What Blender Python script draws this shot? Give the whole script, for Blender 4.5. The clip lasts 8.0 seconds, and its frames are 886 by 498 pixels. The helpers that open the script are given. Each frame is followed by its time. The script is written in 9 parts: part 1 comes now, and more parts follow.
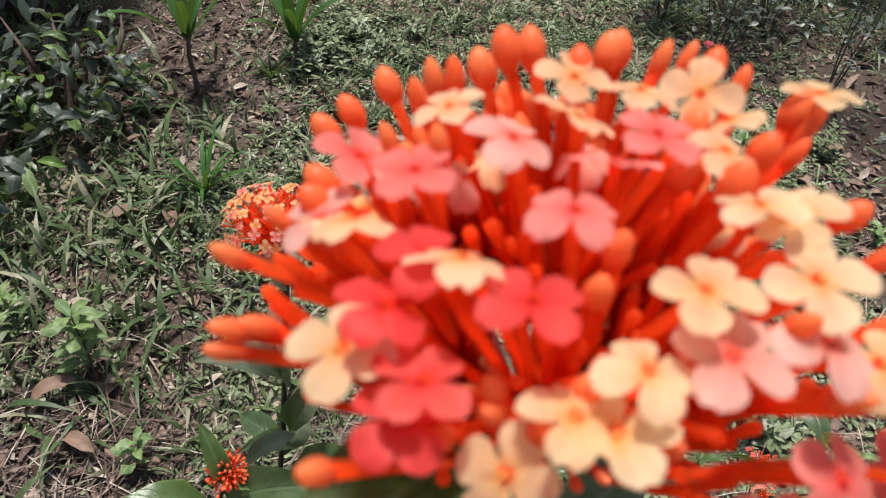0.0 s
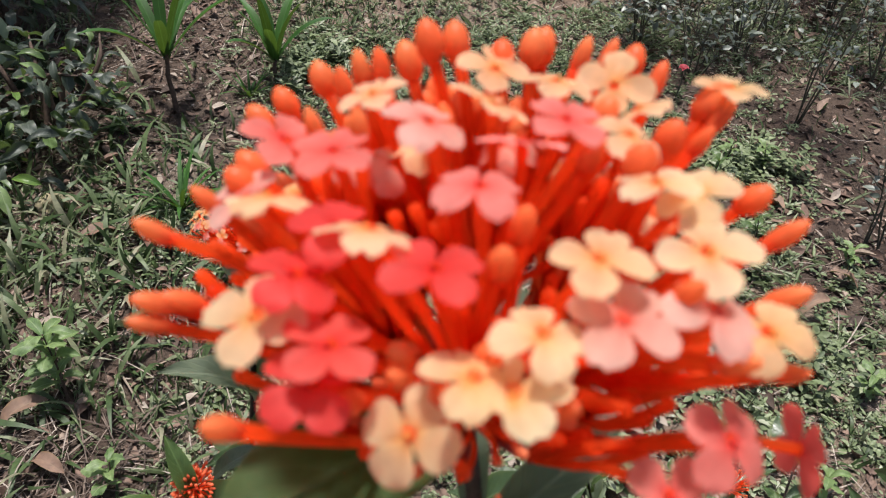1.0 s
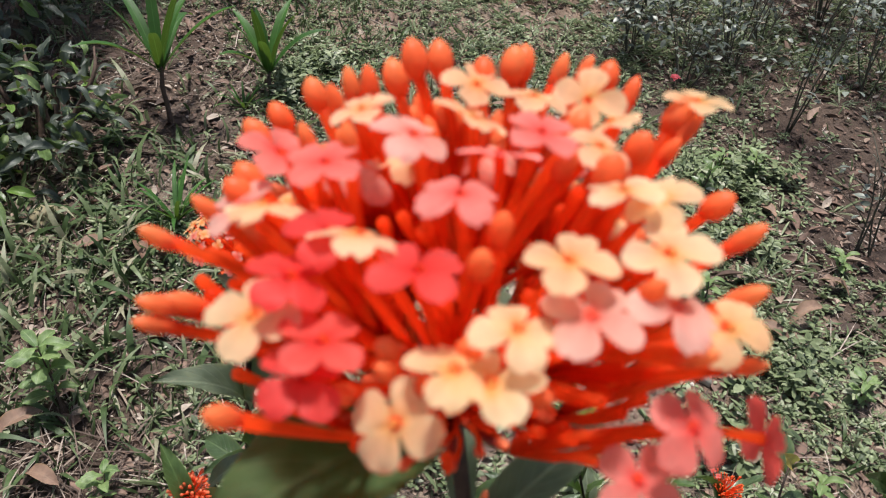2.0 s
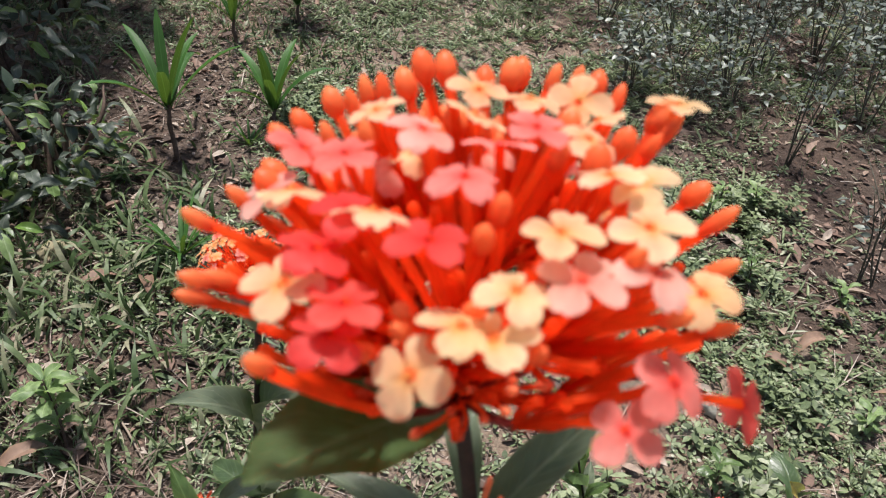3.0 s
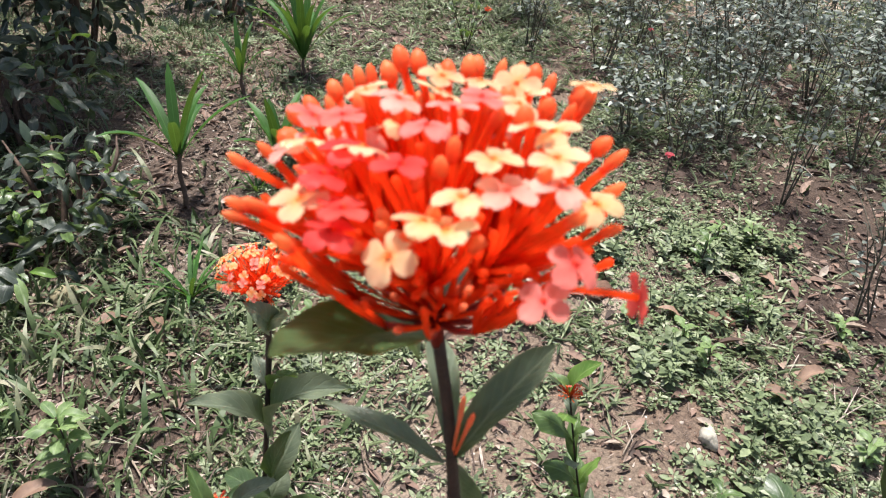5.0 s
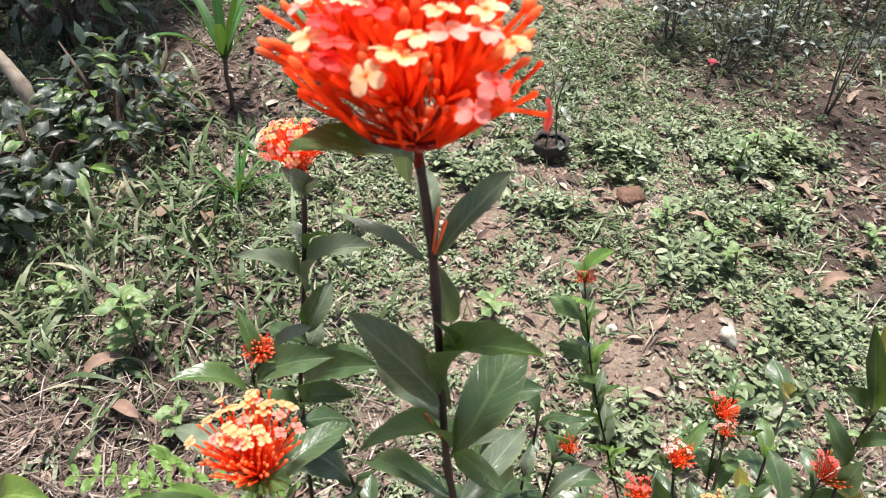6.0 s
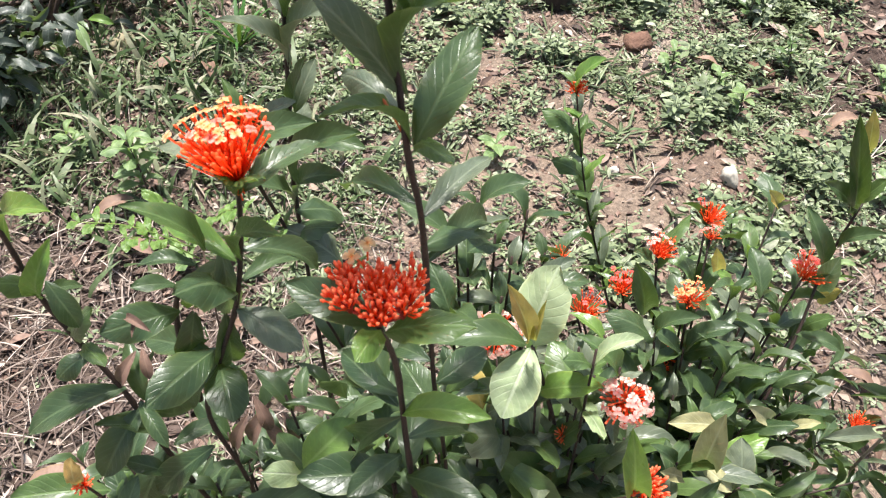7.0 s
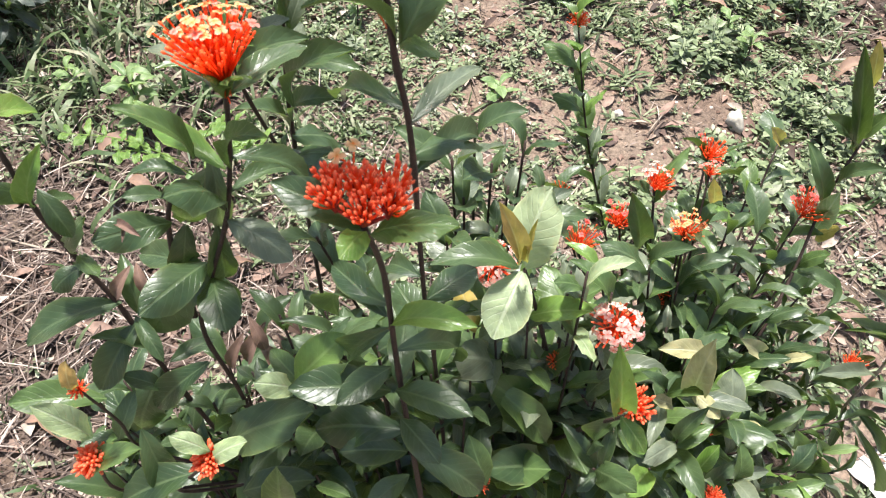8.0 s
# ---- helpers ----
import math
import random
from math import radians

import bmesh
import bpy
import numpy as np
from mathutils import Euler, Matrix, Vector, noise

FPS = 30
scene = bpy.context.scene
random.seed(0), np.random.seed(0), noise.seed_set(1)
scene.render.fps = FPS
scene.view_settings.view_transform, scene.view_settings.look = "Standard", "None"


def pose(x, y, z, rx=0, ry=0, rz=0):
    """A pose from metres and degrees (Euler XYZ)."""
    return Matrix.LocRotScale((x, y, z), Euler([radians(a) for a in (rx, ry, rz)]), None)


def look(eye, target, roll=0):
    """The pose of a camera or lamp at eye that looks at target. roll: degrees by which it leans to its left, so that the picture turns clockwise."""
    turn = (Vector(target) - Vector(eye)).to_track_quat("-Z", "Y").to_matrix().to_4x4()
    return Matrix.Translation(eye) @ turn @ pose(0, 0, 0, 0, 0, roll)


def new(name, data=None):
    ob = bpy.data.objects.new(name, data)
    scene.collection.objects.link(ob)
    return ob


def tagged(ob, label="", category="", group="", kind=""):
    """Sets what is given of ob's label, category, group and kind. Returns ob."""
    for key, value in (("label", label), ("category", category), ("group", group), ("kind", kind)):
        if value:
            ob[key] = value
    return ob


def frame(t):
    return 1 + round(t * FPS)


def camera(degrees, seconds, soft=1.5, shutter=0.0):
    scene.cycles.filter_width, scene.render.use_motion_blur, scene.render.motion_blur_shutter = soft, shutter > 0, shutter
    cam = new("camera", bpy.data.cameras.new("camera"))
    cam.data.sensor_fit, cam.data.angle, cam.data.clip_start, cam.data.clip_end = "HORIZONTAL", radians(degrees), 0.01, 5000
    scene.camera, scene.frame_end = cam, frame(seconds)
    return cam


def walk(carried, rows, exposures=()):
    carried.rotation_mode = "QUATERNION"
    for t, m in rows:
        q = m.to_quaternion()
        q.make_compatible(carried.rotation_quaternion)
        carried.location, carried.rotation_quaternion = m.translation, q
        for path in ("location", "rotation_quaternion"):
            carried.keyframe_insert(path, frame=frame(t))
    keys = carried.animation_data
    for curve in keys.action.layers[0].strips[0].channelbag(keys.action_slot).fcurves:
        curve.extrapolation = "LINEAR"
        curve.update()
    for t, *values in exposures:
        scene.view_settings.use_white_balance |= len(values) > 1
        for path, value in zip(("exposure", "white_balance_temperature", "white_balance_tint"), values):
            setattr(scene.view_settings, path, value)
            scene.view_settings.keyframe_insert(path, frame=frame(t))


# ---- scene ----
cam = camera(61.3, 8.0, 1.1)
PATH = [
    (0, (0.0764, -0.2687, 1.5888), (0.1377, 1.3069, 0.3585), 2.80),
    (0.5, (0.0814, -0.2711, 1.5873), (0.1737, 1.3351, 0.3992), 3.90),
    (1, (0.0874, -0.2779, 1.5868), (0.1963, 1.3313, 0.4042), 3.84),
    (2.5, (0.0889, -0.2933, 1.5934), (0.2124, 1.3510, 0.4615), 3.76),
    (3, (0.0872, -0.3068, 1.5919), (0.1995, 1.3734, 0.5128), 3.20),
    (3.5, (0.0915, -0.3254, 1.5901), (0.2140, 1.4065, 0.5974), 2.42),
    (4, (0.0928, -0.3388, 1.5944), (0.1997, 1.4056, 0.6218), 2.24),
    (4.2, (0.0919, -0.3454, 1.5928), (0.2150, 1.4058, 0.6345), 2.61),
    (5.5, (0.1011, -0.4127, 1.6035), (0.1539, 1.3271, 0.6185), 1.66),
    (6, (0.1229, -0.4764, 1.6129), (0.1056, 1.1497, 0.4485), 1.09),
    (6.5, (0.1473, -0.5424, 1.5788), (0.0798, 0.9945, 0.3007), -1.62),
    (7, (0.1659, -0.5825, 1.5286), (0.1106, 0.8522, 0.1362), -0.84),
    (7.5, (0.1781, -0.5997, 1.5083), (0.1517, 0.7582, 0.0402), -0.15),
    (8, (0.1820, -0.6109, 1.5023), (0.1121, 0.7378, 0.0272), -0.73),
]
EXPOSURES = [(0.0, 0.34), (1.0, 0.3), (2.5, 0.42), (3.5, 0.6), (5.5, 0.98), (6.5, 1.16), (8.0, 1.3)]
walk(cam, [(t, look(eye, target, roll)) for t, eye, target, roll in PATH], EXPOSURES)
scene.cycles.max_bounces, scene.cycles.diffuse_bounces, scene.cycles.transmission_bounces = 14, 8, 12
cam.data.dof.use_dof, cam.data.dof.focus_distance, cam.data.dof.aperture_fstop = True, 1.8, 20.0

# ---- light: a bright, hazy day ----
world = bpy.data.worlds.new("sky")
scene.world = world
world.use_nodes = True
wn = world.node_tree.nodes
sky = wn.new("ShaderNodeTexSky")
sky.sky_type, sky.sun_disc = "NISHITA", False
SUN_UP, SUN_ROUND = radians(83), radians(345)
sky.sun_elevation, sky.sun_rotation = SUN_UP, SUN_ROUND
sky.air_density, sky.dust_density = 1.0, 3.0
wn["Background"].inputs["Strength"].default_value = 0.1
world.node_tree.links.new(sky.outputs[0], wn["Background"].inputs["Color"])
sun_data = bpy.data.lights.new("sun", "SUN")
sun_data.energy, sun_data.angle, sun_data.color = 5.0, radians(7), (1.0, 0.97, 0.93)
sun = new("sun", sun_data)
sun.matrix_world = look((0, 0, 8), (Vector((0, 0, 8)) - Vector((math.sin(SUN_ROUND) * math.cos(SUN_UP), math.cos(SUN_ROUND) * math.cos(SUN_UP), math.sin(SUN_UP)))))


# ---- materials ----
def material(name, rough=0.6, spec=0.5):
    m = bpy.data.materials.new(name)
    m.use_nodes = True
    nt = m.node_tree
    b = nt.nodes["Principled BSDF"]
    b.inputs["Roughness"].default_value = rough
    b.inputs["Specular IOR Level"].default_value = spec
    return m, nt, b


def ramp(nt, fac, stops):
    r = nt.nodes.new("ShaderNodeValToRGB")
    el = r.color_ramp.elements
    while len(el) < len(stops):
        el.new(0.5)
    for e, (p, c) in zip(el, stops):
        e.position, e.color = p, (*c, 1)
    nt.links.new(fac, r.inputs[0])
    return r.outputs[0]


def noise_tex(nt, scale, detail=4, rough=0.6, coord="Object"):
    tc = nt.nodes.new("ShaderNodeTexCoord")
    n = nt.nodes.new("ShaderNodeTexNoise")
    n.inputs["Scale"].default_value, n.inputs["Detail"].default_value, n.inputs["Roughness"].default_value = scale, detail, rough
    nt.links.new(tc.outputs[coord], n.inputs["Vector"])
    return n.outputs["Fac"]


def mixed(nt, fac, a, b, mode="MIX"):
    n = nt.nodes.new("ShaderNodeMix")
    n.data_type, n.blend_type = "RGBA", mode
    for sock, v in ((n.inputs[0], fac), (n.inputs[6], a), (n.inputs[7], b)):
        if isinstance(v, bpy.types.NodeSocket):
            nt.links.new(v, sock)
        else:
            sock.default_value = v if isinstance(v, (int, float)) else (*v, 1)
    return n.outputs[2]


def math_node(nt, op, a, b=0.0):
    n = nt.nodes.new("ShaderNodeMath")
    n.operation = op
    for sock, v in ((n.inputs[0], a), (n.inputs[1], b)):
        if isinstance(v, bpy.types.NodeSocket):
            nt.links.new(v, sock)
        else:
            sock.default_value = v
    return n.outputs[0]


def bumped(nt, b, height, strength=0.3, distance=0.002):
    n = nt.nodes.new("ShaderNodeBump")
    n.inputs["Strength"].default_value, n.inputs["Distance"].default_value = strength, distance
    nt.links.new(height, n.inputs["Height"])
    nt.links.new(n.outputs[0], b.inputs["Normal"])


def translucent(nt, b, colour, share):
    """Thin tissue: part of the light passes through."""
    t = nt.nodes.new("ShaderNodeBsdfTranslucent")
    mx = nt.nodes.new("ShaderNodeMixShader")
    mx.inputs[0].default_value = share
    if isinstance(colour, bpy.types.NodeSocket):
        nt.links.new(colour, t.inputs["Color"])
    else:
        t.inputs["Color"].default_value = (*colour, 1)
    nt.links.new(b.outputs[0], mx.inputs[1])
    nt.links.new(t.outputs[0], mx.inputs[2])
    nt.links.new(mx.outputs[0], nt.nodes["Material Output"].inputs["Surface"])


def leaf_material(name, dark, light, vein, rough=0.32, spec=0.5, share=0.22, blotch=(0.2, 0.16, 0.07), quilt=0.26):
    """Veined leaf: u runs along the leaf, v across it."""
    m, nt, b = material(name, rough, spec)
    info = nt.nodes.new("ShaderNodeObjectInfo")
    uv = nt.nodes.new("ShaderNodeTexCoord")
    sep = nt.nodes.new("ShaderNodeSeparateXYZ")
    nt.links.new(uv.outputs["UV"], sep.inputs[0])
    side = math_node(nt, "ABSOLUTE", math_node(nt, "SUBTRACT", sep.outputs[1], 0.5))
    run = math_node(nt, "SUBTRACT", math_node(nt, "MULTIPLY", sep.outputs[0], 9.0), math_node(nt, "MULTIPLY", side, 5.0))
    saw = math_node(nt, "ABSOLUTE", math_node(nt, "SUBTRACT", math_node(nt, "FRACT", run), 0.5))
    lateral = ramp(nt, saw, [(0.0, (1, 1, 1)), (0.09, (0.15, 0.15, 0.15)), (0.3, (0, 0, 0))])
    mid = ramp(nt, side, [(0.0, (1, 1, 1)), (0.025, (0.9, 0.9, 0.9)), (0.05, (0, 0, 0))])
    base = mixed(nt, info.outputs["Random"], dark, light)
    fleck = ramp(nt, noise_tex(nt, 6.0, 5), [(0.32, (0.62, 0.62, 0.62)), (0.55, (1, 1, 1)), (0.75, (1.35, 1.3, 1.15))])
    base = mixed(nt, 1.0, base, fleck, "MULTIPLY")
    base = mixed(nt, math_node(nt, "MULTIPLY", lateral, quilt), base, vein)
    base = mixed(nt, math_node(nt, "MULTIPLY", mid, 0.7), base, vein)
    # paler, yellower stretches and a worn margin
    pale = ramp(nt, noise_tex(nt, 1.7, 3), [(0.45, (0, 0, 0)), (0.75, (0.55, 0.55, 0.55))])
    base = mixed(nt, pale, base, mixed(nt, 0.5, light, vein))
    rim = math_node(nt, "MULTIPLY", ramp(nt, side, [(0.4, (0, 0, 0)), (0.5, (1, 1, 1))]), ramp(nt, noise_tex(nt, 4.0, 4), [(0.45, (0, 0, 0)), (0.65, (0.6, 0.6, 0.6))]))
    base = mixed(nt, rim, base, (vein[0] * 1.2, vein[1], vein[2] * 0.6))
    base = mixed(nt, ramp(nt, side, [(0.465, (0, 0, 0)), (0.495, (0.55, 0.55, 0.55))]), base, (vein[0] * 1.15, vein[1] * 1.15, vein[2]))
    spot = ramp(nt, noise_tex(nt, 3.1, 6, 0.7), [(0.70, (0, 0, 0)), (0.76, (0.8, 0.8, 0.8))])
    base = mixed(nt, spot, base, blotch)
    nt.links.new(base, b.inputs["Base Color"])
    dust = math_node(nt, "MULTIPLY_ADD", noise_tex(nt, 9.0, 4), 0.3)
    dust.node.inputs[2].default_value = rough - 0.12
    nt.links.new(dust, b.inputs["Roughness"])
    pull = math_node(nt, "ADD", math_node(nt, "MULTIPLY", lateral, -0.35), math_node(nt, "ADD", math_node(nt, "MULTIPLY", mid, -0.8), math_node(nt, "MULTIPLY", noise_tex(nt, 22.0, 3), 0.5)))
    bumped(nt, b, pull, 0.22 + quilt, 0.0008 + quilt * 0.002)
    translucent(nt, b, mixed(nt, 0.5, base, (0.25, 0.4, 0.04)), share)
    return m


def island_material(name, stops, rough=0.6, spec=0.3, share=0.2, scale=60.0):
    """Small scattered bits: each one takes its own colour."""
    m, nt, b = material(name, rough, spec)
    geo = nt.nodes.new("ShaderNodeNewGeometry")
    col = ramp(nt, geo.outputs["Random Per Island"], stops)
    col = mixed(nt, 1.0, col, ramp(nt, noise_tex(nt, scale, 3), [(0.3, (0.7, 0.7, 0.7)), (0.7, (1.2, 1.2, 1.2))]), "MULTIPLY")
    nt.links.new(col, b.inputs["Base Color"])
    if share:
        translucent(nt, b, col, share)
    return m


def petal_material(name, a, b_col, rough=0.5, share=0.66, scale=160.0, heart=None, along=False, glow=0.0):
    """heart: the colour towards the floret's middle, or, with along, towards the foot of a bud."""
    m, nt, b = material(name, rough, 0.25)
    info = nt.nodes.new("ShaderNodeObjectInfo")
    col = mixed(nt, info.outputs["Random"], a, b_col)
    if heart:
        tc = nt.nodes.new("ShaderNodeTexCoord")
        sep = nt.nodes.new("ShaderNodeSeparateXYZ")
        nt.links.new(tc.outputs["Object"], sep.inputs[0])
        if along:
            run = math_node(nt, "MULTIPLY_ADD", sep.outputs[2], 110.0)
            run.node.inputs[2].default_value = 0.55
            fade = ramp(nt, run, [(0.05, (0.8, 0.8, 0.8)), (0.95, (0, 0, 0))])
        else:
            out = math_node(nt, "SQRT", math_node(nt, "ADD", math_node(nt, "POWER", sep.outputs[0], 2.0), math_node(nt, "POWER", sep.outputs[1], 2.0)))
            wob = math_node(nt, "MULTIPLY", math_node(nt, "SUBTRACT", noise_tex(nt, 500.0, 2), 0.5), 0.004)
            fade = ramp(nt, math_node(nt, "MULTIPLY", math_node(nt, "ADD", out, wob), 125.0), [(0.1, (0.9, 0.9, 0.9)), (0.35, (0.42, 0.42, 0.42)), (0.65, (0.16, 0.16, 0.16)), (1.0, (0, 0, 0))])
        col = mixed(nt, fade, col, heart)
    col = mixed(nt, 1.0, col, ramp(nt, noise_tex(nt, scale, 3), [(0.3, (0.8, 0.76, 0.74)), (0.7, (1.08, 1.06, 1.05))]), "MULTIPLY")
    nt.links.new(col, b.inputs["Base Color"])
    bumped(nt, b, noise_tex(nt, 420.0, 2), 0.2, 0.0006)
    translucent(nt, b, mixed(nt, glow, col, (1.0, 0.55, 0.25)) if glow else col, share)
    return m


def plain_material(name, stops, scale, rough=0.8, spec=0.3, bump=0.4, dist=0.003):
    m, nt, b = material(name, rough, spec)
    col = ramp(nt, noise_tex(nt, scale, 6), stops)
    nt.links.new(col, b.inputs["Base Color"])
    bumped(nt, b, noise_tex(nt, scale * 4, 5), bump, dist)
    return m


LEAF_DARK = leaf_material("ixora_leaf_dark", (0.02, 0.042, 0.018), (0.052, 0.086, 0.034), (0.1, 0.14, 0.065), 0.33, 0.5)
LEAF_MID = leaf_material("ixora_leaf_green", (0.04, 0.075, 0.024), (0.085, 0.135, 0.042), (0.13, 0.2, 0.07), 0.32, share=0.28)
LEAF_YOUNG = leaf_material("ixora_leaf_young", (0.25, 0.34, 0.155), (0.37, 0.445, 0.26), (0.52, 0.58, 0.4), 0.42, share=0.4, quilt=0.4)
# grey-green leaf, lightened so its base colour also carries the sky's sheen
LEAF_DULL = leaf_material("ixora_leaf_grey_sheen", (0.06, 0.082, 0.052), (0.14, 0.165, 0.11), (0.19, 0.215, 0.145), 0.34, 0.55, quilt=0.3)
LEAF_FRESH = leaf_material("ixora_leaf_fresh", (0.085, 0.18, 0.03), (0.16, 0.27, 0.06), (0.26, 0.36, 0.12), 0.3, 0.55, 0.42)
LEAF_OLD = leaf_material("ixora_leaf_old", (0.3, 0.28, 0.13), (0.42, 0.4, 0.22), (0.5, 0.48, 0.3), 0.5, 0.35, 0.25, quilt=0.3)
LEAF_YELLOW = leaf_material("ixora_leaf_yellow", (0.45, 0.38, 0.08), (0.5, 0.3, 0.1), (0.55, 0.45, 0.2), 0.45, share=0.35)
LEAF_SHRUB = leaf_material("shrub_leaf", (0.02, 0.03, 0.025), (0.07, 0.085, 0.068), (0.1, 0.12, 0.095), 0.4, 0.5)
LEAF_STRAP = leaf_material("strap_leaf", (0.022, 0.07, 0.014), (0.045, 0.125, 0.022), (0.06, 0.15, 0.035), 0.48, 0.3, share=0.2)
LEAF_WEED = leaf_material("weed_leaf", (0.09, 0.16, 0.055), (0.19, 0.27, 0.1), (0.25, 0.33, 0.15), 0.45, share=0.3)
BARK = plain_material("bark", [(0.3, (0.05, 0.032, 0.025)), (0.7, (0.12, 0.08, 0.06))], 90, 0.75)
BARK_RED = plain_material("young_stem", [(0.3, (0.022, 0.016, 0.013)), (0.7, (0.055, 0.032, 0.025))], 120, 0.55)
BARK_PALE = plain_material("pale_bark", [(0.3, (0.17, 0.13, 0.1)), (0.7, (0.33, 0.27, 0.21))], 40, 0.85)
STALK = plain_material("flower_stalk", [(0.3, (0.2, 0.018, 0.014)), (0.7, (0.38, 0.03, 0.02))], 200, 0.5)
TUBE = petal_material("floret_tube", (1.0, 0.1, 0.022), (1.0, 0.17, 0.045), 0.4, 0.85, glow=0.32)
BUD = petal_material("bud_skin", (0.96, 0.19, 0.07), (0.96, 0.33, 0.13), 0.36, 0.55, heart=(0.96, 0.11, 0.03), along=True, glow=0.5)
BUD_RED = petal_material("red_bud_skin", (0.96, 0.24, 0.11), (0.97, 0.37, 0.19), 0.4, 0.55, heart=(0.92, 0.1, 0.04), along=True, glow=0.32)
PETAL_CREAM = petal_material("cream_petal", (0.98, 0.88, 0.6), (0.97, 0.72, 0.42), heart=(0.95, 0.48, 0.12))
PETAL_PALE = petal_material("pale_pink_petal", (0.96, 0.56, 0.46), (0.97, 0.72, 0.62), heart=(0.92, 0.22, 0.16))
PETAL_PINK = petal_material("pink_petal", (0.95, 0.26, 0.22), (0.96, 0.42, 0.37), heart=(0.9, 0.1, 0.08))
PETAL_ROSE = petal_material("rose_petal", (0.9, 0.085, 0.08), (0.93, 0.17, 0.14), heart=(0.8, 0.035, 0.03))
PETAL_WHITE = petal_material("blush_petal", (0.95, 0.86, 0.78), (0.96, 0.92, 0.86), heart=(0.9, 0.45, 0.36))


# ---- building helpers ----
def mesh_of(name, verts, faces, mats, uvs=None, slots=None, smooth=True):
    me = bpy.data.meshes.new(name)
    me.from_pydata([tuple(v) for v in verts], [], faces)
    for m in mats:
        me.materials.append(m)
    if slots is not None:
        me.polygons.foreach_set("material_index", slots)
    if uvs is not None:
        layer = me.uv_layers.new(name="UVMap")
        idx = np.empty(len(me.loops), dtype=np.int32)
        me.loops.foreach_get("vertex_index", idx)
        layer.data.foreach_set("uv", np.asarray(uvs, dtype=np.float32)[idx].ravel())
    if smooth:
        me.polygons.foreach_set("use_smooth", np.ones(len(me.polygons), dtype=bool))
    me.update()
    return me


def part(name, me, parent, m=None, label=""):
    """One mesh under a thing or part; m is its pose in the world (parents are only shifted, never turned)."""
    ob = new(name, me)
    if parent is not None:
        ob.parent = parent
        at = parent.matrix_basis.translation.copy()
        if parent.parent is not None:
            at += parent.parent.matrix_basis.translation
        ob.matrix_basis = Matrix.Translation(-at) @ (m if m is not None else Matrix())
    elif m is not None:
        ob.matrix_basis = m
    return tagged(ob, label)


def thing(name, base, label, category, group="", kind=""):
    ob = new(name)
    ob.empty_display_size = 0.05
    ob.location = base
    ob.matrix_basis = Matrix.Translation(base)
    return tagged(ob, label, category, group, kind)


def tube_data(points, radii, sides=7):
    """Verts and quads of a round tube along points."""
    pts = [Vector(p) for p in points]
    verts, faces = [], []
    ref = Vector((0.31, 0.77, 0.2))
    for i, p in enumerate(pts):
        d = (pts[min(i + 1, len(pts) - 1)] - pts[max(i - 1, 0)]).normalized()
        a = d.cross(ref)
        if a.length < 1e-3:
            a = d.cross(Vector((1, 0, 0)))
        a.normalize()
        b = d.cross(a)
        for k in range(sides):
            w = 2 * math.pi * k / sides
            verts.append(p + (a * math.cos(w) + b * math.sin(w)) * radii[i])
    for i in range(len(pts) - 1):
        for k in range(sides):
            n = (k + 1) % sides
            faces.append((i * sides + k, i * sides + n, (i + 1) * sides + n, (i + 1) * sides + k))
    faces.append(tuple(range(sides - 1, -1, -1)))
    faces.append(tuple((len(pts) - 1) * sides + k for k in range(sides)))
    return verts, faces


def joined(pieces):
    verts, faces = [], []
    for v, f in pieces:
        o = len(verts)
        verts += list(v)
        faces += [tuple(i + o for i in q) for q in f]
    return verts, faces


def smooth_line(points, n=6):
    """A soft curve through a few points."""
    pts = [Vector(p) for p in points]
    pts = [pts[0] * 2 - pts[1]] + pts + [pts[-1] * 2 - pts[-2]]
    out = []
    for i in range(1, len(pts) - 2):
        p0, p1, p2, p3 = pts[i - 1:i + 3]
        for k in range(n):
            t = k / n
            out.append(0.5 * ((2 * p1) + (p2 - p0) * t + (2 * p0 - 5 * p1 + 4 * p2 - p3) * t * t + (3 * p1 - p0 - 3 * p2 + p3) * t ** 3))
    out.append(pts[-2])
    return out


# ---- ground shape ----
def gn(x, y, s, seed):
    """Smooth value noise in 0..1 over the plan."""
    x, y = np.asarray(x, float) / s + seed * 17.3, np.asarray(y, float) / s - seed * 9.1
    i, j = np.floor(x), np.floor(y)
    u, v = x - i, y - j
    u, v = u * u * (3 - 2 * u), v * v * (3 - 2 * v)

    def h(a, b):
        return np.mod(np.sin(a * 127.1 + b * 311.7 + seed * 74.7) * 43758.5453, 1.0)

    return (h(i, j) * (1 - u) + h(i + 1, j) * u) * (1 - v) + (h(i, j + 1) * (1 - u) + h(i + 1, j + 1) * u) * v


def ground_z(x, y):
    """A gentle bank that climbs away and falls to the right, with small humps."""
    x, y = np.asarray(x, float), np.asarray(y, float)
    xs, ys = 14 * np.tanh(x / 14), np.where(y > 0, 16 * np.tanh(y / 16), 6 * np.tanh(y / 6))
    z = -0.0793 * xs + 0.1228 * ys
    near = np.exp(-((x / 9) ** 2 + ((y - 2) / 9) ** 2))
    return z + near * (0.05 * (gn(x, y, 0.55, 1) - 0.5) + 0.022 * (gn(x, y, 0.16, 2) - 0.5) + 0.009 * (gn(x, y, 0.05, 3) - 0.5))


def gpoint(x, y, up=0.0):
    return Vector((x, y, float(ground_z(x, y)) + up))

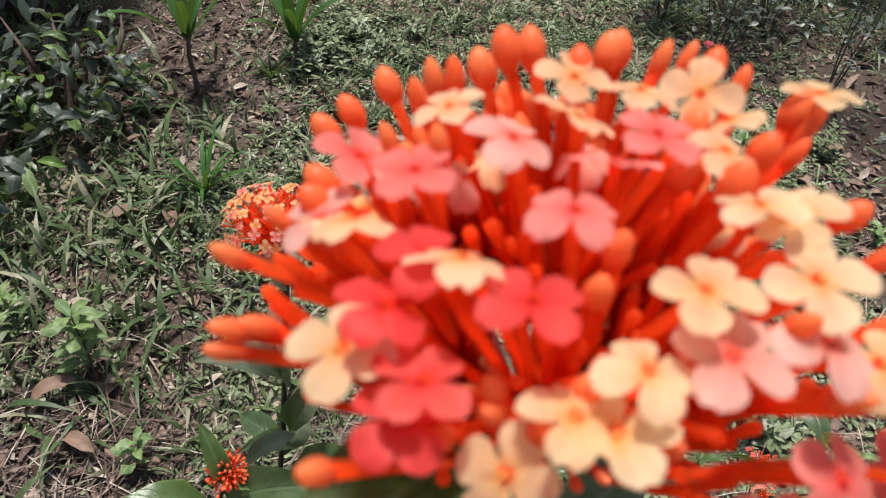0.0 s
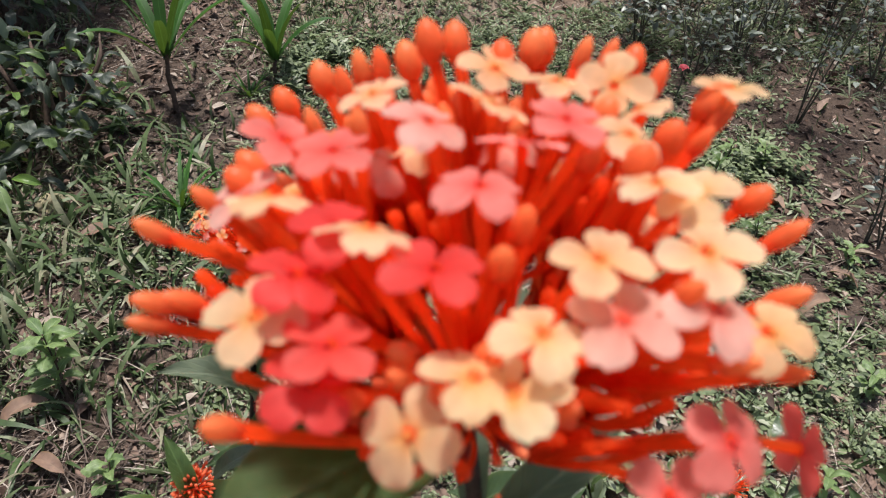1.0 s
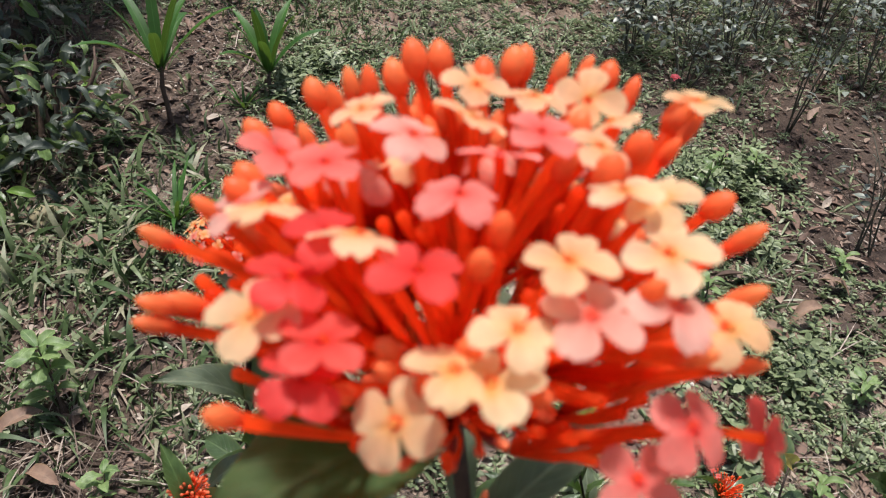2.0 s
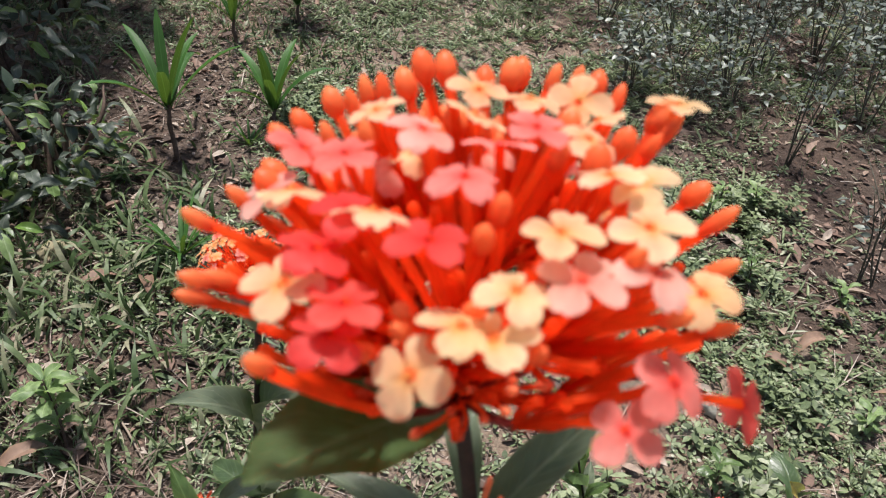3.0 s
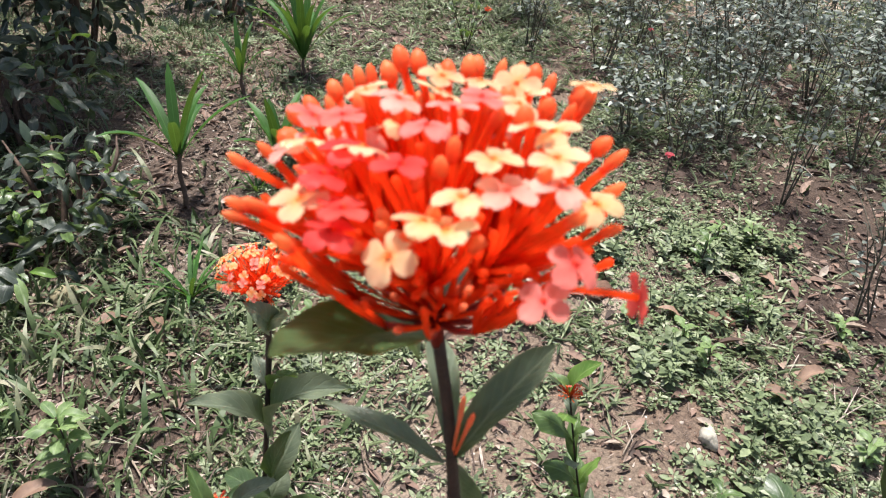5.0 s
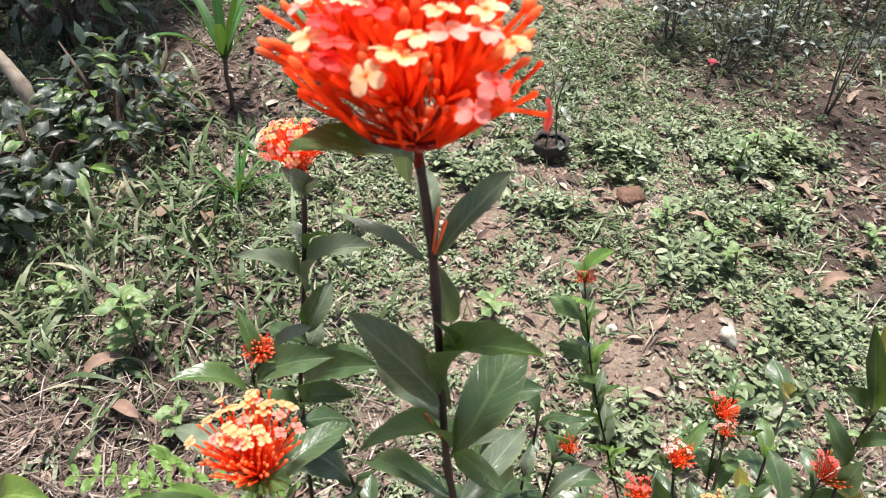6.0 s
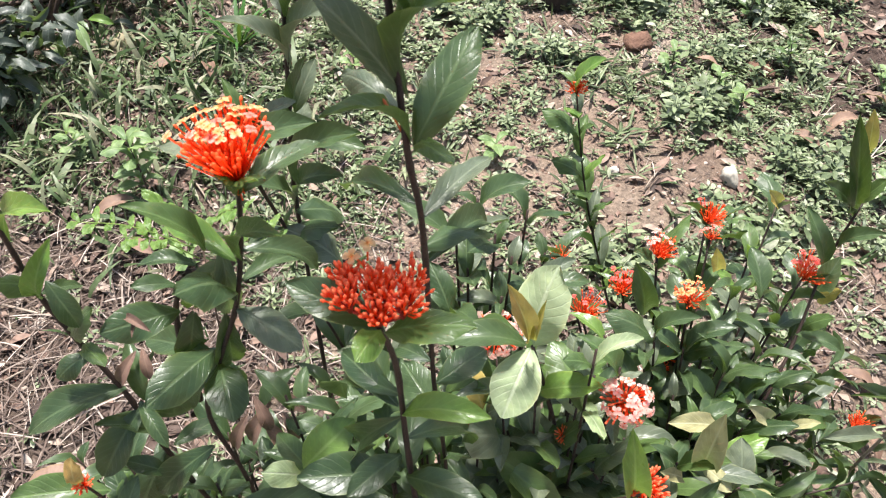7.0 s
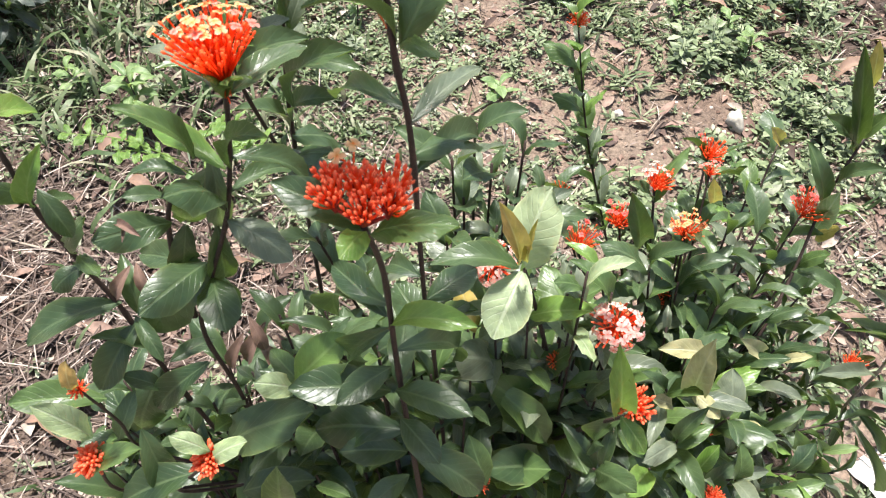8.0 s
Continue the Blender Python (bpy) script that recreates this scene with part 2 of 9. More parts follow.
# ---- ground ----
def spread(lo, hi, step, far, grow=1.28):
    mid = list(np.arange(lo, hi, step))
    a, s = [], step
    while (lo - (a[-1] if a else lo)) < far:
        s *= grow
        a.append((a[-1] if a else lo) - s)
    b, s = [], step
    while ((b[-1] if b else hi) - hi) < far:
        s *= grow
        b.append((b[-1] if b else mid[-1]) + s)
    return np.array(a[::-1] + mid + b)


def build_ground():
    xs, ys = spread(-3.4, 4.6, 0.034, 400), spread(-0.6, 6.8, 0.034, 400)
    gx, gy = np.meshgrid(xs, ys)
    v = np.stack([gx, gy, ground_z(gx, gy)], -1).reshape(-1, 3)
    n, m = len(xs), len(ys)
    i = np.arange(n * (m - 1)).reshape(m - 1, n)[:, :-1].ravel()
    f = np.stack([i, i + 1, i + n + 1, i + n], -1)
    mt, nt, b = material("soil", 0.9, 0.2)
    big = ramp(nt, noise_tex(nt, 1.3, 5), [(0.3, (0.12, 0.083, 0.064)), (0.5, (0.228, 0.174, 0.132)), (0.72, (0.37, 0.305, 0.245))])
    red = ramp(nt, noise_tex(nt, 3.4, 6, 0.7), [(0.45, (0, 0, 0)), (0.7, (0.45, 0.45, 0.45))])
    col = mixed(nt, red, big, (0.24, 0.146, 0.102))
    # damp humus under the rose bed and grassy bank foot, with shade painted in
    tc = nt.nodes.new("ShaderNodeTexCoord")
    # the outer patches carry the shade of shrubs, roses and far trees
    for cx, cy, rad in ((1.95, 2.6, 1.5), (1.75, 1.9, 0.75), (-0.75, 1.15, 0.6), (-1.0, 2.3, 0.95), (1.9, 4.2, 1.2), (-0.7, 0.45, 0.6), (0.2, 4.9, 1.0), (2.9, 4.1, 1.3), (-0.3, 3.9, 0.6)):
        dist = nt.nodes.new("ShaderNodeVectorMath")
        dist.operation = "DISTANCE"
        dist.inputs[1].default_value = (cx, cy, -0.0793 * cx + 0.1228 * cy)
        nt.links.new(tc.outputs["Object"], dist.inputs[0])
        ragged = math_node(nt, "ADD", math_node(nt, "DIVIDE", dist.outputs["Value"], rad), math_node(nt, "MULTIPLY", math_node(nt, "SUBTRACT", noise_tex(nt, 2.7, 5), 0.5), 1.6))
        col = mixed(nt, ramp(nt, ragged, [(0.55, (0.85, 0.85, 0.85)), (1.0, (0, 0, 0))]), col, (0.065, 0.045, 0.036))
    grain = ramp(nt, noise_tex(nt, 85, 6, 0.75), [(0.3, (0.42, 0.4, 0.4)), (0.5, (1, 1, 1)), (0.72, (1.6, 1.55, 1.5))])
    col = mixed(nt, 1.0, col, grain, "MULTIPLY")
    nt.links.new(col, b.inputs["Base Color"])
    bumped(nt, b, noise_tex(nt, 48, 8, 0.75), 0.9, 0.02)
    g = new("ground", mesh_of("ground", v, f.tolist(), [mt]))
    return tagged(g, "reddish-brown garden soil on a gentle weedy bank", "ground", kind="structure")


ground = build_ground()


def scatter(name, templates, counts, mats, label, category="plants"):
    """Many small bits in one mesh. templates: (verts, quads); counts: for each, the (k,3,3) turns and (k,3) places."""
    V, F, S, o = [], [], [], 0
    for (tv, tf), (R, T, slot) in zip(templates, counts):
        tv, tf = np.asarray(tv, float), np.asarray(tf, np.int64)
        v = np.einsum("kij,nj->kni", R, tv) + T[:, None, :]
        k, n = len(T), len(tv)
        f = tf[None] + (o + np.arange(k) * n)[:, None, None]
        V.append(v.reshape(-1, 3))
        F.append(f.reshape(-1, 4))
        S.append(np.full(k * len(tf), slot))
        o += k * n
    V, F, S = np.concatenate(V), np.concatenate(F), np.concatenate(S)
    me = bpy.data.meshes.new(name)
    me.vertices.add(len(V))
    me.vertices.foreach_set("co", V.astype(np.float32).ravel())
    me.loops.add(F.size)
    me.loops.foreach_set("vertex_index", F.astype(np.int32).ravel())
    me.polygons.add(len(F))
    me.polygons.foreach_set("loop_start", np.arange(0, F.size, 4, dtype=np.int32))
    me.polygons.foreach_set("loop_total", np.full(len(F), 4, dtype=np.int32))
    for m in mats:
        me.materials.append(m)
    me.polygons.foreach_set("material_index", S.astype(np.int32))
    me.polygons.foreach_set("use_smooth", np.ones(len(F), dtype=bool))
    me.update(calc_edges=True)
    me.validate()
    return tagged(new(name, me), label, category, kind="stuff")


def turns(k, rng, lean=0.3, lo=0.7, hi=1.3, flat=None):
    """Random turns about z with a little lean, and sizes."""
    a = rng.uniform(0, 2 * np.pi, k)
    lx, ly = rng.normal(0, lean, k), rng.normal(0, lean, k)
    s = rng.uniform(lo, hi, k)
    ca, sa = np.cos(a), np.sin(a)
    z0, o1 = np.zeros(k), np.ones(k)
    Rz = np.stack([np.stack([ca, -sa, z0], -1), np.stack([sa, ca, z0], -1), np.stack([z0, z0, o1], -1)], 1)
    cx, sx = np.cos(lx), np.sin(lx)
    Rx = np.stack([np.stack([o1, z0, z0], -1), np.stack([z0, cx, -sx], -1), np.stack([z0, sx, cx], -1)], 1)
    cy, sy = np.cos(ly), np.sin(ly)
    Ry = np.stack([np.stack([cy, z0, sy], -1), np.stack([z0, o1, z0], -1), np.stack([-sy, z0, cy], -1)], 1)
    return (Ry @ Rx @ Rz) * s[:, None, None]


def blade(length, width, bend, rise, rows=4):
    """A grass blade that arches along +y."""
    v, f = [], []
    for i in range(rows + 1):
        t = i / rows
        y = length * (t * (1 - rise) + bend * t * t * 0.5)
        z = length * (rise * 1.4 * t - bend * t * t)
        w = width * (1 - t ** 2.2) * 0.5 * (0.65 + 0.7 * min(1, t * 3)) + 0.0003
        v += [(-w, y, z), (w, y, z)]
    for i in range(rows):
        f.append((2 * i, 2 * i + 1, 2 * i + 3, 2 * i + 2))
    return v, f


def oval(length, width, lift=0.3, droop=0.3, fold=0.25, rows=5, start=(0, 0, 0), yaw=0.0):
    """A small oval leaf of three columns, folded along the midrib."""
    v, f = [], []
    c, s = math.cos(yaw), math.sin(yaw)
    for i in range(rows):
        t = i / (rows - 1)
        w = width * 0.5 * math.sin(math.pi * min(0.985, 0.06 + 0.94 * t) ** 0.85)
        y = length * t
        z = length * (lift * t - droop * t * t)
        for k in (-1, 0, 1):
            px, py = w * k, y
            v.append((start[0] + c * px - s * py, start[1] + s * px + c * py, start[2] + z + abs(k) * w * fold))
    for i in range(rows - 1):
        for k in range(2):
            a = i * 3 + k
            f.append((a, a + 1, a + 4, a + 3))
    return v, f


def leaflet(length, width, lift=0.2, fold=0.3, start=(0, 0, 0), yaw=0.0):
    """A tiny leaf of two halves folded along the midrib."""
    c, s = math.cos(yaw), math.sin(yaw)
    v = []
    for k, t in ((0, 0), (1, 0.3), (0.9, 0.68), (0, 1), (-0.9, 0.68), (-1, 0.3)):
        px, py = k * width * 0.5, length * t
        v.append((start[0] + c * px - s * py, start[1] + s * px + c * py, start[2] + length * lift * (t - 0.45 * t * t) + abs(k) * width * 0.5 * fold))
    return v, [(0, 1, 2, 3), (0, 3, 4, 5)]


def rosette(rng, n, length, width, height):
    """A low weed: several leaves round a short stem."""
    ps = []
    for i in range(n):
        t = i / n
        h = height * (0.25 + 0.75 * t)
        ln = length * rng.uniform(0.7, 1.15) * (1.1 - 0.45 * t)
        yaw = i * 2.4 + rng.uniform(-0.4, 0.4)
        ps.append(leaflet(ln, width * ln / length, rng.uniform(-0.15, 0.4), 0.25, (-math.sin(yaw) * 0.004, math.cos(yaw) * 0.004, h), yaw))
    st = blade(height * 1.05, 0.003, 0.02, 0.98, 2)
    return joined(ps + [st])


def patch(x, y, cx, cy, rx, ry):
    return np.exp(-(((x - cx) / rx) ** 2 + ((y - cy) / ry) ** 2))


def bare(x, y):
    """Trodden earth."""
    b = patch(x, y, 0.86, 1.28, 0.26, 0.16) + patch(x, y, 0.66, 1.06, 0.2, 0.16) + 0.8 * patch(x, y, 0.4, 1.24, 0.13, 0.08) + 0.9 * patch(x, y, 0.72, 1.86, 0.24, 0.13)
    b += 0.8 * patch(x, y, -0.6, 1.26, 0.2, 0.1) + patch(x, y, 2.05, 2.7, 0.75, 0.35) + 0.8 * patch(x, y, 2.1, 2.2, 0.5, 0.45) + 0.8 * patch(x, y, -0.75, 2.15, 0.25, 0.25) + 0.5 * patch(x, y, 0.2, 4.3, 0.5, 0.35) + 0.75 * patch(x, y, -1.05, 2.45, 0.4, 0.5)
    b += 0.9 * patch(x, y, 1.3, 0.55, 0.25, 0.3) + 0.8 * patch(x, y, -0.8, 2.9, 0.3, 0.5) + 0.7 * patch(x, y, 1.75, 1.9, 0.3, 0.4) + 0.6 * patch(x, y, 1.2, 1.75, 0.12, 0.1)
    return np.clip(b, 0, 1)


def strawy(x, y):
    """Dry cut grass."""
    s = patch(x, y, -0.95, 0.58, 0.4, 0.3) + patch(x, y, -0.5, 0.42, 0.35, 0.32) + 0.7 * patch(x, y, -0.6, 0.1, 0.5, 0.3) + 0.5 * patch(x, y, 0.2, 0.7, 0.5, 0.3) + 0.7 * patch(x, y, 1.25, 0.7, 0.25, 0.25)
    return np.clip(s + 0.45 * patch(x, y, -0.9, 2.7, 0.4, 0.8), 0, 1)


def sown(rng, k, keep, far=0.55):
    """k tries over the plan, denser close by, kept by a chance."""
    y = -0.25 + 6.6 * rng.uniform(0, 1, k) ** (1 / (1 + far))
    half = 0.85 + 0.66 * (y + 0.6)
    x = 0.15 + np.clip(rng.uniform(-1, 1, k) + rng.normal(0, 0.12, k), -1.5, 1.5) * half
    out = rng.uniform(0, 1, k) < 0.25
    x, y = np.where(out, rng.uniform(-5, 6, k), x), np.where(out, rng.uniform(-3, 8.5, k), y)
    ok = rng.uniform(0, 1, k) < keep(x, y)
    x, y = x[ok], y[ok]
    return np.stack([x, y, ground_z(x, y)], -1)


rng = np.random.default_rng(11)
GREENS = [(0.0, (0.07, 0.097, 0.05)), (0.35, (0.14, 0.178, 0.086)), (0.7, (0.215, 0.262, 0.136)), (0.92, (0.295, 0.335, 0.2)), (1.0, (0.4, 0.41, 0.31))]
WEED = island_material("weed_green", GREENS, 0.5, 0.35, 0.3)
GRASS = island_material("grass_green", [(0.0, (0.05, 0.085, 0.03)), (0.45, (0.085, 0.128, 0.048)), (0.75, (0.145, 0.185, 0.09)), (1.0, (0.3, 0.28, 0.19))], 0.5, 0.4, 0.3)
STRAW = island_material("dry_straw", [(0.0, (0.07, 0.05, 0.04)), (0.5, (0.12, 0.086, 0.07)), (0.8, (0.22, 0.17, 0.14)), (1.0, (0.42, 0.355, 0.305))], 0.75, 0.25, 0.1)
LITTER = island_material("dead_leaf", [(0.0, (0.05, 0.035, 0.028)), (0.4, (0.12, 0.075, 0.058)), (0.75, (0.23, 0.15, 0.115)), (0.9, (0.3, 0.23, 0.18)), (1.0, (0.38, 0.32, 0.27))], 0.7, 0.3, 0.08)
CLOD = island_material("earth_crumb", [(0.0, (0.09, 0.055, 0.04)), (0.55, (0.22, 0.145, 0.11)), (0.88, (0.36, 0.29, 0.24)), (1.0, (0.55, 0.5, 0.45))], 0.95, 0.15, 0)


def green_keep(x, y):
    g = gn(x, y, 0.42, 5) * 0.75 + gn(x, y, 0.17, 6) * 0.5
    g = np.clip((g - 0.45) * 3.0, 0.05, 1.0)
    g = np.maximum(g, 0.5 * patch(x, y, 1.4, 2.3, 0.4, 0.25)) + 0.25 * patch(x, y, 0.95, 1.6, 0.3, 0.2) + 0.3 * patch(x, y, 1.2, 1.1, 0.3, 0.25) + 0.6 * patch(x, y, -0.5, 2.9, 0.35, 0.5)
    return np.clip(g * (1 - 0.93 * bare(x, y)) * (1 - 0.55 * patch(x, y, 1.9, 2.7, 0.7, 0.5)) * (1 - 0.8 * strawy(x, y)), 0, 1)


weeds = [rosette(rng, n, l, w, h) for n, l, w, h in ((7, 0.034, 0.016, 0.03), (9, 0.034, 0.010, 0.045), (6, 0.04, 0.02, 0.022), (8, 0.022, 0.012, 0.02), (12, 0.042, 0.014, 0.08))]
counts = []
for share in (12000, 12500, 8000, 15500, 3000):
    T = sown(rng, share, green_keep)
    counts.append((turns(len(T), rng, 0.22, 0.42, 0.95), T, 0))
# a fine carpet of tiny leaves
carpet = [joined([leaflet(0.013, 0.009, 0.1, 0.2, (rng.uniform(-0.022, 0.022), rng.uniform(-0.022, 0.022), rng.uniform(0.004, 0.016)), rng.uniform(0, 6.28)) for _ in range(7)]) for _ in range(3)]
for share in (7500, 7500, 7500):
    T = sown(rng, share, green_keep)
    counts.append((turns(len(T), rng, 0.15, 0.7, 1.2), T, 0))
weeds += carpet
# denser growth on the open bank, with taller light clumps here and there
weeds += [rosette(rng, 7, 0.03, 0.013, 0.03), rosette(rng, 14, 0.045, 0.018, 0.1), rosette(rng, 11, 0.05, 0.022, 0.075)]


def bank(n, lumps):
    x, y = rng.uniform(-0.4, 2.0, n), rng.uniform(0.65, 2.9, n)
    if lumps:
        keep = np.zeros(n)
        for cx, cy, rr in ((1.42, 2.2, 0.22), (1.6, 2.35, 0.15), (1.15, 1.75, 0.16), (1.3, 1.85, 0.12), (0.95, 1.5, 0.14), (1.25, 1.3, 0.15), (0.8, 2.1, 0.12), (0.5, 1.75, 0.1), (1.0, 0.95, 0.12), (0.6, 0.85, 0.1), (0.2, 1.9, 0.12), (-0.3, 2.6, 0.25)):
            keep = np.maximum(keep, patch(x, y, cx, cy, rr, rr * 0.8))
    else:
        keep = np.clip(1.6 * gn(x, y, 0.3, 12) - 0.35, 0, 1)
    ok = rng.uniform(0, 1, n) < keep * (1 - 0.85 * bare(x, y))
    return np.stack([x[ok], y[ok], ground_z(x[ok], y[ok])], -1)


for n, lumps in ((2600, False), (1500, True), (1500, True)):
    T = bank(n, lumps)
    counts.append((turns(len(T), rng, 0.22, 0.6, 1.2), T, 0))
# tufts of narrow pointed leaves, thin on trodden earth
def tuft(n, length, width):
    ps = []
    for i in range(n):
        yaw = i * 2.4 + rng.uniform(-0.5, 0.5)
        ps.append(leaflet(length * rng.uniform(0.6, 1.2), width * rng.uniform(0.7, 1.2), rng.uniform(0.25, 1.1), 0.35, (rng.uniform(-0.012, 0.012), rng.uniform(-0.012, 0.012), 0.003), yaw))
    return joined(ps)


def tuft_keep(x, y):
    g = np.clip(1.5 * gn(x, y, 0.36, 21) + 0.5 * gn(x, y, 0.12, 22) - 0.45, 0.04, 1)
    return g * (1 - 0.92 * bare(x, y)) * (1 - 0.7 * strawy(x, y)) * (1 - 0.8 * patch(x, y, 2.0, 2.6, 0.75, 0.7)) * (x > -0.5)


tufts = [tuft(8, 0.055, 0.009), tuft(10, 0.042, 0.011), tuft(7, 0.075, 0.0085)]
weeds += tufts
for share in (5200, 5200, 3600):
    T = sown(rng, share, tuft_keep)
    counts.append((turns(len(T), rng, 0.2, 0.6, 1.15), T, 0))
scatter("low_weeds", weeds, counts, [WEED], "low green weeds with small oval leaves on the soil", "weeds")

blades = [blade(0.1, 0.0065, 0.45, 0.75), blade(0.13, 0.008, 0.6, 0.6), blade(0.07, 0.005, 0.3, 0.85), blade(0.09, 0.009, 0.5, 0.45)]


def grass_keep(x, y):
    g = np.clip((gn(x, y, 0.5, 8) - 0.3) * 1.7, 0.06, 1) * (0.55 + 0.45 / (1 + np.exp(6 * (x + 0.1)))) + 0.8 * patch(x, y, -1.0, 1.45, 0.5, 0.5) + 0.5 * patch(x, y, -0.65, 1.0, 0.3, 0.2)
    return np.clip(g * (1 - 0.85 * bare(x, y)) * (1 - 0.75 * strawy(x, y)), 0, 1)


counts = []
for share in (27000, 16000, 35000, 17500):
    T = sown(rng, share, grass_keep)
    counts.append((turns(len(T), rng, 0.35, 0.5, 1.2), T, 0))
scatter("grass", blades, counts, [GRASS], "short uneven green grass growing in tufts", "grass")

straws = [blade(0.12, 0.002, 0.12, 0.12, 3), blade(0.17, 0.0024, 0.2, 0.16, 4), blade(0.07, 0.0034, 0.14, 0.14, 3)]
counts = []
for share in (80000, 46000, 62000):
    T = sown(rng, share, lambda x, y: np.clip(0.03 + 0.14 * gn(x, y, 0.6, 9) + 1.0 * strawy(x, y), 0, 1) * (1 - 0.6 * bare(x, y)))
    T[:, 2] += rng.uniform(0.0, 0.02, len(T))
    counts.append((turns(len(T), rng, 0.16, 0.5, 1.3), T, 0))
# short broken bits among the weeds
straws += [blade(0.03, 0.002, 0.05, 0.1, 2), blade(0.02, 0.004, 0.1, 0.12, 2)]
for share in (30000, 32000):
    T = sown(rng, share, lambda x, y: np.clip(0.35 + 0.5 * gn(x, y, 0.25, 14), 0, 1) * (1 - 0.8 * patch(x, y, 2.0, 2.6, 0.75, 0.7)))
    T[:, 2] += rng.uniform(0.002, 0.012, len(T))
    counts.append((turns(len(T), rng, 0.2, 0.5, 1.3), T, 0))
scatter("dry_grass", straws, counts, [STRAW], "pale dry grass stalks lying over the ground", "dry grass")

litter = [oval(0.06, 0.026, 0.12, 0.1, 0.5, 4), oval(0.045, 0.024, 0.25, 0.35, -0.4, 4), oval(0.085, 0.036, 0.1, 0.05, 0.7, 5), oval(0.03, 0.02, 0.1, 0.3, 0.6, 3)]
counts = []
for share in (9500, 11000, 2200, 34000):
    T = sown(rng, share, lambda x, y: np.clip(0.25 + 0.5 * gn(x, y, 0.7, 10) + 0.7 * strawy(x, y) + 0.1 * patch(x, y, 1.9, 2.3, 0.8, 0.9), 0, 1))
    T[:, 2] += 0.006
    counts.append((turns(len(T), rng, 0.3, 0.55, 1.2), T, 0))
scatter("leaf_litter", litter, counts, [LITTER], "brown and grey dead leaves lying on the soil", "leaf litter")

cube_v = [(x, y, z) for z in (-0.5, 0.6) for x, y in ((-1, -0.7), (0.8, -1), (1, 0.8), (-0.7, 1))]
cube_v = [(x * (0.7 if z > 0 else 1), y * (0.65 if z > 0 else 1), z) for x, y, z in cube_v]
cube_f = [(0, 1, 5, 4), (1, 2, 6, 5), (2, 3, 7, 6), (3, 0, 4, 7), (4, 5, 6, 7)]
T = sown(rng, 40000, lambda x, y: np.clip(0.4 + bare(x, y), 0, 1) * (1 - 0.8 * patch(x, y, 2.0, 2.6, 0.75, 0.7)))
scatter("earth_crumbs", [(cube_v, cube_f)], [(turns(len(T), rng, 0.4, 0.0015, 0.007), T, 0)], [CLOD], "small crumbs of reddish earth and grit", "soil")

# ---- ixora: leaves, florets, heads, shoots ----
MESHES = {}


def leaf_mesh(width, bend, fold, wave, mat, tip=1.0):
    """A leaf of length 1 along y, base at the origin, upper face towards +z."""
    key = ("leaf", width, bend, fold, wave, mat.name, tip)
    if key not in MESHES:
        rows, cols = 11, 7
        v, f, uv = [], [], []
        for i in range(rows):
            t = i / (rows - 1)
            w = width * 0.5 * (math.sin(math.pi * (0.02 + 0.972 * t ** (1.22 * tip))) ** 0.66)
            if i == 0:
                w = 0.012
            for k in range(cols):
                s = -1 + 2 * k / (cols - 1)
                z = bend * 4 * t * (1 - t) * 0.5 + abs(s) ** 1.3 * w * fold
                z += wave * 0.034 * math.sin(10 * t + (1.3 if s > 0 else 0) + 2 * s) * abs(s) ** 2 + wave * 0.017 * math.sin(23 * t + 5 * s) * abs(s)
                z += w * s * math.sin(wave * 0.7 * (t - 0.3)) * (1 if wave > 0.85 else -1)
                v.append((w * s * (1 - 0.12 * abs(fold)), t, z))
                uv.append((t, 0.5 + 0.5 * s * min(1.0, w / (width * 0.35) + 0.15)))
        for i in range(rows - 1):
            for k in range(cols - 1):
                a = i * cols + k
                f.append((a, a + 1, a + cols + 1, a + cols))
        MESHES[key] = mesh_of("leaf", v, f, [mat], uv)
    return MESHES[key]


SHAPES = [(0.40, 0.2, 0.34, 0.9), (0.37, 0.38, 0.5, 0.7), (0.42, 0.3, -0.28, 1.3), (0.35, 0.46, 0.62, 0.8), (0.43, 0.24, -0.12, 1.5), (0.41, 0.07, 0.3, 0.6)]


def leaf_pose(base, tip, face):
    base, tip = Vector(base), Vector(tip)
    y = tip - base
    ln = y.length
    y.normalize()
    x = y.cross(Vector(face))
    if x.length < 1e-4:
        x = y.cross(Vector((0.3, 0.1, 1)))
    x.normalize()
    z = x.cross(y)
    return Matrix.Translation(base) @ Matrix((x, y, z)).transposed().to_4x4() @ Matrix.Scale(ln, 4)


def leaf(plant, base, tip, face=(0, 0, 1), mat=None, shape=0, wide=1.0):
    m = leaf_pose(base, tip, face) @ Matrix.Diagonal((wide, 1, 1, 1))
    return part("leaf", leaf_mesh(*SHAPES[shape % len(SHAPES)], mat or LEAF_DARK), plant, m)


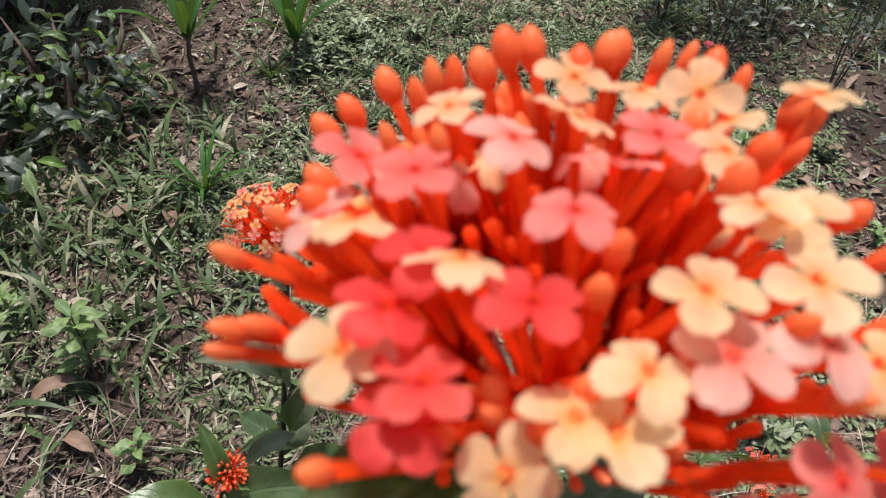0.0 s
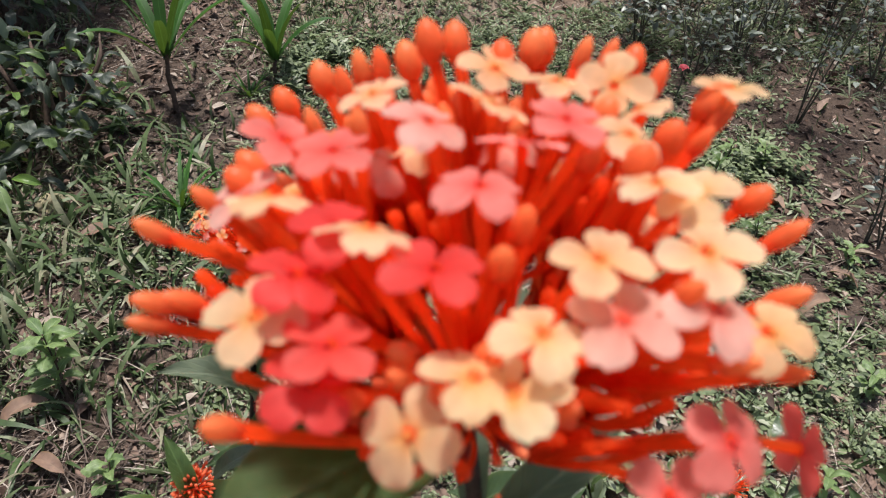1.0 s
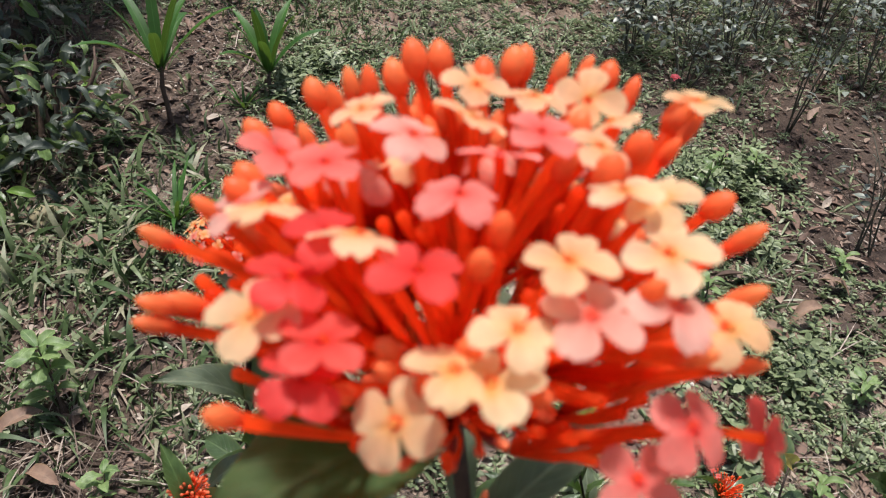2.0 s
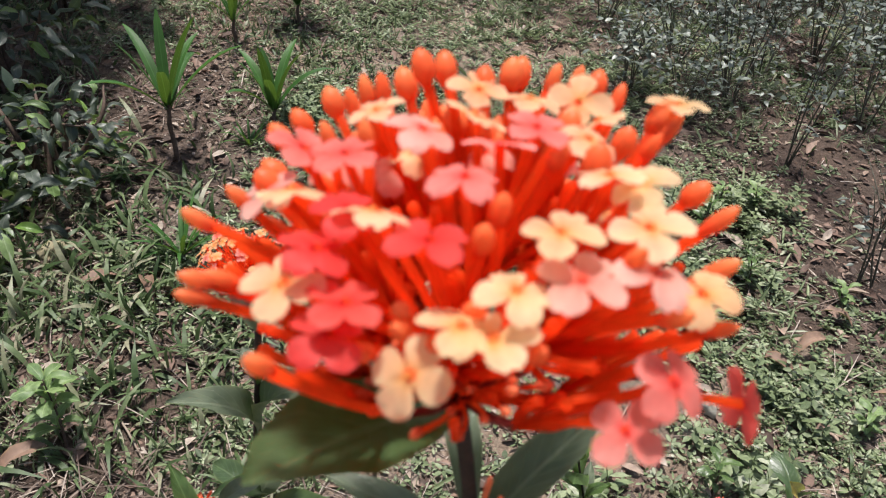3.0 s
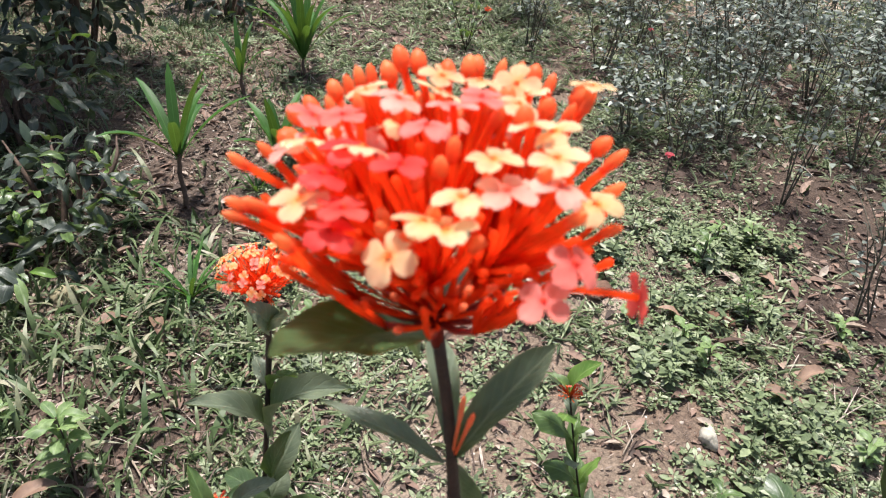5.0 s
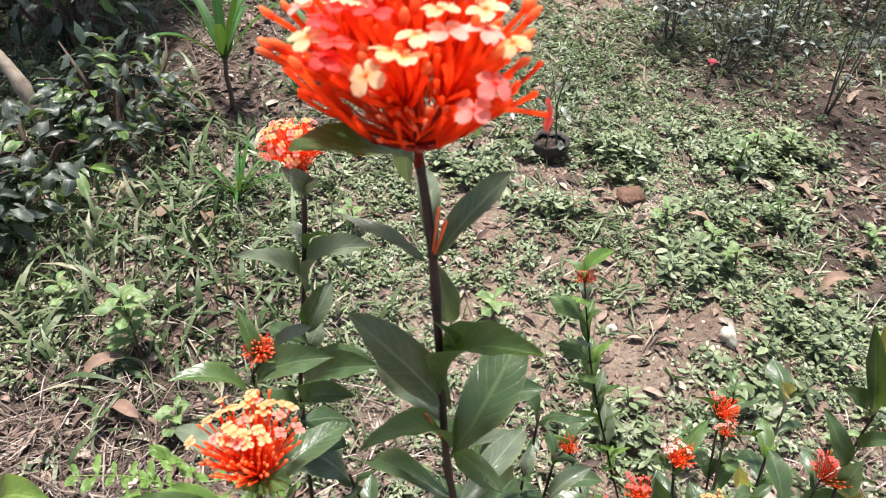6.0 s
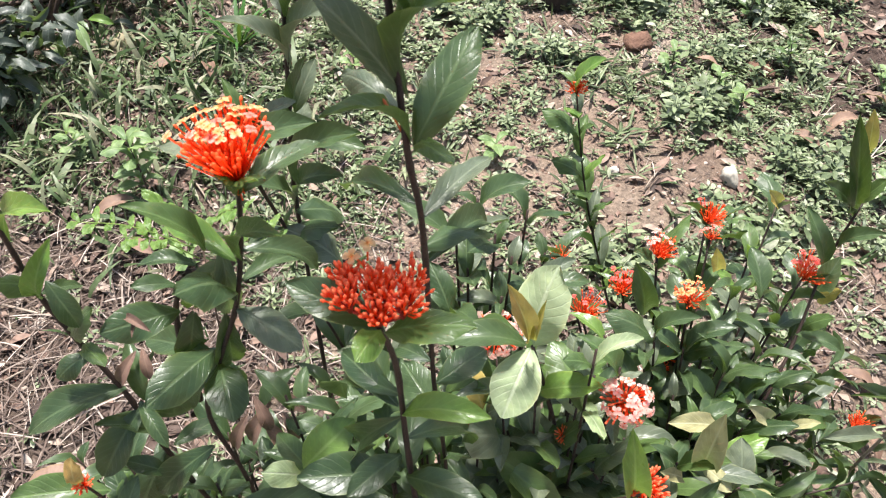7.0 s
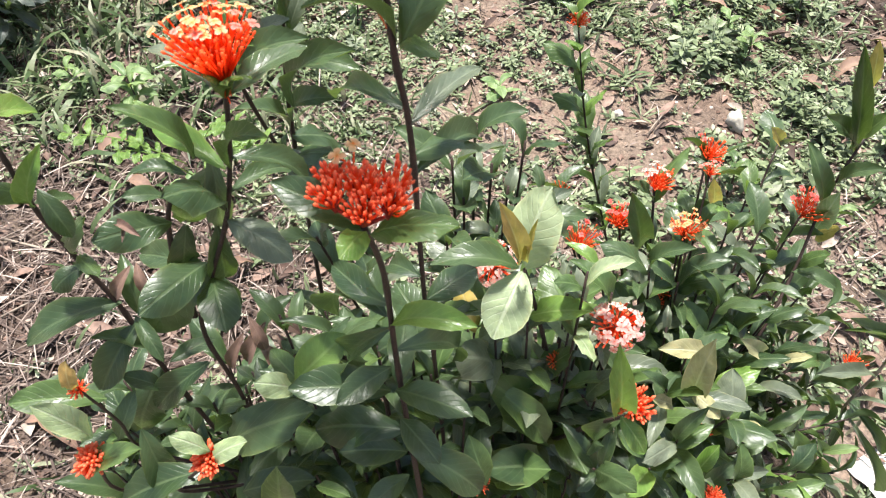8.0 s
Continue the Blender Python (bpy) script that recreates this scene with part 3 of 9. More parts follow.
def floret_mesh(kind, mat, tube_len=0.05, size=1.0, tube_r=0.00095, lean=0.0, turn=0):
    """Opened: four petals on a thin tube, face towards +z at the origin. bud: a closed tip. The tube runs down -z."""
    key = (kind, mat.name, round(tube_len, 4), round(size, 3), lean, turn)
    if key in MESHES:
        return MESHES[key]
    pieces, slots = [], []
    bend = 0.0025 * size
    line = [(bend * math.sin(3.0 * i / 5), 0, -tube_len * i / 5) for i in range(6)]
    tv, tf = tube_data(line, [tube_r * size * (1.25 - 0.07 * i) for i in range(6)], 5)
    pieces.append((tv, tf))
    slots += [0] * len(tf)
    if kind == "bud":
        ln, r = (0.0092, 0.0086, 0.0088)[turn] * size, (0.0018, 0.0022, 0.0029)[turn] * size
        prof = [(0.0, 0.38), (0.12, 0.62), (0.3, 0.95), (0.5, 1.0), (0.68, 0.92), (0.85, 0.66), (0.96, 0.3), (1.0, 0.06)]
        v, f = tube_data([(0, 0, -0.0045 * size + ln * a) for a, _ in prof], [r * b for _, b in prof], 7)
        pieces.append((v, f))
        slots += [1] * len(f)
    else:
        cup = {"flat": 0.12, "bell": 1.05, "back": 0.42}[kind]
        tilt = Matrix.Rotation(-lean, 3, "X") @ Matrix.Rotation(turn * 0.52, 3, "Z")
        for q in range(4):
            rows, cols = 7, 5
            v, f = [], []
            c, s = math.cos(q * math.pi / 2 + 0.12 * (q % 2)), math.sin(q * math.pi / 2 + 0.12 * (q % 2))
            ln = 0.0082 * size * (1, 0.93, 1.05, 0.97)[q]
            for i in range(rows):
                t = i / (rows - 1)
                w = 0.0037 * size * math.sin(math.pi * (0.03 + 0.915 * t ** 1.35)) ** 0.6
                a = cup * t * 1.15
                rad = 0.0007 * size + ln * t * (1 - 0.28 * cup * t)
                drop = -ln * cup * 0.55 * t * t
                for k in range(cols):
                    e = -1 + 2 * k / (cols - 1)
                    x, y = rad, w * e
                    z = drop + 0.18 * w * e * e * (1 - cup) + 0.0004 * math.sin(5 * t + q + 3 * e) * t - 0.0012 * size * abs(e) ** 3 * cup
                    v.append(tilt @ Vector((c * x - s * y, s * x + c * y, z)))
            for i in range(rows - 1):
                for k in range(cols - 1):
                    b = i * cols + k
                    f.append((b, b + 1, b + cols + 1, b + cols))
            pieces.append((v, f))
            slots += [1] * len(f)
        v, f = tube_data([(0, 0, -0.0004), (0, 0, 0.0011 * size)], [0.0009 * size, 0.0004 * size], 6)
        pieces.append((v, f))
        slots += [1] * len(f)
    v, f = joined(pieces)
    MESHES[key] = mesh_of("floret", v, f, [TUBE, mat], None, slots)
    return MESHES[key]


def aim(at, out, spin=0.0, scale=1.0):
    q = Vector(out).normalized().to_track_quat("Z", "Y").to_matrix().to_4x4()
    return Matrix.Translation(at) @ q @ Matrix.Rotation(spin, 4, "Z") @ Matrix.Scale(scale, 4)


def flower_head(plant, hub, axis, reach, opened, buds, petals, bud_mat, seed, width=75, size=0.8, label="", tube=0.55, top=1.0, name="flower_head", flat=False, full=1):
    """A rounded head: florets fan out from the hub; width is the half angle of the fan."""
    r = random.Random(seed)
    hub, axis = Vector(hub), Vector(axis).normalized()
    q = axis.to_track_quat("Z", "Y")
    stalks, spots = [], []
    buds = int(buds * 1.9)
    n = opened + buds
    for i in range(n):
        a = math.radians(width) * math.sqrt((i + 0.5) / n)
        w = i * 2.39996 + r.uniform(-0.25, 0.25)
        d = q @ Vector((math.sin(a) * math.cos(w), math.sin(a) * math.sin(w), math.cos(a)))
        spots.append((d, reach * (r.uniform(0.84, 1.06) if not flat else r.uniform(0.88, 1.04) / max(0.7, math.cos(a)) ** 0.8)))
    for i in range(9):
        d = spots[int((i + 0.5) * n / 9)][0]
        stalks.append(tube_data([hub - axis * 0.004, hub + d * reach * 0.25, hub + d * reach * 0.5], [0.0017 * size, 0.0014 * size, 0.001 * size], 5))
    v, f = joined(stalks)
    head = part(name, mesh_of("stalks", [p - hub for p in v], f, [STALK]), plant, Matrix.Translation(hub), label)
    back = [i for i in range(int(n * top)) if not flat or spots[i][0].y > -0.22]
    chosen = set(r.sample(back, min(opened, len(back))))
    for i, (d, rad) in enumerate(spots):
        if i in chosen:
            me = floret_mesh(r.choice(("flat", "flat", "back")), petals[i % len(petals)], 0.03 * tube / 0.55, size)
            loose = 0.12 if flat else 1.0
            part("floret", me, head, aim(hub + d * rad, d + Vector((r.uniform(-.3, .3), r.uniform(-.3, .3), r.uniform(-.2, .3))) * loose, r.uniform(0, 6)))
        else:
            me = floret_mesh("bud", bud_mat, 0.03 * tube / 0.55, size, turn=full)
            part("bud", me, head, aim(hub + d * rad * r.uniform(0.72, 1.0), d, r.uniform(0, 6), r.uniform(0.8, 1.1)))
    return head


def stem(plant, points, r0, r1, mat=None, name="stem"):
    line = smooth_line(points, 6)
    n = len(line)
    rad = [r0 + (r1 - r0) * i / (n - 1) for i in range(n)]
    for i in range(5, n - 2, 6):
        rad[i] *= 1.22
    o = plant.matrix_basis.translation
    v, f = tube_data([p - o for p in line], rad, 8)
    return part(name, mesh_of(name, v, f, [mat or BARK_RED]), plant, Matrix.Translation(o))


def shoot(plant, points, nodes, length, seed, mats=None, r0=0.0035, r1=0.0018, droop=0.2, first=0.25, mat=None, grow=0.0):
    """A leafy stem: opposite pairs, each pair turned a quarter from the one below."""
    r = random.Random(seed)
    mats = mats or [LEAF_DARK, LEAF_DARK, LEAF_MID]
    stem(plant, points, r0, r1, mat)
    line = smooth_line(points, 14)
    run = [0.0]
    for a, b in zip(line, line[1:]):
        run.append(run[-1] + (b - a).length)
    spin = r.uniform(0, 3.1)
    for i in range(nodes):
        t = first + (0.985 - first) * i / max(1, nodes - 1)
        k = min(len(line) - 2, sum(1 for w in run if w < t * run[-1]))
        p, d = line[k], (line[k + 1] - line[k]).normalized()
        a = d.cross(Vector((0.2, 0.9, 0.1))).normalized()
        for side in (0, math.pi):
            w = spin + i * math.pi / 2 + side + r.uniform(-0.35, 0.35)
            out = (Matrix.Rotation(w, 3, d) @ a)
            last = i == nodes - 1
            up = r.uniform(0.35, 0.9) + (0.5 if last else 0) - droop
            ln = length * r.choice((0.6, 0.8, 0.95, 1.05, 1.2)) * r.uniform(0.92, 1.08) * (1 - grow * t)
            tip = p + (out + d * up).normalized() * ln
            m = r.choice(mats)
            face = d + out * -0.2 + Vector((r.uniform(-.25, .25), r.uniform(-.25, .25), 0.3))
            leaf(plant, p, tip, face, m, r.randrange(5), r.uniform(0.72, 1.15))


DEAD_DRY = leaf_material("dried_leaf", (0.12, 0.07, 0.055), (0.22, 0.14, 0.11), (0.2, 0.13, 0.1), 0.65, 0.25, 0.08)


def frond(plant, a, b, seed):
    """A feathery leaf: a thin rib with paired oval leaflets."""
    a, b = Vector(a), Vector(b)
    r = random.Random(seed)
    mid = a.lerp(b, 0.5) + Vector((0, 0, 0.012))
    line = smooth_line([a, mid, b], 7)
    stem(plant, [a, mid, b], 0.0008, 0.0004, LEAF_FRESH, "rib")
    d = (b - a).normalized()
    side = d.cross(Vector((0, 0, 1))).normalized()
    for i, p in enumerate(line[3::2]):
        for s in (-1, 1):
            if r.random() < 0.2:
                continue
            ln = r.uniform(0.012, 0.024)
            leaf(plant, p, p + (side * s + d * r.uniform(0.0, 0.8) + Vector((r.uniform(-.2, .2), r.uniform(-.2, .2), r.uniform(-.3, .4)))).normalized() * ln, (0, -0.2, 1), LEAF_FRESH, 4, 0.9)

# ---- the large flower head, built floret by floret ----
def young_bud(plant, a, b):
    """A slim red flower bud on a short stalk."""
    a, b = Vector(a), Vector(b)
    v, f = tube_data([a, a.lerp(b, 0.5), a.lerp(b, 0.8), a.lerp(b, 0.95), b], [0.0007, 0.0008, 0.0012, 0.001, 0.0002], 6)
    part("bud", mesh_of("bud", [p - a for p in v], f, [BUD_RED]), plant, Matrix.Translation(a), "slim red flower bud")


def slim_bud_mesh(length):
    """A narrow red tube that swells only a little at its closed tip."""
    key = ("slim", round(length, 4))
    if key not in MESHES:
        prof = [(1.0, 0.0009), (0.6, 0.001), (0.25, 0.0011), (0.1, 0.0013), (0.04, 0.0016), (0.01, 0.0012), (0.0, 0.0003)]
        v, f = tube_data([(0.0022 * math.sin(3 * q), 0, -length * q) for q, _ in prof], [w for _, w in prof], 6)
        MESHES[key] = mesh_of("bud", v, f, [TUBE])
    return MESHES[key]


def large_head(plant, hub):
    hub = Vector(hub)
    r = random.Random(3)
    cream = [(-24, -45, 92), (-41, -51, 79), (-41, -32, 89), (23, -34, 95), (30, -33, 93), (11, -50, 91), (2, -59, 84), (29, -46, 90), (-8, -63, 79), (-2, -64, 77), (-17, -66, 70), (-3, -12, 98), (11, -1, 98), (23, 1, 97), (26, -8, 96), (-1, 4, 98), (40, -52, 79), (-25, -6, 96), (21, -21, 97), (49, 6, 95)]
    pale = [(-15, -20, 98), (14, -57, 85), (29, -54, 85), (-47, -25, 84)]
    pink = [(1, -27, 98), (-7, -38, 96), (10, -18, 98), (-31, -25, 94), (33, -64, 67), (25, -67, 57), (-41, -14, 90)]
    rose = [(-35, -49, 86), (-29, -58, 80), (-29, -43, 91), (-14, -52, 90), (-32, -61, 75)]
    bud_top = [(-51, 10, 83), (-46, 15, 85), (-38, 20, 89), (-19, 8, 99), (-15, 4, 105), (-9, 12, 102), (1, 11, 99), (9, 20, 98), (12, 24, 97), (32, 20, 96), (46, 6, 93), (31, -15, 95), (22, -27, 96), (19, -11, 97), (49, -20, 85), (-50, -7, 81), (-49, -20, 85)]
    bud_slim = [(-31, -1, 96), (-28, 5, 97), (-24, 4, 98), (20, 18, 97), (27, 22, 96), (37, 16, 93), (48, 3, 91), (39, -11, 92), (-36, -12, 93), (-27, -18, 96), (50, -32, 85), (47, -44, 80), (25, -53, 88), (34, -58, 78), (45, -55, 73), (-55, -22, 82), (-61, -35, 84), (-61, -41, 73), (-57, -39, 72), (-62, -43, 70), (-43, -71, 77)]
    bud_inner = [(-3, -46, 88), (-10, -50, 86), (1, -39, 91), (15, -23, 95), (-19, -57, 78), (-19, -59, 75), (-12, -62, 74), (7, -63, 73), (-5, -57, 78), (-27, -61, 71)]
    spots = []
    for kinds, mat, shape, places in ((("back", "flat"), PETAL_CREAM, None, cream), (("back", "flat"), PETAL_PALE, None, pale), (("flat", "back", "flat"), PETAL_PINK, None, pink), (("back", "flat"), PETAL_ROSE, None, rose), (("bud",), BUD, 2, bud_top), (("bud",), BUD, 0, bud_slim), (("bud",), BUD, 1, bud_inner)):
        for i, p in enumerate(places):
            spots.append((kinds[i % len(kinds)], mat, Vector(p) / 1000, shape))
    # buds and tubes that fill the dome behind the outer ones
    for i in range(230):
        a, w = math.radians(68) * math.sqrt(r.uniform(0.01, 1)), r.uniform(0, 2 * math.pi)
        d = Vector((math.sin(a) * math.cos(w), math.sin(a) * math.sin(w), math.cos(a)))
        if d.y < -0.1:
            continue
        c = Vector((-0.004, -0.006, 0.048)) + Vector((d.x * 0.05, d.y * 0.046, d.z * 0.046)) * r.uniform(0.8, 1.0)
        spots.append(("bud" if i % 5 else "bell", BUD if i % 5 else (PETAL_CREAM, PETAL_CREAM, PETAL_PALE)[i % 3], c, i % 2))
    # young tubes whose tips have not opened, packed in the middle
    young = []
    for i in range(290):
        a, w = math.radians(57) * math.sqrt(r.uniform(0.0, 1)), r.uniform(0, 2 * math.pi)
        d = Vector((math.sin(a) * math.cos(w), math.sin(a) * math.sin(w) * 0.75 - 0.08, math.cos(a)))
        young.append(Vector((-0.003, -0.006, 0.008)) + d * r.uniform(0.05, 0.078))
    # branches of the head: a middle one and two rings round it
    fork = Vector((-0.001, -0.011, 0.012))
    nodes, stalks = [], []
    for tilt, count, long in ((0, 1, 0.034), (34, 6, 0.032), (66, 10, 0.028)):
        for i in range(count):
            w, a = 2 * math.pi * (i + 0.3) / count, math.radians(tilt)
            d = Vector((math.sin(a) * math.cos(w), math.sin(a) * math.sin(w), math.cos(a)))
            nodes.append(fork + d * long)
            stalks.append(tube_data([Vector((0, 0, -0.006)), Vector((0, -0.004, 0.005)), fork, fork + d * long * 0.5 + Vector((0, 0, -0.002)), fork + d * long], [0.0026, 0.0023, 0.0018, 0.0014, 0.0012], 6))

    def foot(p):
        return max(nodes, key=lambda n: (n - fork).normalized().dot((p - fork).normalized()))

    v, f = joined(stalks)
    head = part("flower_head", mesh_of("stalks", v, f, [STALK]), plant, Matrix.Translation(hub), "large domed head of orange buds with cream and pink florets")
    for kind, mat, p, shape in spots:
        d = p - foot(p)
        out = d.normalized()
        size = r.uniform(0.92, 1.1)
        me = floret_mesh(kind, mat, round(d.length * 0.9 / 0.006) * 0.006, 1.0, 0.0011, 0.0 if kind == "bud" else r.choice((0.15, 0.5, 0.8)), r.randrange(3) if shape is None else shape)
        if kind == "bud":
            part("bud", me, head, aim(hub + p - out * 0.002, out, r.uniform(0, 6), size * 1.05))
        else:
            part("floret", me, head, aim(hub + p, out, r.uniform(-0.5, 0.5), size * (0.96 if p.y < -0.03 else 0.88)))
    # one long floret that sticks out sideways, and young beads near the middle
    tip = Vector((0.057, -0.049, 0.047))
    part("floret", floret_mesh("flat", PETAL_ROSE, 0.04, 1.0), head, aim(hub + tip, (1, 0.05, -0.05), 0.4, 1.0))
    for p in young:
        d = p - foot(p)
        out = d.normalized()
        part("bud", slim_bud_mesh(round(d.length * 0.95 / 0.008) * 0.008), head, aim(hub + p, out, r.uniform(0, 6), 1.0))
    for i in range(70):
        a, w = math.radians(62) * math.sqrt(r.uniform(0.05, 1)), r.uniform(0, 2 * math.pi)
        d = Vector((math.sin(a) * math.cos(w), math.sin(a) * math.sin(w) * 0.9 - 0.15, math.cos(a))).normalized()
        long = r.uniform(0.024, 0.05)
        part("bud", floret_mesh("bud", BUD_RED, round(long * 0.8 / 0.006) * 0.006, 0.75), head, aim(hub + fork + d * long, d, 0, r.uniform(0.75, 1.1)))
    return head



# the tall flowering shoot
tall_ixora = thing("ixora_shrub", gpoint(0.17, -0.06), "tall ixora shrub with a large orange-red flower head", "shrub", "ixora shrubs")
stem(tall_ixora, [(0.170, -0.060, -0.010), (0.147, -0.100, 0.677), (0.137, -0.120, 0.877), (0.133, -0.140, 1.116), (0.124, -0.145, 1.205), (0.114, -0.141, 1.364), (0.106, -0.140, 1.430)], 0.0026, 0.0027)
leaf(tall_ixora, (0.103, -0.140, 1.430), (0.055, -0.200, 1.463), (0.42, 0.15, 0.89), LEAF_DARK, 5, 0.98)
leaf(tall_ixora, (0.107, -0.135, 1.439), (0.136, -0.090, 1.415), (0.40, 0.21, 0.89), LEAF_DULL, 1, 0.86)
leaf(tall_ixora, (0.106, -0.140, 1.431), (0.100, -0.110, 1.394), (-0.55, 0.60, 0.58), LEAF_DULL, 1, 0.66)
leaf(tall_ixora, (0.113, -0.142, 1.364), (0.155, -0.130, 1.416), (-0.5, -0.42, 0.75), LEAF_DULL, 5, 0.62)
leaf(tall_ixora, (0.111, -0.142, 1.364), (0.058, -0.130, 1.387), (0.35, -0.25, 0.90), LEAF_DULL, 5, 0.5)
leaf(tall_ixora, (0.116, -0.140, 1.361), (0.123, -0.118, 1.300), (0.5, -0.85, -0.1), LEAF_DULL, 5, 0.62)
leaf(tall_ixora, (0.114, -0.140, 1.363), (0.107, -0.080, 1.388), (0.00, -0.39, 0.92), LEAF_DULL, 1, 0.60)
leaf(tall_ixora, (0.124, -0.143, 1.249), (0.066, -0.155, 1.336), (0.60, -0.6, 0.53), LEAF_DULL, 5, 0.72)
leaf(tall_ixora, (0.126, -0.143, 1.247), (0.174, -0.190, 1.341), (-0.75, 0.36, 0.55), LEAF_MID, 3, 0.56)
leaf(tall_ixora, (0.129, -0.145, 1.205), (0.174, -0.100, 1.277), (-0.06, -0.83, 0.56), LEAF_DARK, 4, 0.86)
leaf(tall_ixora, (0.122, -0.140, 1.232), (0.071, -0.080, 1.226), (-0.38, -0.23, 0.90), LEAF_DULL, 2, 0.57)
leaf(tall_ixora, (0.127, -0.145, 1.210), (0.073, -0.190, 1.260), (0.47, 0.33, 0.82), LEAF_MID, 1, 0.81)
leaf(tall_ixora, (0.129, -0.145, 1.207), (0.159, -0.190, 1.225), (-0.41, 0.09, 0.91), LEAF_MID, 2, 0.78)
leaf(tall_ixora, (0.121, -0.143, 1.302), (0.115, -0.160, 1.336), (0.91, -0.41, -0.04), LEAF_MID, 3, 0.61)
leaf(tall_ixora, (0.131, -0.140, 1.147), (0.063, -0.080, 1.112), (-0.49, -0.04, 0.87), LEAF_DARK, 1, 0.65)
leaf(tall_ixora, (0.133, -0.140, 1.134), (0.187, -0.060, 1.132), (0.22, -0.13, 0.97), LEAF_DULL, 0, 0.63)
leaf(tall_ixora, (0.130, -0.130, 1.090), (0.192, -0.070, 1.051), (0.43, 0.13, 0.89), LEAF_DARK, 2, 0.69)
leaf(tall_ixora, (0.131, -0.130, 1.069), (0.188, -0.030, 1.029), (0.44, 0.11, 0.89), LEAF_DARK, 1, 0.66)
leaf(tall_ixora, (0.135, -0.130, 0.935), (0.098, -0.090, 0.905), (-0.66, -0.04, 0.75), LEAF_DARK, 1, 1.18)
leaf(tall_ixora, (0.140, -0.130, 0.899), (0.190, -0.090, 0.904), (0.22, -0.39, 0.89), LEAF_DARK, 4, 1.24)
leaf(tall_ixora, (0.143, -0.120, 0.816), (0.098, -0.060, 0.841), (-0.02, -0.40, 0.92), LEAF_DARK, 4, 1.16)
young_bud(tall_ixora, (0.114, -0.145, 1.374), (0.117, -0.148, 1.405))
young_bud(tall_ixora, (0.115, -0.145, 1.372), (0.121, -0.150, 1.398))
young_bud(tall_ixora, (0.122, -0.145, 1.217), (0.110, -0.150, 1.250))

# the slender shoot behind it
slender_ixora = thing("ixora_shrub", gpoint(-0.09, 0.24), "slender ixora shrub with one orange and cream flower head", "shrub", "ixora shrubs")
stem(slender_ixora, [(-0.090, 0.240, -0.000), (-0.075, 0.215, 0.600), (-0.064, 0.195, 0.889), (-0.047, 0.180, 1.022), (-0.025, 0.166, 1.216), (-0.029, 0.165, 1.257)], 0.0034, 0.0024)
flower_head(slender_ixora, (-0.029, 0.165, 1.257), (0, -0.1, 1), 0.04, 64, 60, (PETAL_CREAM, PETAL_CREAM, PETAL_CREAM, PETAL_PALE), BUD, 5, 66, 0.5, "rounded orange flower head with cream florets", 0.8, 0.95)
leaf(slender_ixora, (-0.026, 0.165, 1.218), (-0.039, 0.140, 1.260), (0.88, -0.48, -0.02), LEAF_DULL, 3, 1.41)
leaf(slender_ixora, (-0.025, 0.165, 1.220), (-0.003, 0.140, 1.247), (-0.85, -0.33, 0.40), LEAF_DULL, 2, 1.05)
leaf(slender_ixora, (-0.031, 0.170, 1.146), (-0.046, 0.190, 1.170), (0.23, -0.67, 0.70), LEAF_DULL, 4, 0.99)
leaf(slender_ixora, (-0.031, 0.170, 1.145), (0.003, 0.130, 1.191), (-0.52, 0.41, 0.74), LEAF_MID, 0, 0.66)
leaf(slender_ixora, (-0.038, 0.175, 1.080), (-0.096, 0.130, 1.162), (0.81, 0.04, 0.59), LEAF_DULL, 1, 0.83)
leaf(slender_ixora, (-0.035, 0.175, 1.084), (0.049, 0.130, 1.179), (-0.74, 0.01, 0.67), LEAF_DULL, 1, 0.57)
leaf(slender_ixora, (-0.041, 0.178, 1.018), (-0.011, 0.200, 1.079), (-0.13, -0.91, 0.39), LEAF_DULL, 0, 0.96)
leaf(slender_ixora, (-0.039, 0.178, 1.022), (-0.012, 0.160, 1.105), (-0.67, -0.74, 0.06), LEAF_DARK, 0, 0.65)
leaf(slender_ixora, (-0.044, 0.178, 0.990), (-0.098, 0.220, 0.989), (-0.14, -0.15, 0.98), LEAF_DARK, 0, 0.92)
leaf(slender_ixora, (-0.045, 0.185, 0.984), (-0.077, 0.140, 1.039), (0.78, 0.17, 0.60), LEAF_DARK, 1, 0.90)
leaf(slender_ixora, (-0.051, 0.185, 0.946), (0.046, 0.150, 0.985), (-0.39, -0.09, 0.92), LEAF_DARK, 1, 0.95)
leaf(slender_ixora, (-0.066, 0.190, 0.860), (-0.117, 0.140, 0.930), (0.72, 0.19, 0.67), LEAF_DARK, 1, 0.87)
leaf(slender_ixora, (-0.061, 0.190, 0.875), (0.014, 0.150, 0.943), (-0.70, -0.10, 0.71), LEAF_DARK, 1, 0.80)
leaf(slender_ixora, (-0.065, 0.190, 0.850), (-0.014, 0.240, 0.795), (0.75, -0.03, 0.67), LEAF_DARK, 2, 1.19)
leaf(slender_ixora, (-0.048, 0.185, 0.980), (-0.028, 0.200, 1.018), (-0.10, -0.91, 0.41), LEAF_DULL, 2, 1.39)
leaf(slender_ixora, (-0.079, 0.195, 0.784), (0.000, 0.140, 0.864), (-0.74, -0.08, 0.67), LEAF_DARK, 2, 0.86)
leaf(slender_ixora, (-0.073, 0.130, 1.030), (-0.029, 0.150, 1.052), (-0.25, -0.40, 0.88), LEAF_DULL, 1, 0.90)
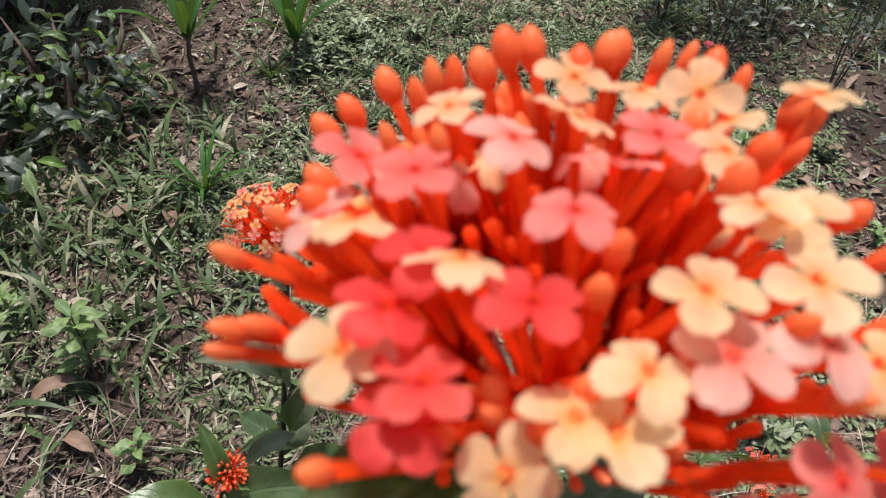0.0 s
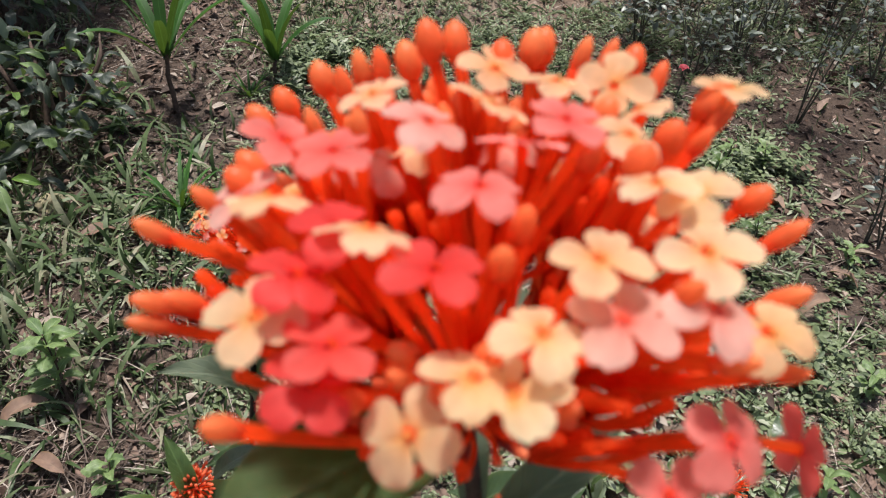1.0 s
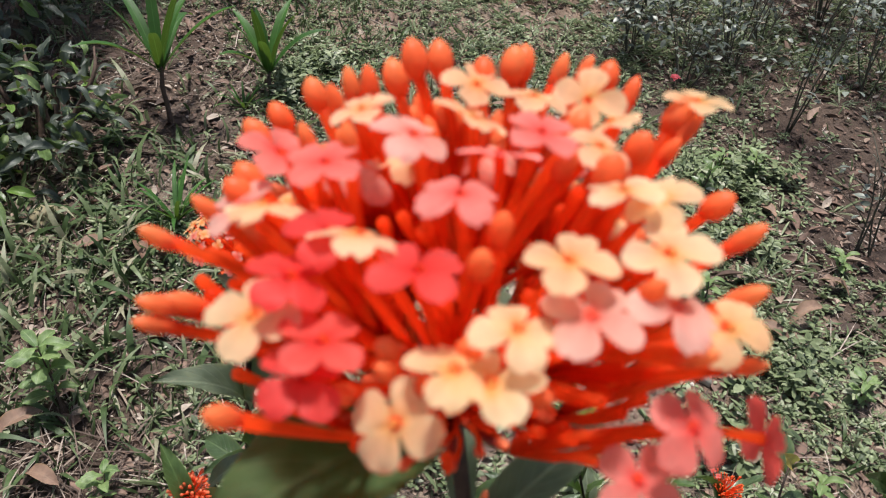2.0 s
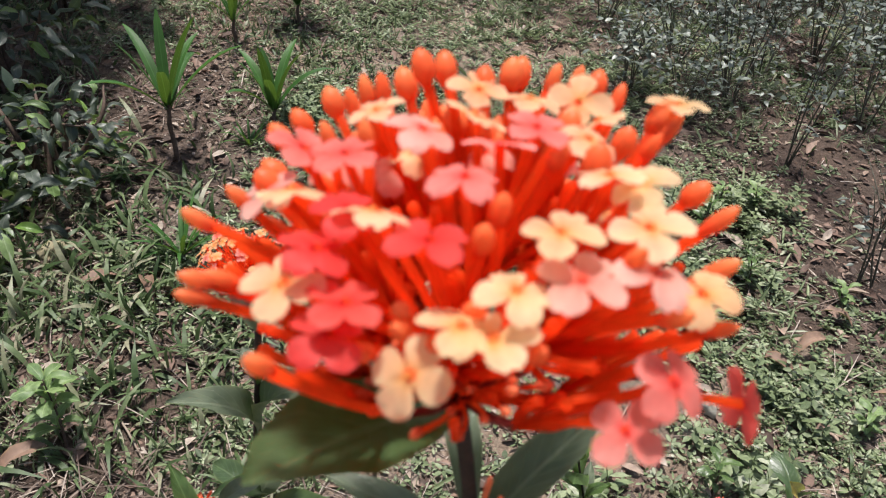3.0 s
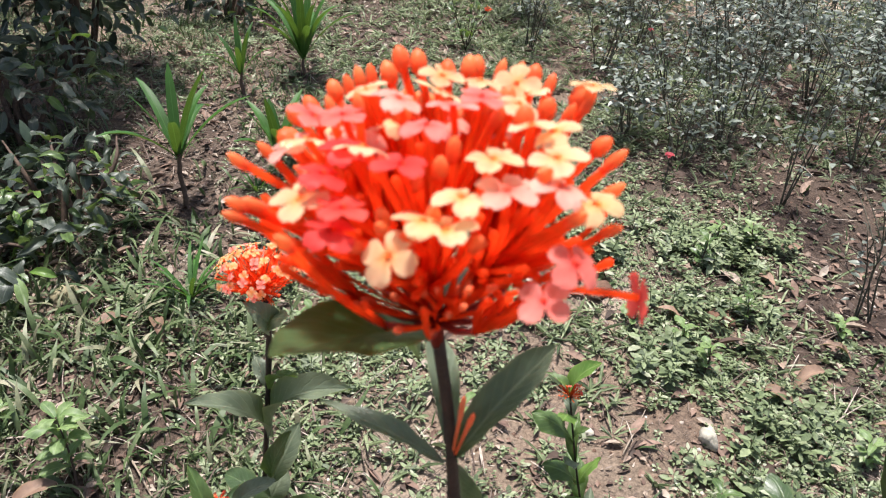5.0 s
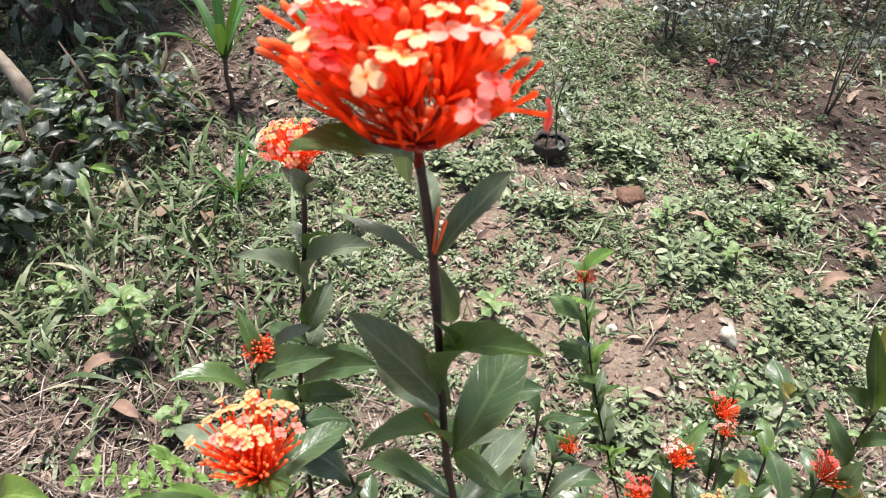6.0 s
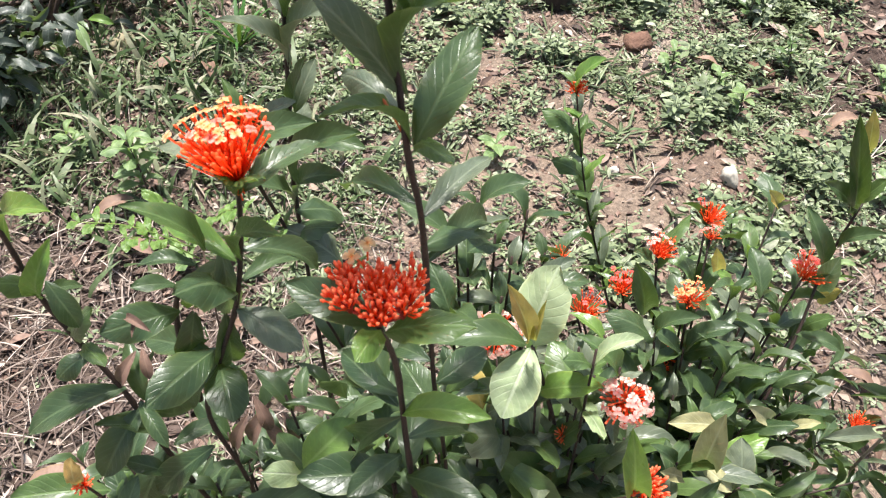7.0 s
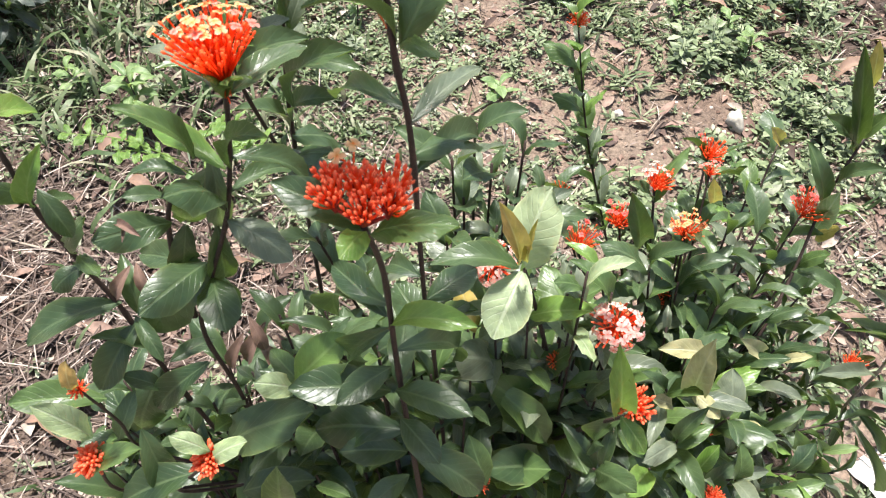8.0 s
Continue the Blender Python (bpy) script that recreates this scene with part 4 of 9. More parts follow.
shoot(slender_ixora, [(-0.070, 0.200, 0.750), (-0.093, 0.120, 0.982), (-0.079, 0.105, 1.041)], 2, 0.055, 41, [LEAF_MID, LEAF_DARK], 0.003, 0.0016, 0.0)
flower_head(slender_ixora, (-0.077, 0.105, 1.056), (0, -0.2, 1), 0.02, 0, 45, (PETAL_PINK,), BUD_RED, 7, 95, 0.5, "small round head of red buds", 0.25, full=2)
leaf(slender_ixora, (-0.093, 0.120, 0.982), (0.005, 0.090, 1.065), (-0.67, -0.31, 0.67), LEAF_DARK, 1, 0.79)
leaf(slender_ixora, (-0.044, 0.150, 0.928), (0.051, 0.100, 1.044), (-0.78, -0.06, 0.62), LEAF_DARK, 1, 0.64)
leaf(slender_ixora, (-0.103, 0.120, 0.977), (-0.177, 0.090, 1.022), (0.50, 0.07, 0.86), LEAF_MID, 1, 1.00)

# the left flowering shrub
left_ixora = thing("ixora_shrub", gpoint(-0.12, -0.1), "bushy ixora shrub with broad dark leaves and orange flower heads", "shrub", "ixora shrubs")
stem(left_ixora, [(-0.120, -0.100, 0.000), (-0.100, -0.115, 0.600), (-0.116, -0.120, 0.813), (-0.084, -0.125, 0.911), (-0.043, -0.128, 1.014), (-0.021, -0.129, 1.104), (-0.008, -0.140, 1.167)], 0.003, 0.0022)
flower_head(left_ixora, (-0.008, -0.140, 1.167), (-0.03, -0.12, 1), 0.056, 30, 62, (PETAL_CREAM, PETAL_CREAM, PETAL_CREAM, PETAL_PALE), BUD, 15, 36, 0.62, "orange flower head with opened cream florets on top", 0.98, 1.0, "flower_head", True)
leaf(left_ixora, (-0.009, -0.140, 1.159), (-0.081, -0.100, 1.169), (0.02, -0.20, 0.98), LEAF_DULL, 1, 0.79)
leaf(left_ixora, (-0.006, -0.140, 1.159), (0.048, -0.090, 1.169), (0.08, -0.27, 0.96), LEAF_DARK, 0, 0.91)
leaf(left_ixora, (-0.009, -0.140, 1.157), (0.019, -0.170, 1.194), (-0.59, 0.34, 0.73), LEAF_MID, 2, 1.05)
leaf(left_ixora, (-0.010, -0.140, 1.156), (-0.010, -0.170, 1.193), (0.25, 0.76, 0.60), LEAF_MID, 2, 0.99)
leaf(left_ixora, (-0.055, -0.130, 1.084), (-0.103, -0.150, 1.151), (0.82, -0.15, 0.55), LEAF_MID, 1, 0.80)
leaf(left_ixora, (-0.026, -0.130, 1.085), (0.030, -0.100, 1.032), (0.69, 0.00, 0.73), LEAF_DARK, 1, 0.81)
leaf(left_ixora, (-0.040, -0.130, 1.023), (-0.064, -0.190, 1.093), (0.50, 0.56, 0.66), LEAF_DARK, 2, 0.89)
leaf(left_ixora, (-0.033, -0.130, 1.045), (0.013, -0.080, 1.029), (0.35, -0.02, 0.94), LEAF_DARK, 1, 0.81)
leaf(left_ixora, (-0.048, -0.120, 1.062), (-0.110, -0.080, 0.956), (-0.50, -0.87, -0.04), LEAF_DARK, 4, 0.66)
leaf(left_ixora, (-0.045, -0.120, 1.082), (-0.063, -0.100, 0.974), (0.29, -0.93, -0.22), LEAF_DULL, 0, 0.60)
leaf(left_ixora, (-0.043, -0.130, 1.009), (0.016, -0.150, 0.976), (0.33, -0.39, 0.86), LEAF_DULL, 2, 1.25)
leaf(left_ixora, (-0.103, -0.120, 0.993), (-0.162, -0.160, 1.007), (0.49, -0.44, 0.75), LEAF_DARK, 4, 1.15)
leaf(left_ixora, (-0.080, -0.125, 0.942), (-0.124, -0.200, 0.950), (0.48, -0.20, 0.85), LEAF_DARK, 2, 1.15)
leaf(left_ixora, (-0.080, -0.125, 0.920), (-0.052, -0.190, 0.913), (0.09, -0.07, 0.99), LEAF_DARK, 2, 1.41)
leaf(left_ixora, (-0.096, -0.110, 0.979), (-0.123, -0.100, 0.898), (0.11, -0.98, -0.16), LEAF_DARK, 4, 0.86)
leaf(left_ixora, (-0.031, -0.130, 1.072), (-0.104, -0.090, 1.085), (0.03, -0.25, 0.97), LEAF_FRESH, 0, 0.73)
leaf(left_ixora, (-0.060, -0.120, 0.990), (-0.079, -0.100, 0.891), (0.25, -0.94, -0.24), LEAF_DARK, 0, 0.79)
leaf(left_ixora, (-0.026, -0.130, 1.072), (0.027, -0.170, 1.140), (-0.70, 0.22, 0.67), LEAF_MID, 1, 0.59)
leaf(left_ixora, (-0.078, -0.110, 1.046), (-0.127, -0.120, 1.053), (0.17, -0.13, 0.98), LEAF_DARK, 1, 1.00)
leaf(left_ixora, (-0.108, -0.100, 1.007), (-0.142, -0.120, 1.025), (0.48, -0.04, 0.88), LEAF_DARK, 0, 1.00)
leaf(left_ixora, (-0.084, -0.120, 0.923), (-0.175, -0.080, 0.901), (-0.32, -0.21, 0.93), LEAF_DARK, 0, 0.79)
leaf(left_ixora, (-0.092, -0.100, 0.909), (-0.177, -0.120, 0.816), (-0.26, -0.86, 0.43), LEAF_DARK, 4, 1.00)
leaf(left_ixora, (-0.091, -0.100, 0.895), (-0.076, -0.110, 0.834), (0.55, -0.79, 0.27), LEAF_DARK, 4, 1.13)
leaf(left_ixora, (-0.140, -0.090, 0.922), (-0.112, -0.100, 0.880), (0.57, -0.64, 0.52), LEAF_DARK, 0, 1.28)
stem(left_ixora, [(-0.125, -0.110, 0.832), (-0.117, -0.110, 0.962), (-0.096, -0.110, 1.031)], 0.004, 0.002)
stem(left_ixora, [(-0.130, -0.100, 0.350), (-0.184, -0.120, 0.741), (-0.198, -0.120, 0.857), (-0.217, -0.122, 0.946), (-0.228, -0.124, 1.015), (-0.230, -0.124, 1.080), (-0.227, -0.130, 1.141)], 0.0034, 0.0022)
flower_head(left_ixora, (-0.231, -0.130, 1.134), (0, -0.1, 1), 0.05, 16, 55, (PETAL_CREAM, PETAL_CREAM, PETAL_PINK), BUD, 16, 38, 0.62, "orange flower head with a few cream florets", 0.9, 1.0, "flower_head", True)
leaf(left_ixora, (-0.231, -0.120, 1.083), (-0.159, -0.150, 1.145), (-0.63, 0.08, 0.77), LEAF_FRESH, 1, 0.66)
leaf(left_ixora, (-0.226, -0.124, 1.015), (-0.193, -0.120, 1.088), (-0.07, -0.99, 0.09), LEAF_FRESH, 3, 0.72)
leaf(left_ixora, (-0.215, -0.124, 1.037), (-0.193, -0.140, 0.991), (0.58, -0.65, 0.50), LEAF_DARK, 0, 1.10)
leaf(left_ixora, (-0.227, -0.124, 1.015), (-0.243, -0.150, 1.060), (0.78, 0.39, 0.49), LEAF_MID, 2, 0.95)
leaf(left_ixora, (-0.218, -0.122, 0.946), (-0.179, -0.130, 1.008), (-0.52, -0.83, 0.22), LEAF_DARK, 2, 0.79)
leaf(left_ixora, (-0.215, -0.122, 0.942), (-0.173, -0.160, 0.957), (-0.27, 0.09, 0.96), LEAF_MID, 2, 0.72)
leaf(left_ixora, (-0.211, -0.122, 0.929), (-0.245, -0.140, 0.908), (-0.16, -0.60, 0.78), LEAF_DARK, 2, 1.35)
leaf(left_ixora, (-0.194, -0.120, 0.867), (-0.294, -0.160, 0.837), (-0.11, -0.41, 0.91), LEAF_DARK, 1, 1.00)
leaf(left_ixora, (-0.187, -0.120, 0.831), (-0.233, -0.170, 0.767), (-0.10, -0.75, 0.66), LEAF_DARK, 0, 1.04)
leaf(left_ixora, (-0.180, -0.120, 0.842), (-0.197, -0.080, 0.900), (0.40, -0.70, 0.59), LEAF_DARK, 3, 0.90)
leaf(left_ixora, (-0.184, -0.120, 0.753), (-0.228, -0.150, 0.839), (0.82, 0.26, 0.51), LEAF_DARK, 1, 0.91)
leaf(left_ixora, (-0.229, -0.120, 1.015), (-0.218, -0.080, 0.984), (0.74, 0.26, 0.62), LEAF_DARK, 0, 0.80)
leaf(left_ixora, (-0.184, -0.120, 0.741), (-0.242, -0.140, 0.622), (-0.20, -0.95, 0.25), LEAF_DARK, 4, 0.84)
leaf(left_ixora, (-0.173, -0.120, 0.753), (-0.130, -0.080, 0.746), (0.31, -0.16, 0.93), LEAF_DARK, 0, 1.00)
leaf(left_ixora, (-0.187, -0.120, 0.842), (-0.151, -0.160, 0.814), (0.27, -0.37, 0.89), LEAF_DARK, 1, 0.89)
stem(left_ixora, [(-0.110, -0.120, 0.450), (-0.219, -0.170, 0.619), (-0.190, -0.220, 0.788), (-0.180, -0.250, 0.899)], 0.0024, 0.0014)
stem(left_ixora, [(-0.110, -0.120, 0.450), (-0.231, -0.220, 0.611), (-0.207, -0.260, 0.775)], 0.0028, 0.0018)
stem(left_ixora, [(-0.080, -0.120, 0.450), (-0.183, -0.200, 0.571), (-0.088, -0.250, 0.764)], 0.0028, 0.0018)
flower_head(left_ixora, (-0.207, -0.260, 0.775), (0.05, -0.4, 1), 0.02, 0, 38, (PETAL_PINK,), BUD_RED, 17, 74, 0.98, "tight head of orange-red buds", 0.3)
flower_head(left_ixora, (-0.088, -0.250, 0.764), (0.0, -0.4, 1), 0.02, 0, 36, (PETAL_PINK,), BUD_RED, 18, 74, 0.95, "tight head of red buds", 0.3)
flower_head(left_ixora, (-0.180, -0.250, 0.899), (0.0, -0.4, 1), 0.010, 0, 20, (PETAL_PINK,), BUD_RED, 19, 85, 0.4, "tiny head of red buds", 0.15)
leaf(left_ixora, (-0.190, -0.260, 0.825), (-0.218, -0.270, 0.902), (0.92, -0.25, 0.31), LEAF_YOUNG, 0, 0.86)
leaf(left_ixora, (-0.218, -0.260, 0.755), (-0.145, -0.262, 0.809), (-0.57, -0.32, 0.76), LEAF_MID, 0, 0.85)
leaf(left_ixora, (-0.177, -0.230, 0.851), (-0.261, -0.250, 0.869), (0.24, -0.21, 0.95), LEAF_MID, 0, 0.95)
leaf(left_ixora, (-0.083, -0.250, 0.784), (-0.117, -0.252, 0.819), (0.70, -0.29, 0.66), LEAF_YOUNG, 2, 1.07)
leaf(left_ixora, (-0.086, -0.250, 0.765), (-0.038, -0.252, 0.813), (-0.65, -0.41, 0.63), LEAF_YOUNG, 2, 0.93)
leaf(left_ixora, (-0.101, -0.200, 0.700), (0.018, -0.200, 0.787), (-0.54, -0.39, 0.74), LEAF_DARK, 4, 0.96)
leaf(left_ixora, (-0.119, -0.220, 0.681), (-0.227, -0.240, 0.631), (-0.34, -0.34, 0.88), LEAF_DARK, 0, 0.99)
leaf(left_ixora, (-0.240, -0.220, 0.593), (-0.299, -0.240, 0.672), (0.79, 0.01, 0.61), LEAF_DARK, 1, 0.89)
leaf(left_ixora, (-0.188, -0.200, 0.734), (-0.179, -0.220, 0.631), (0.59, -0.78, 0.21), LEAF_DARK, 0, 0.92)
leaf(left_ixora, (-0.185, -0.250, 0.899), (-0.175, -0.250, 0.947), (0.17, -0.98, -0.04), LEAF_YELLOW, 2, 0.88)
leaf(left_ixora, (-0.169, -0.150, 0.739), (-0.217, -0.150, 0.767), (0.48, -0.27, 0.84), LEAF_DARK, 0, 1.00)
leaf(left_ixora, (-0.022, -0.260, 0.687), (-0.007, -0.270, 0.798), (0.17, -0.98, -0.11), LEAF_MID, 0, 0.86)
leaf(left_ixora, (-0.112, -0.140, 0.786), (-0.186, -0.160, 0.716), (-0.42, -0.65, 0.63), LEAF_DARK, 0, 0.90)
leaf(left_ixora, (0.006, -0.200, 0.830), (-0.027, -0.220, 0.873), (0.82, -0.18, 0.55), LEAF_YOUNG, 2, 1.11)
leaf(left_ixora, (0.003, -0.190, 0.830), (0.057, -0.160, 0.875), (-0.20, -0.68, 0.70), LEAF_FRESH, 0, 1.45)
leaf(left_ixora, (0.007, -0.180, 0.798), (-0.036, -0.140, 0.813), (0.08, -0.28, 0.96), LEAF_MID, 0, 1.06)
leaf(left_ixora, (0.014, -0.240, 0.690), (0.058, -0.260, 0.708), (-0.38, 0.02, 0.92), LEAF_MID, 0, 0.85)
leaf(left_ixora, (-0.224, -0.200, 0.705), (-0.202, -0.160, 0.753), (0.07, -0.79, 0.61), LEAF_DARK, 0, 0.96)
leaf(left_ixora, (-0.103, -0.200, 0.578), (-0.002, -0.200, 0.619), (-0.36, -0.24, 0.90), LEAF_DARK, 0, 1.01)

# the middle shrub with the red bud head
middle_ixora = thing("ixora_shrub", gpoint(0.15, -0.17), "leafy ixora shrub topped by a large head of orange-red buds", "shrub", "ixora shrubs")
stem(middle_ixora, [(0.150, -0.170, 0.000), (0.121, -0.190, 0.683), (0.114, -0.200, 0.888), (0.112, -0.210, 1.029), (0.104, -0.231, 1.110)], 0.0034, 0.0024)
for i, (hub, axis, reach, buds) in enumerate((
        ((0.086, -0.236, 1.132), (-0.2, -0.08, 1), 0.028, 18), ((0.083, -0.214, 1.129), (-0.14, 0.1, 1), 0.023, 18),
        ((0.107, -0.240, 1.122), (-0.02, -0.2, 1), 0.029, 19), ((0.101, -0.218, 1.122), (-0.02, 0.08, 1), 0.032, 18),
        ((0.124, -0.236, 1.126), (0.22, -0.08, 1), 0.031, 19), ((0.125, -0.214, 1.119), (0.16, 0.1, 1), 0.033, 17),
        ((0.112, -0.228, 1.126), (0.05, -0.04, 1), 0.037, 17))):
    bud_cluster = flower_head(middle_ixora, hub, axis, reach, 0, buds, (PETAL_CREAM,), BUD_RED, 21 + i, 37, 0.7, "cluster of orange-red club-shaped buds", 0.32)
    stem(middle_ixora, [(0.104, -0.231, 1.110), hub], 0.002, 0.0013, STALK, "stalk")
    if i == 3:
        part("floret", floret_mesh("flat", PETAL_CREAM, 0.022, 0.8), bud_cluster, aim(Vector((0.086, -0.206, 1.155)), Vector((-0.3, -0.45, 1)), 0.4))
        part("floret", floret_mesh("back", PETAL_CREAM, 0.024, 0.8), bud_cluster, aim(Vector((0.096, -0.192, 1.155)), Vector((0.1, -0.2, 1)), 1.1))
leaf(middle_ixora, (0.108, -0.231, 1.101), (0.176, -0.250, 1.131), (-0.45, -0.29, 0.85), LEAF_MID, 4, 0.92)
leaf(middle_ixora, (0.103, -0.231, 1.107), (0.039, -0.220, 1.141), (0.34, -0.50, 0.79), LEAF_DARK, 0, 1.00)
leaf(middle_ixora, (0.106, -0.231, 1.104), (0.092, -0.270, 1.116), (0.37, 0.15, 0.92), LEAF_FRESH, 2, 1.21)
leaf(middle_ixora, (0.111, -0.215, 1.055), (0.056, -0.170, 1.079), (0.06, -0.41, 0.91), LEAF_DARK, 1, 0.87)
leaf(middle_ixora, (0.112, -0.205, 0.954), (0.191, -0.230, 0.988), (-0.42, -0.14, 0.90), LEAF_FRESH, 1, 0.78)
leaf(middle_ixora, (0.108, -0.200, 0.878), (0.061, -0.250, 0.886), (0.28, -0.10, 0.96), LEAF_DARK, 0, 1.07)
leaf(middle_ixora, (0.105, -0.200, 0.834), (0.006, -0.220, 0.862), (0.30, -0.17, 0.94), LEAF_DARK, 0, 1.00)
leaf(middle_ixora, (0.110, -0.200, 0.836), (0.190, -0.240, 0.856), (-0.30, -0.12, 0.95), LEAF_DARK, 0, 0.95)
leaf(middle_ixora, (0.112, -0.200, 0.779), (0.157, -0.250, 0.774), (-0.09, -0.18, 0.98), LEAF_DARK, 4, 1.13)
leaf(middle_ixora, (0.109, -0.200, 0.960), (0.051, -0.140, 0.960), (-0.20, -0.18, 0.96), LEAF_DARK, 0, 0.86)
leaf(middle_ixora, (0.113, -0.200, 0.977), (0.042, -0.120, 0.853), (-0.74, 0.29, 0.60), LEAF_DARK, 1, 0.66)
leaf(middle_ixora, (0.114, -0.200, 0.907), (0.166, -0.130, 0.787), (0.80, 0.30, 0.52), LEAF_DARK, 1, 0.72)
leaf(middle_ixora, (0.113, -0.200, 0.847), (0.116, -0.120, 0.856), (0.06, -0.11, 0.99), LEAF_DARK, 2, 0.99)
leaf(middle_ixora, (0.116, -0.200, 0.715), (0.203, -0.220, 0.647), (0.50, -0.43, 0.76), LEAF_DARK, 1, 1.10)
leaf(middle_ixora, (0.116, -0.200, 0.702), (0.043, -0.220, 0.735), (0.45, -0.15, 0.88), LEAF_DARK, 0, 1.16)
leaf(middle_ixora, (0.115, -0.200, 0.754), (0.008, -0.180, 0.711), (-0.40, -0.19, 0.90), LEAF_DARK, 4, 0.97)
leaf(middle_ixora, (0.116, -0.200, 0.644), (0.068, -0.240, 0.633), (0.02, -0.28, 0.96), LEAF_DARK, 0, 1.20)
leaf(middle_ixora, (0.111, -0.200, 0.943), (0.073, -0.150, 0.811), (-0.90, -0.42, 0.10), LEAF_DARK, 1, 0.66)

# the shrub with pale young leaves
pale_ixora = thing("ixora_shrub", gpoint(0.33, 0.0), "dense ixora shrub with pale green young leaves at its tip", "shrub", "ixora shrubs")
stem(pale_ixora, [(0.330, 0.000, 0.000), (0.309, -0.030, 0.433), (0.304, -0.025, 0.588), (0.275, -0.025, 0.727), (0.248, -0.030, 0.835)], 0.0034, 0.0024)
leaf(pale_ixora, (0.249, -0.030, 0.836), (0.272, 0.000, 0.940), (-0.5, -0.55, 0.62), LEAF_YOUNG, 4, 1.6)
leaf(pale_ixora, (0.203, -0.060, 0.646), (0.294, -0.100, 0.552), (0.3, -0.45, 0.8), LEAF_MID, 1, 0.9)
leaf(pale_ixora, (0.303, -0.060, 0.476), (0.445, -0.090, 0.403), (0.1, -0.4, 0.9), LEAF_DULL, 0, 0.8)
leaf(pale_ixora, (0.213, -0.100, 0.466), (0.301, -0.140, 0.549), (0.0, -0.45, 0.9), LEAF_MID, 0, 1.2)
leaf(pale_ixora, (0.407, -0.040, 0.506), (0.444, -0.090, 0.493), (0.1, -0.5, 0.85), LEAF_MID, 0, 1.3)
leaf(pale_ixora, (0.168, -0.070, 0.553), (0.218, -0.110, 0.465), (-0.1, -0.5, 0.85), LEAF_DULL, 5, 1.2)
leaf(pale_ixora, (0.247, -0.030, 0.832), (0.212, -0.100, 0.791), (-0.05, -0.48, 0.87), LEAF_YOUNG, 0, 1.70)
leaf(pale_ixora, (0.239, -0.045, 0.859), (0.211, -0.060, 0.973), (0.62, -0.78, 0.05), LEAF_YELLOW, 0, 0.45)
leaf(pale_ixora, (0.248, -0.045, 0.863), (0.253, -0.060, 0.950), (-0.46, -0.88, -0.12), LEAF_YELLOW, 0, 0.28)
leaf(pale_ixora, (0.260, -0.025, 0.738), (0.332, -0.060, 0.798), (-0.67, -0.13, 0.73), LEAF_FRESH, 0, 0.98)
leaf(pale_ixora, (0.241, -0.030, 0.838), (0.138, -0.050, 0.861), (0.25, -0.17, 0.95), LEAF_DARK, 1, 0.98)
leaf(pale_ixora, (0.239, -0.030, 0.842), (0.178, 0.020, 0.814), (-0.37, 0.06, 0.93), LEAF_MID, 1, 0.82)
leaf(pale_ixora, (0.271, -0.025, 0.739), (0.200, -0.020, 0.679), (-0.62, -0.35, 0.70), LEAF_DULL, 0, 0.97)
leaf(pale_ixora, (0.291, -0.025, 0.637), (0.239, -0.060, 0.646), (0.24, -0.11, 0.96), LEAF_DULL, 2, 1.28)
leaf(pale_ixora, (0.301, -0.025, 0.610), (0.320, -0.050, 0.702), (-0.93, -0.36, 0.09), LEAF_DARK, 2, 0.86)
leaf(pale_ixora, (0.305, -0.030, 0.433), (0.200, -0.080, 0.682), (0.87, -0.40, 0.28), LEAF_MID, 0, 0.66)
leaf(pale_ixora, (0.312, -0.030, 0.406), (0.443, -0.080, 0.391), (0.01, -0.26, 0.96), LEAF_DULL, 0, 1.10)
leaf(pale_ixora, (0.313, -0.030, 0.443), (0.396, -0.060, 0.560), (-0.83, -0.15, 0.54), LEAF_DARK, 1, 0.74)
leaf(pale_ixora, (0.287, -0.030, 0.631), (0.209, 0.030, 0.624), (-0.25, -0.21, 0.95), LEAF_MID, 1, 0.94)
leaf(pale_ixora, (0.298, -0.030, 0.558), (0.271, 0.050, 0.570), (-0.14, -0.19, 0.97), LEAF_DULL, 0, 1.04)
leaf(pale_ixora, (0.311, -0.100, 0.470), (0.204, -0.150, 0.563), (0.67, -0.05, 0.74), LEAF_DARK, 0, 0.93)
leaf(pale_ixora, (0.192, -0.050, 0.733), (0.172, -0.020, 0.791), (0.17, -0.85, 0.50), LEAF_YELLOW, 2, 1.14)
leaf(pale_ixora, (0.216, -0.050, 0.657), (0.165, -0.100, 0.754), (0.90, -0.07, 0.44), LEAF_DULL, 2, 1.05)
leaf(pale_ixora, (0.302, -0.030, 0.460), (0.348, 0.030, 0.480), (-0.03, -0.30, 0.95), LEAF_MID, 4, 1.17)
leaf(pale_ixora, (0.304, -0.030, 0.494), (0.254, 0.000, 0.402), (-0.89, -0.23, 0.40), LEAF_DULL, 4, 0.79)
leaf(pale_ixora, (0.205, -0.150, 0.547), (0.204, -0.100, 0.580), (-0.01, -0.55, 0.84), LEAF_DARK, 4, 1.20)
leaf(pale_ixora, (0.212, -0.170, 0.556), (0.188, -0.130, 0.618), (0.22, -0.78, 0.59), LEAF_MID, 0, 1.13)
flower_head(pale_ixora, (0.301, -0.040, 0.660), (0.0, -0.3, 1), 0.014, 0, 24, (PETAL_PINK,), BUD_RED, 31, 80, 0.5, "tiny head of red buds", 0.2)
flower_head(pale_ixora, (0.202, -0.160, 0.542), (0.0, -0.4, 1), 0.018, 0, 34, (PETAL_PINK,), BUD_RED, 32, 85, 0.5, "small head of red buds", 0.2)
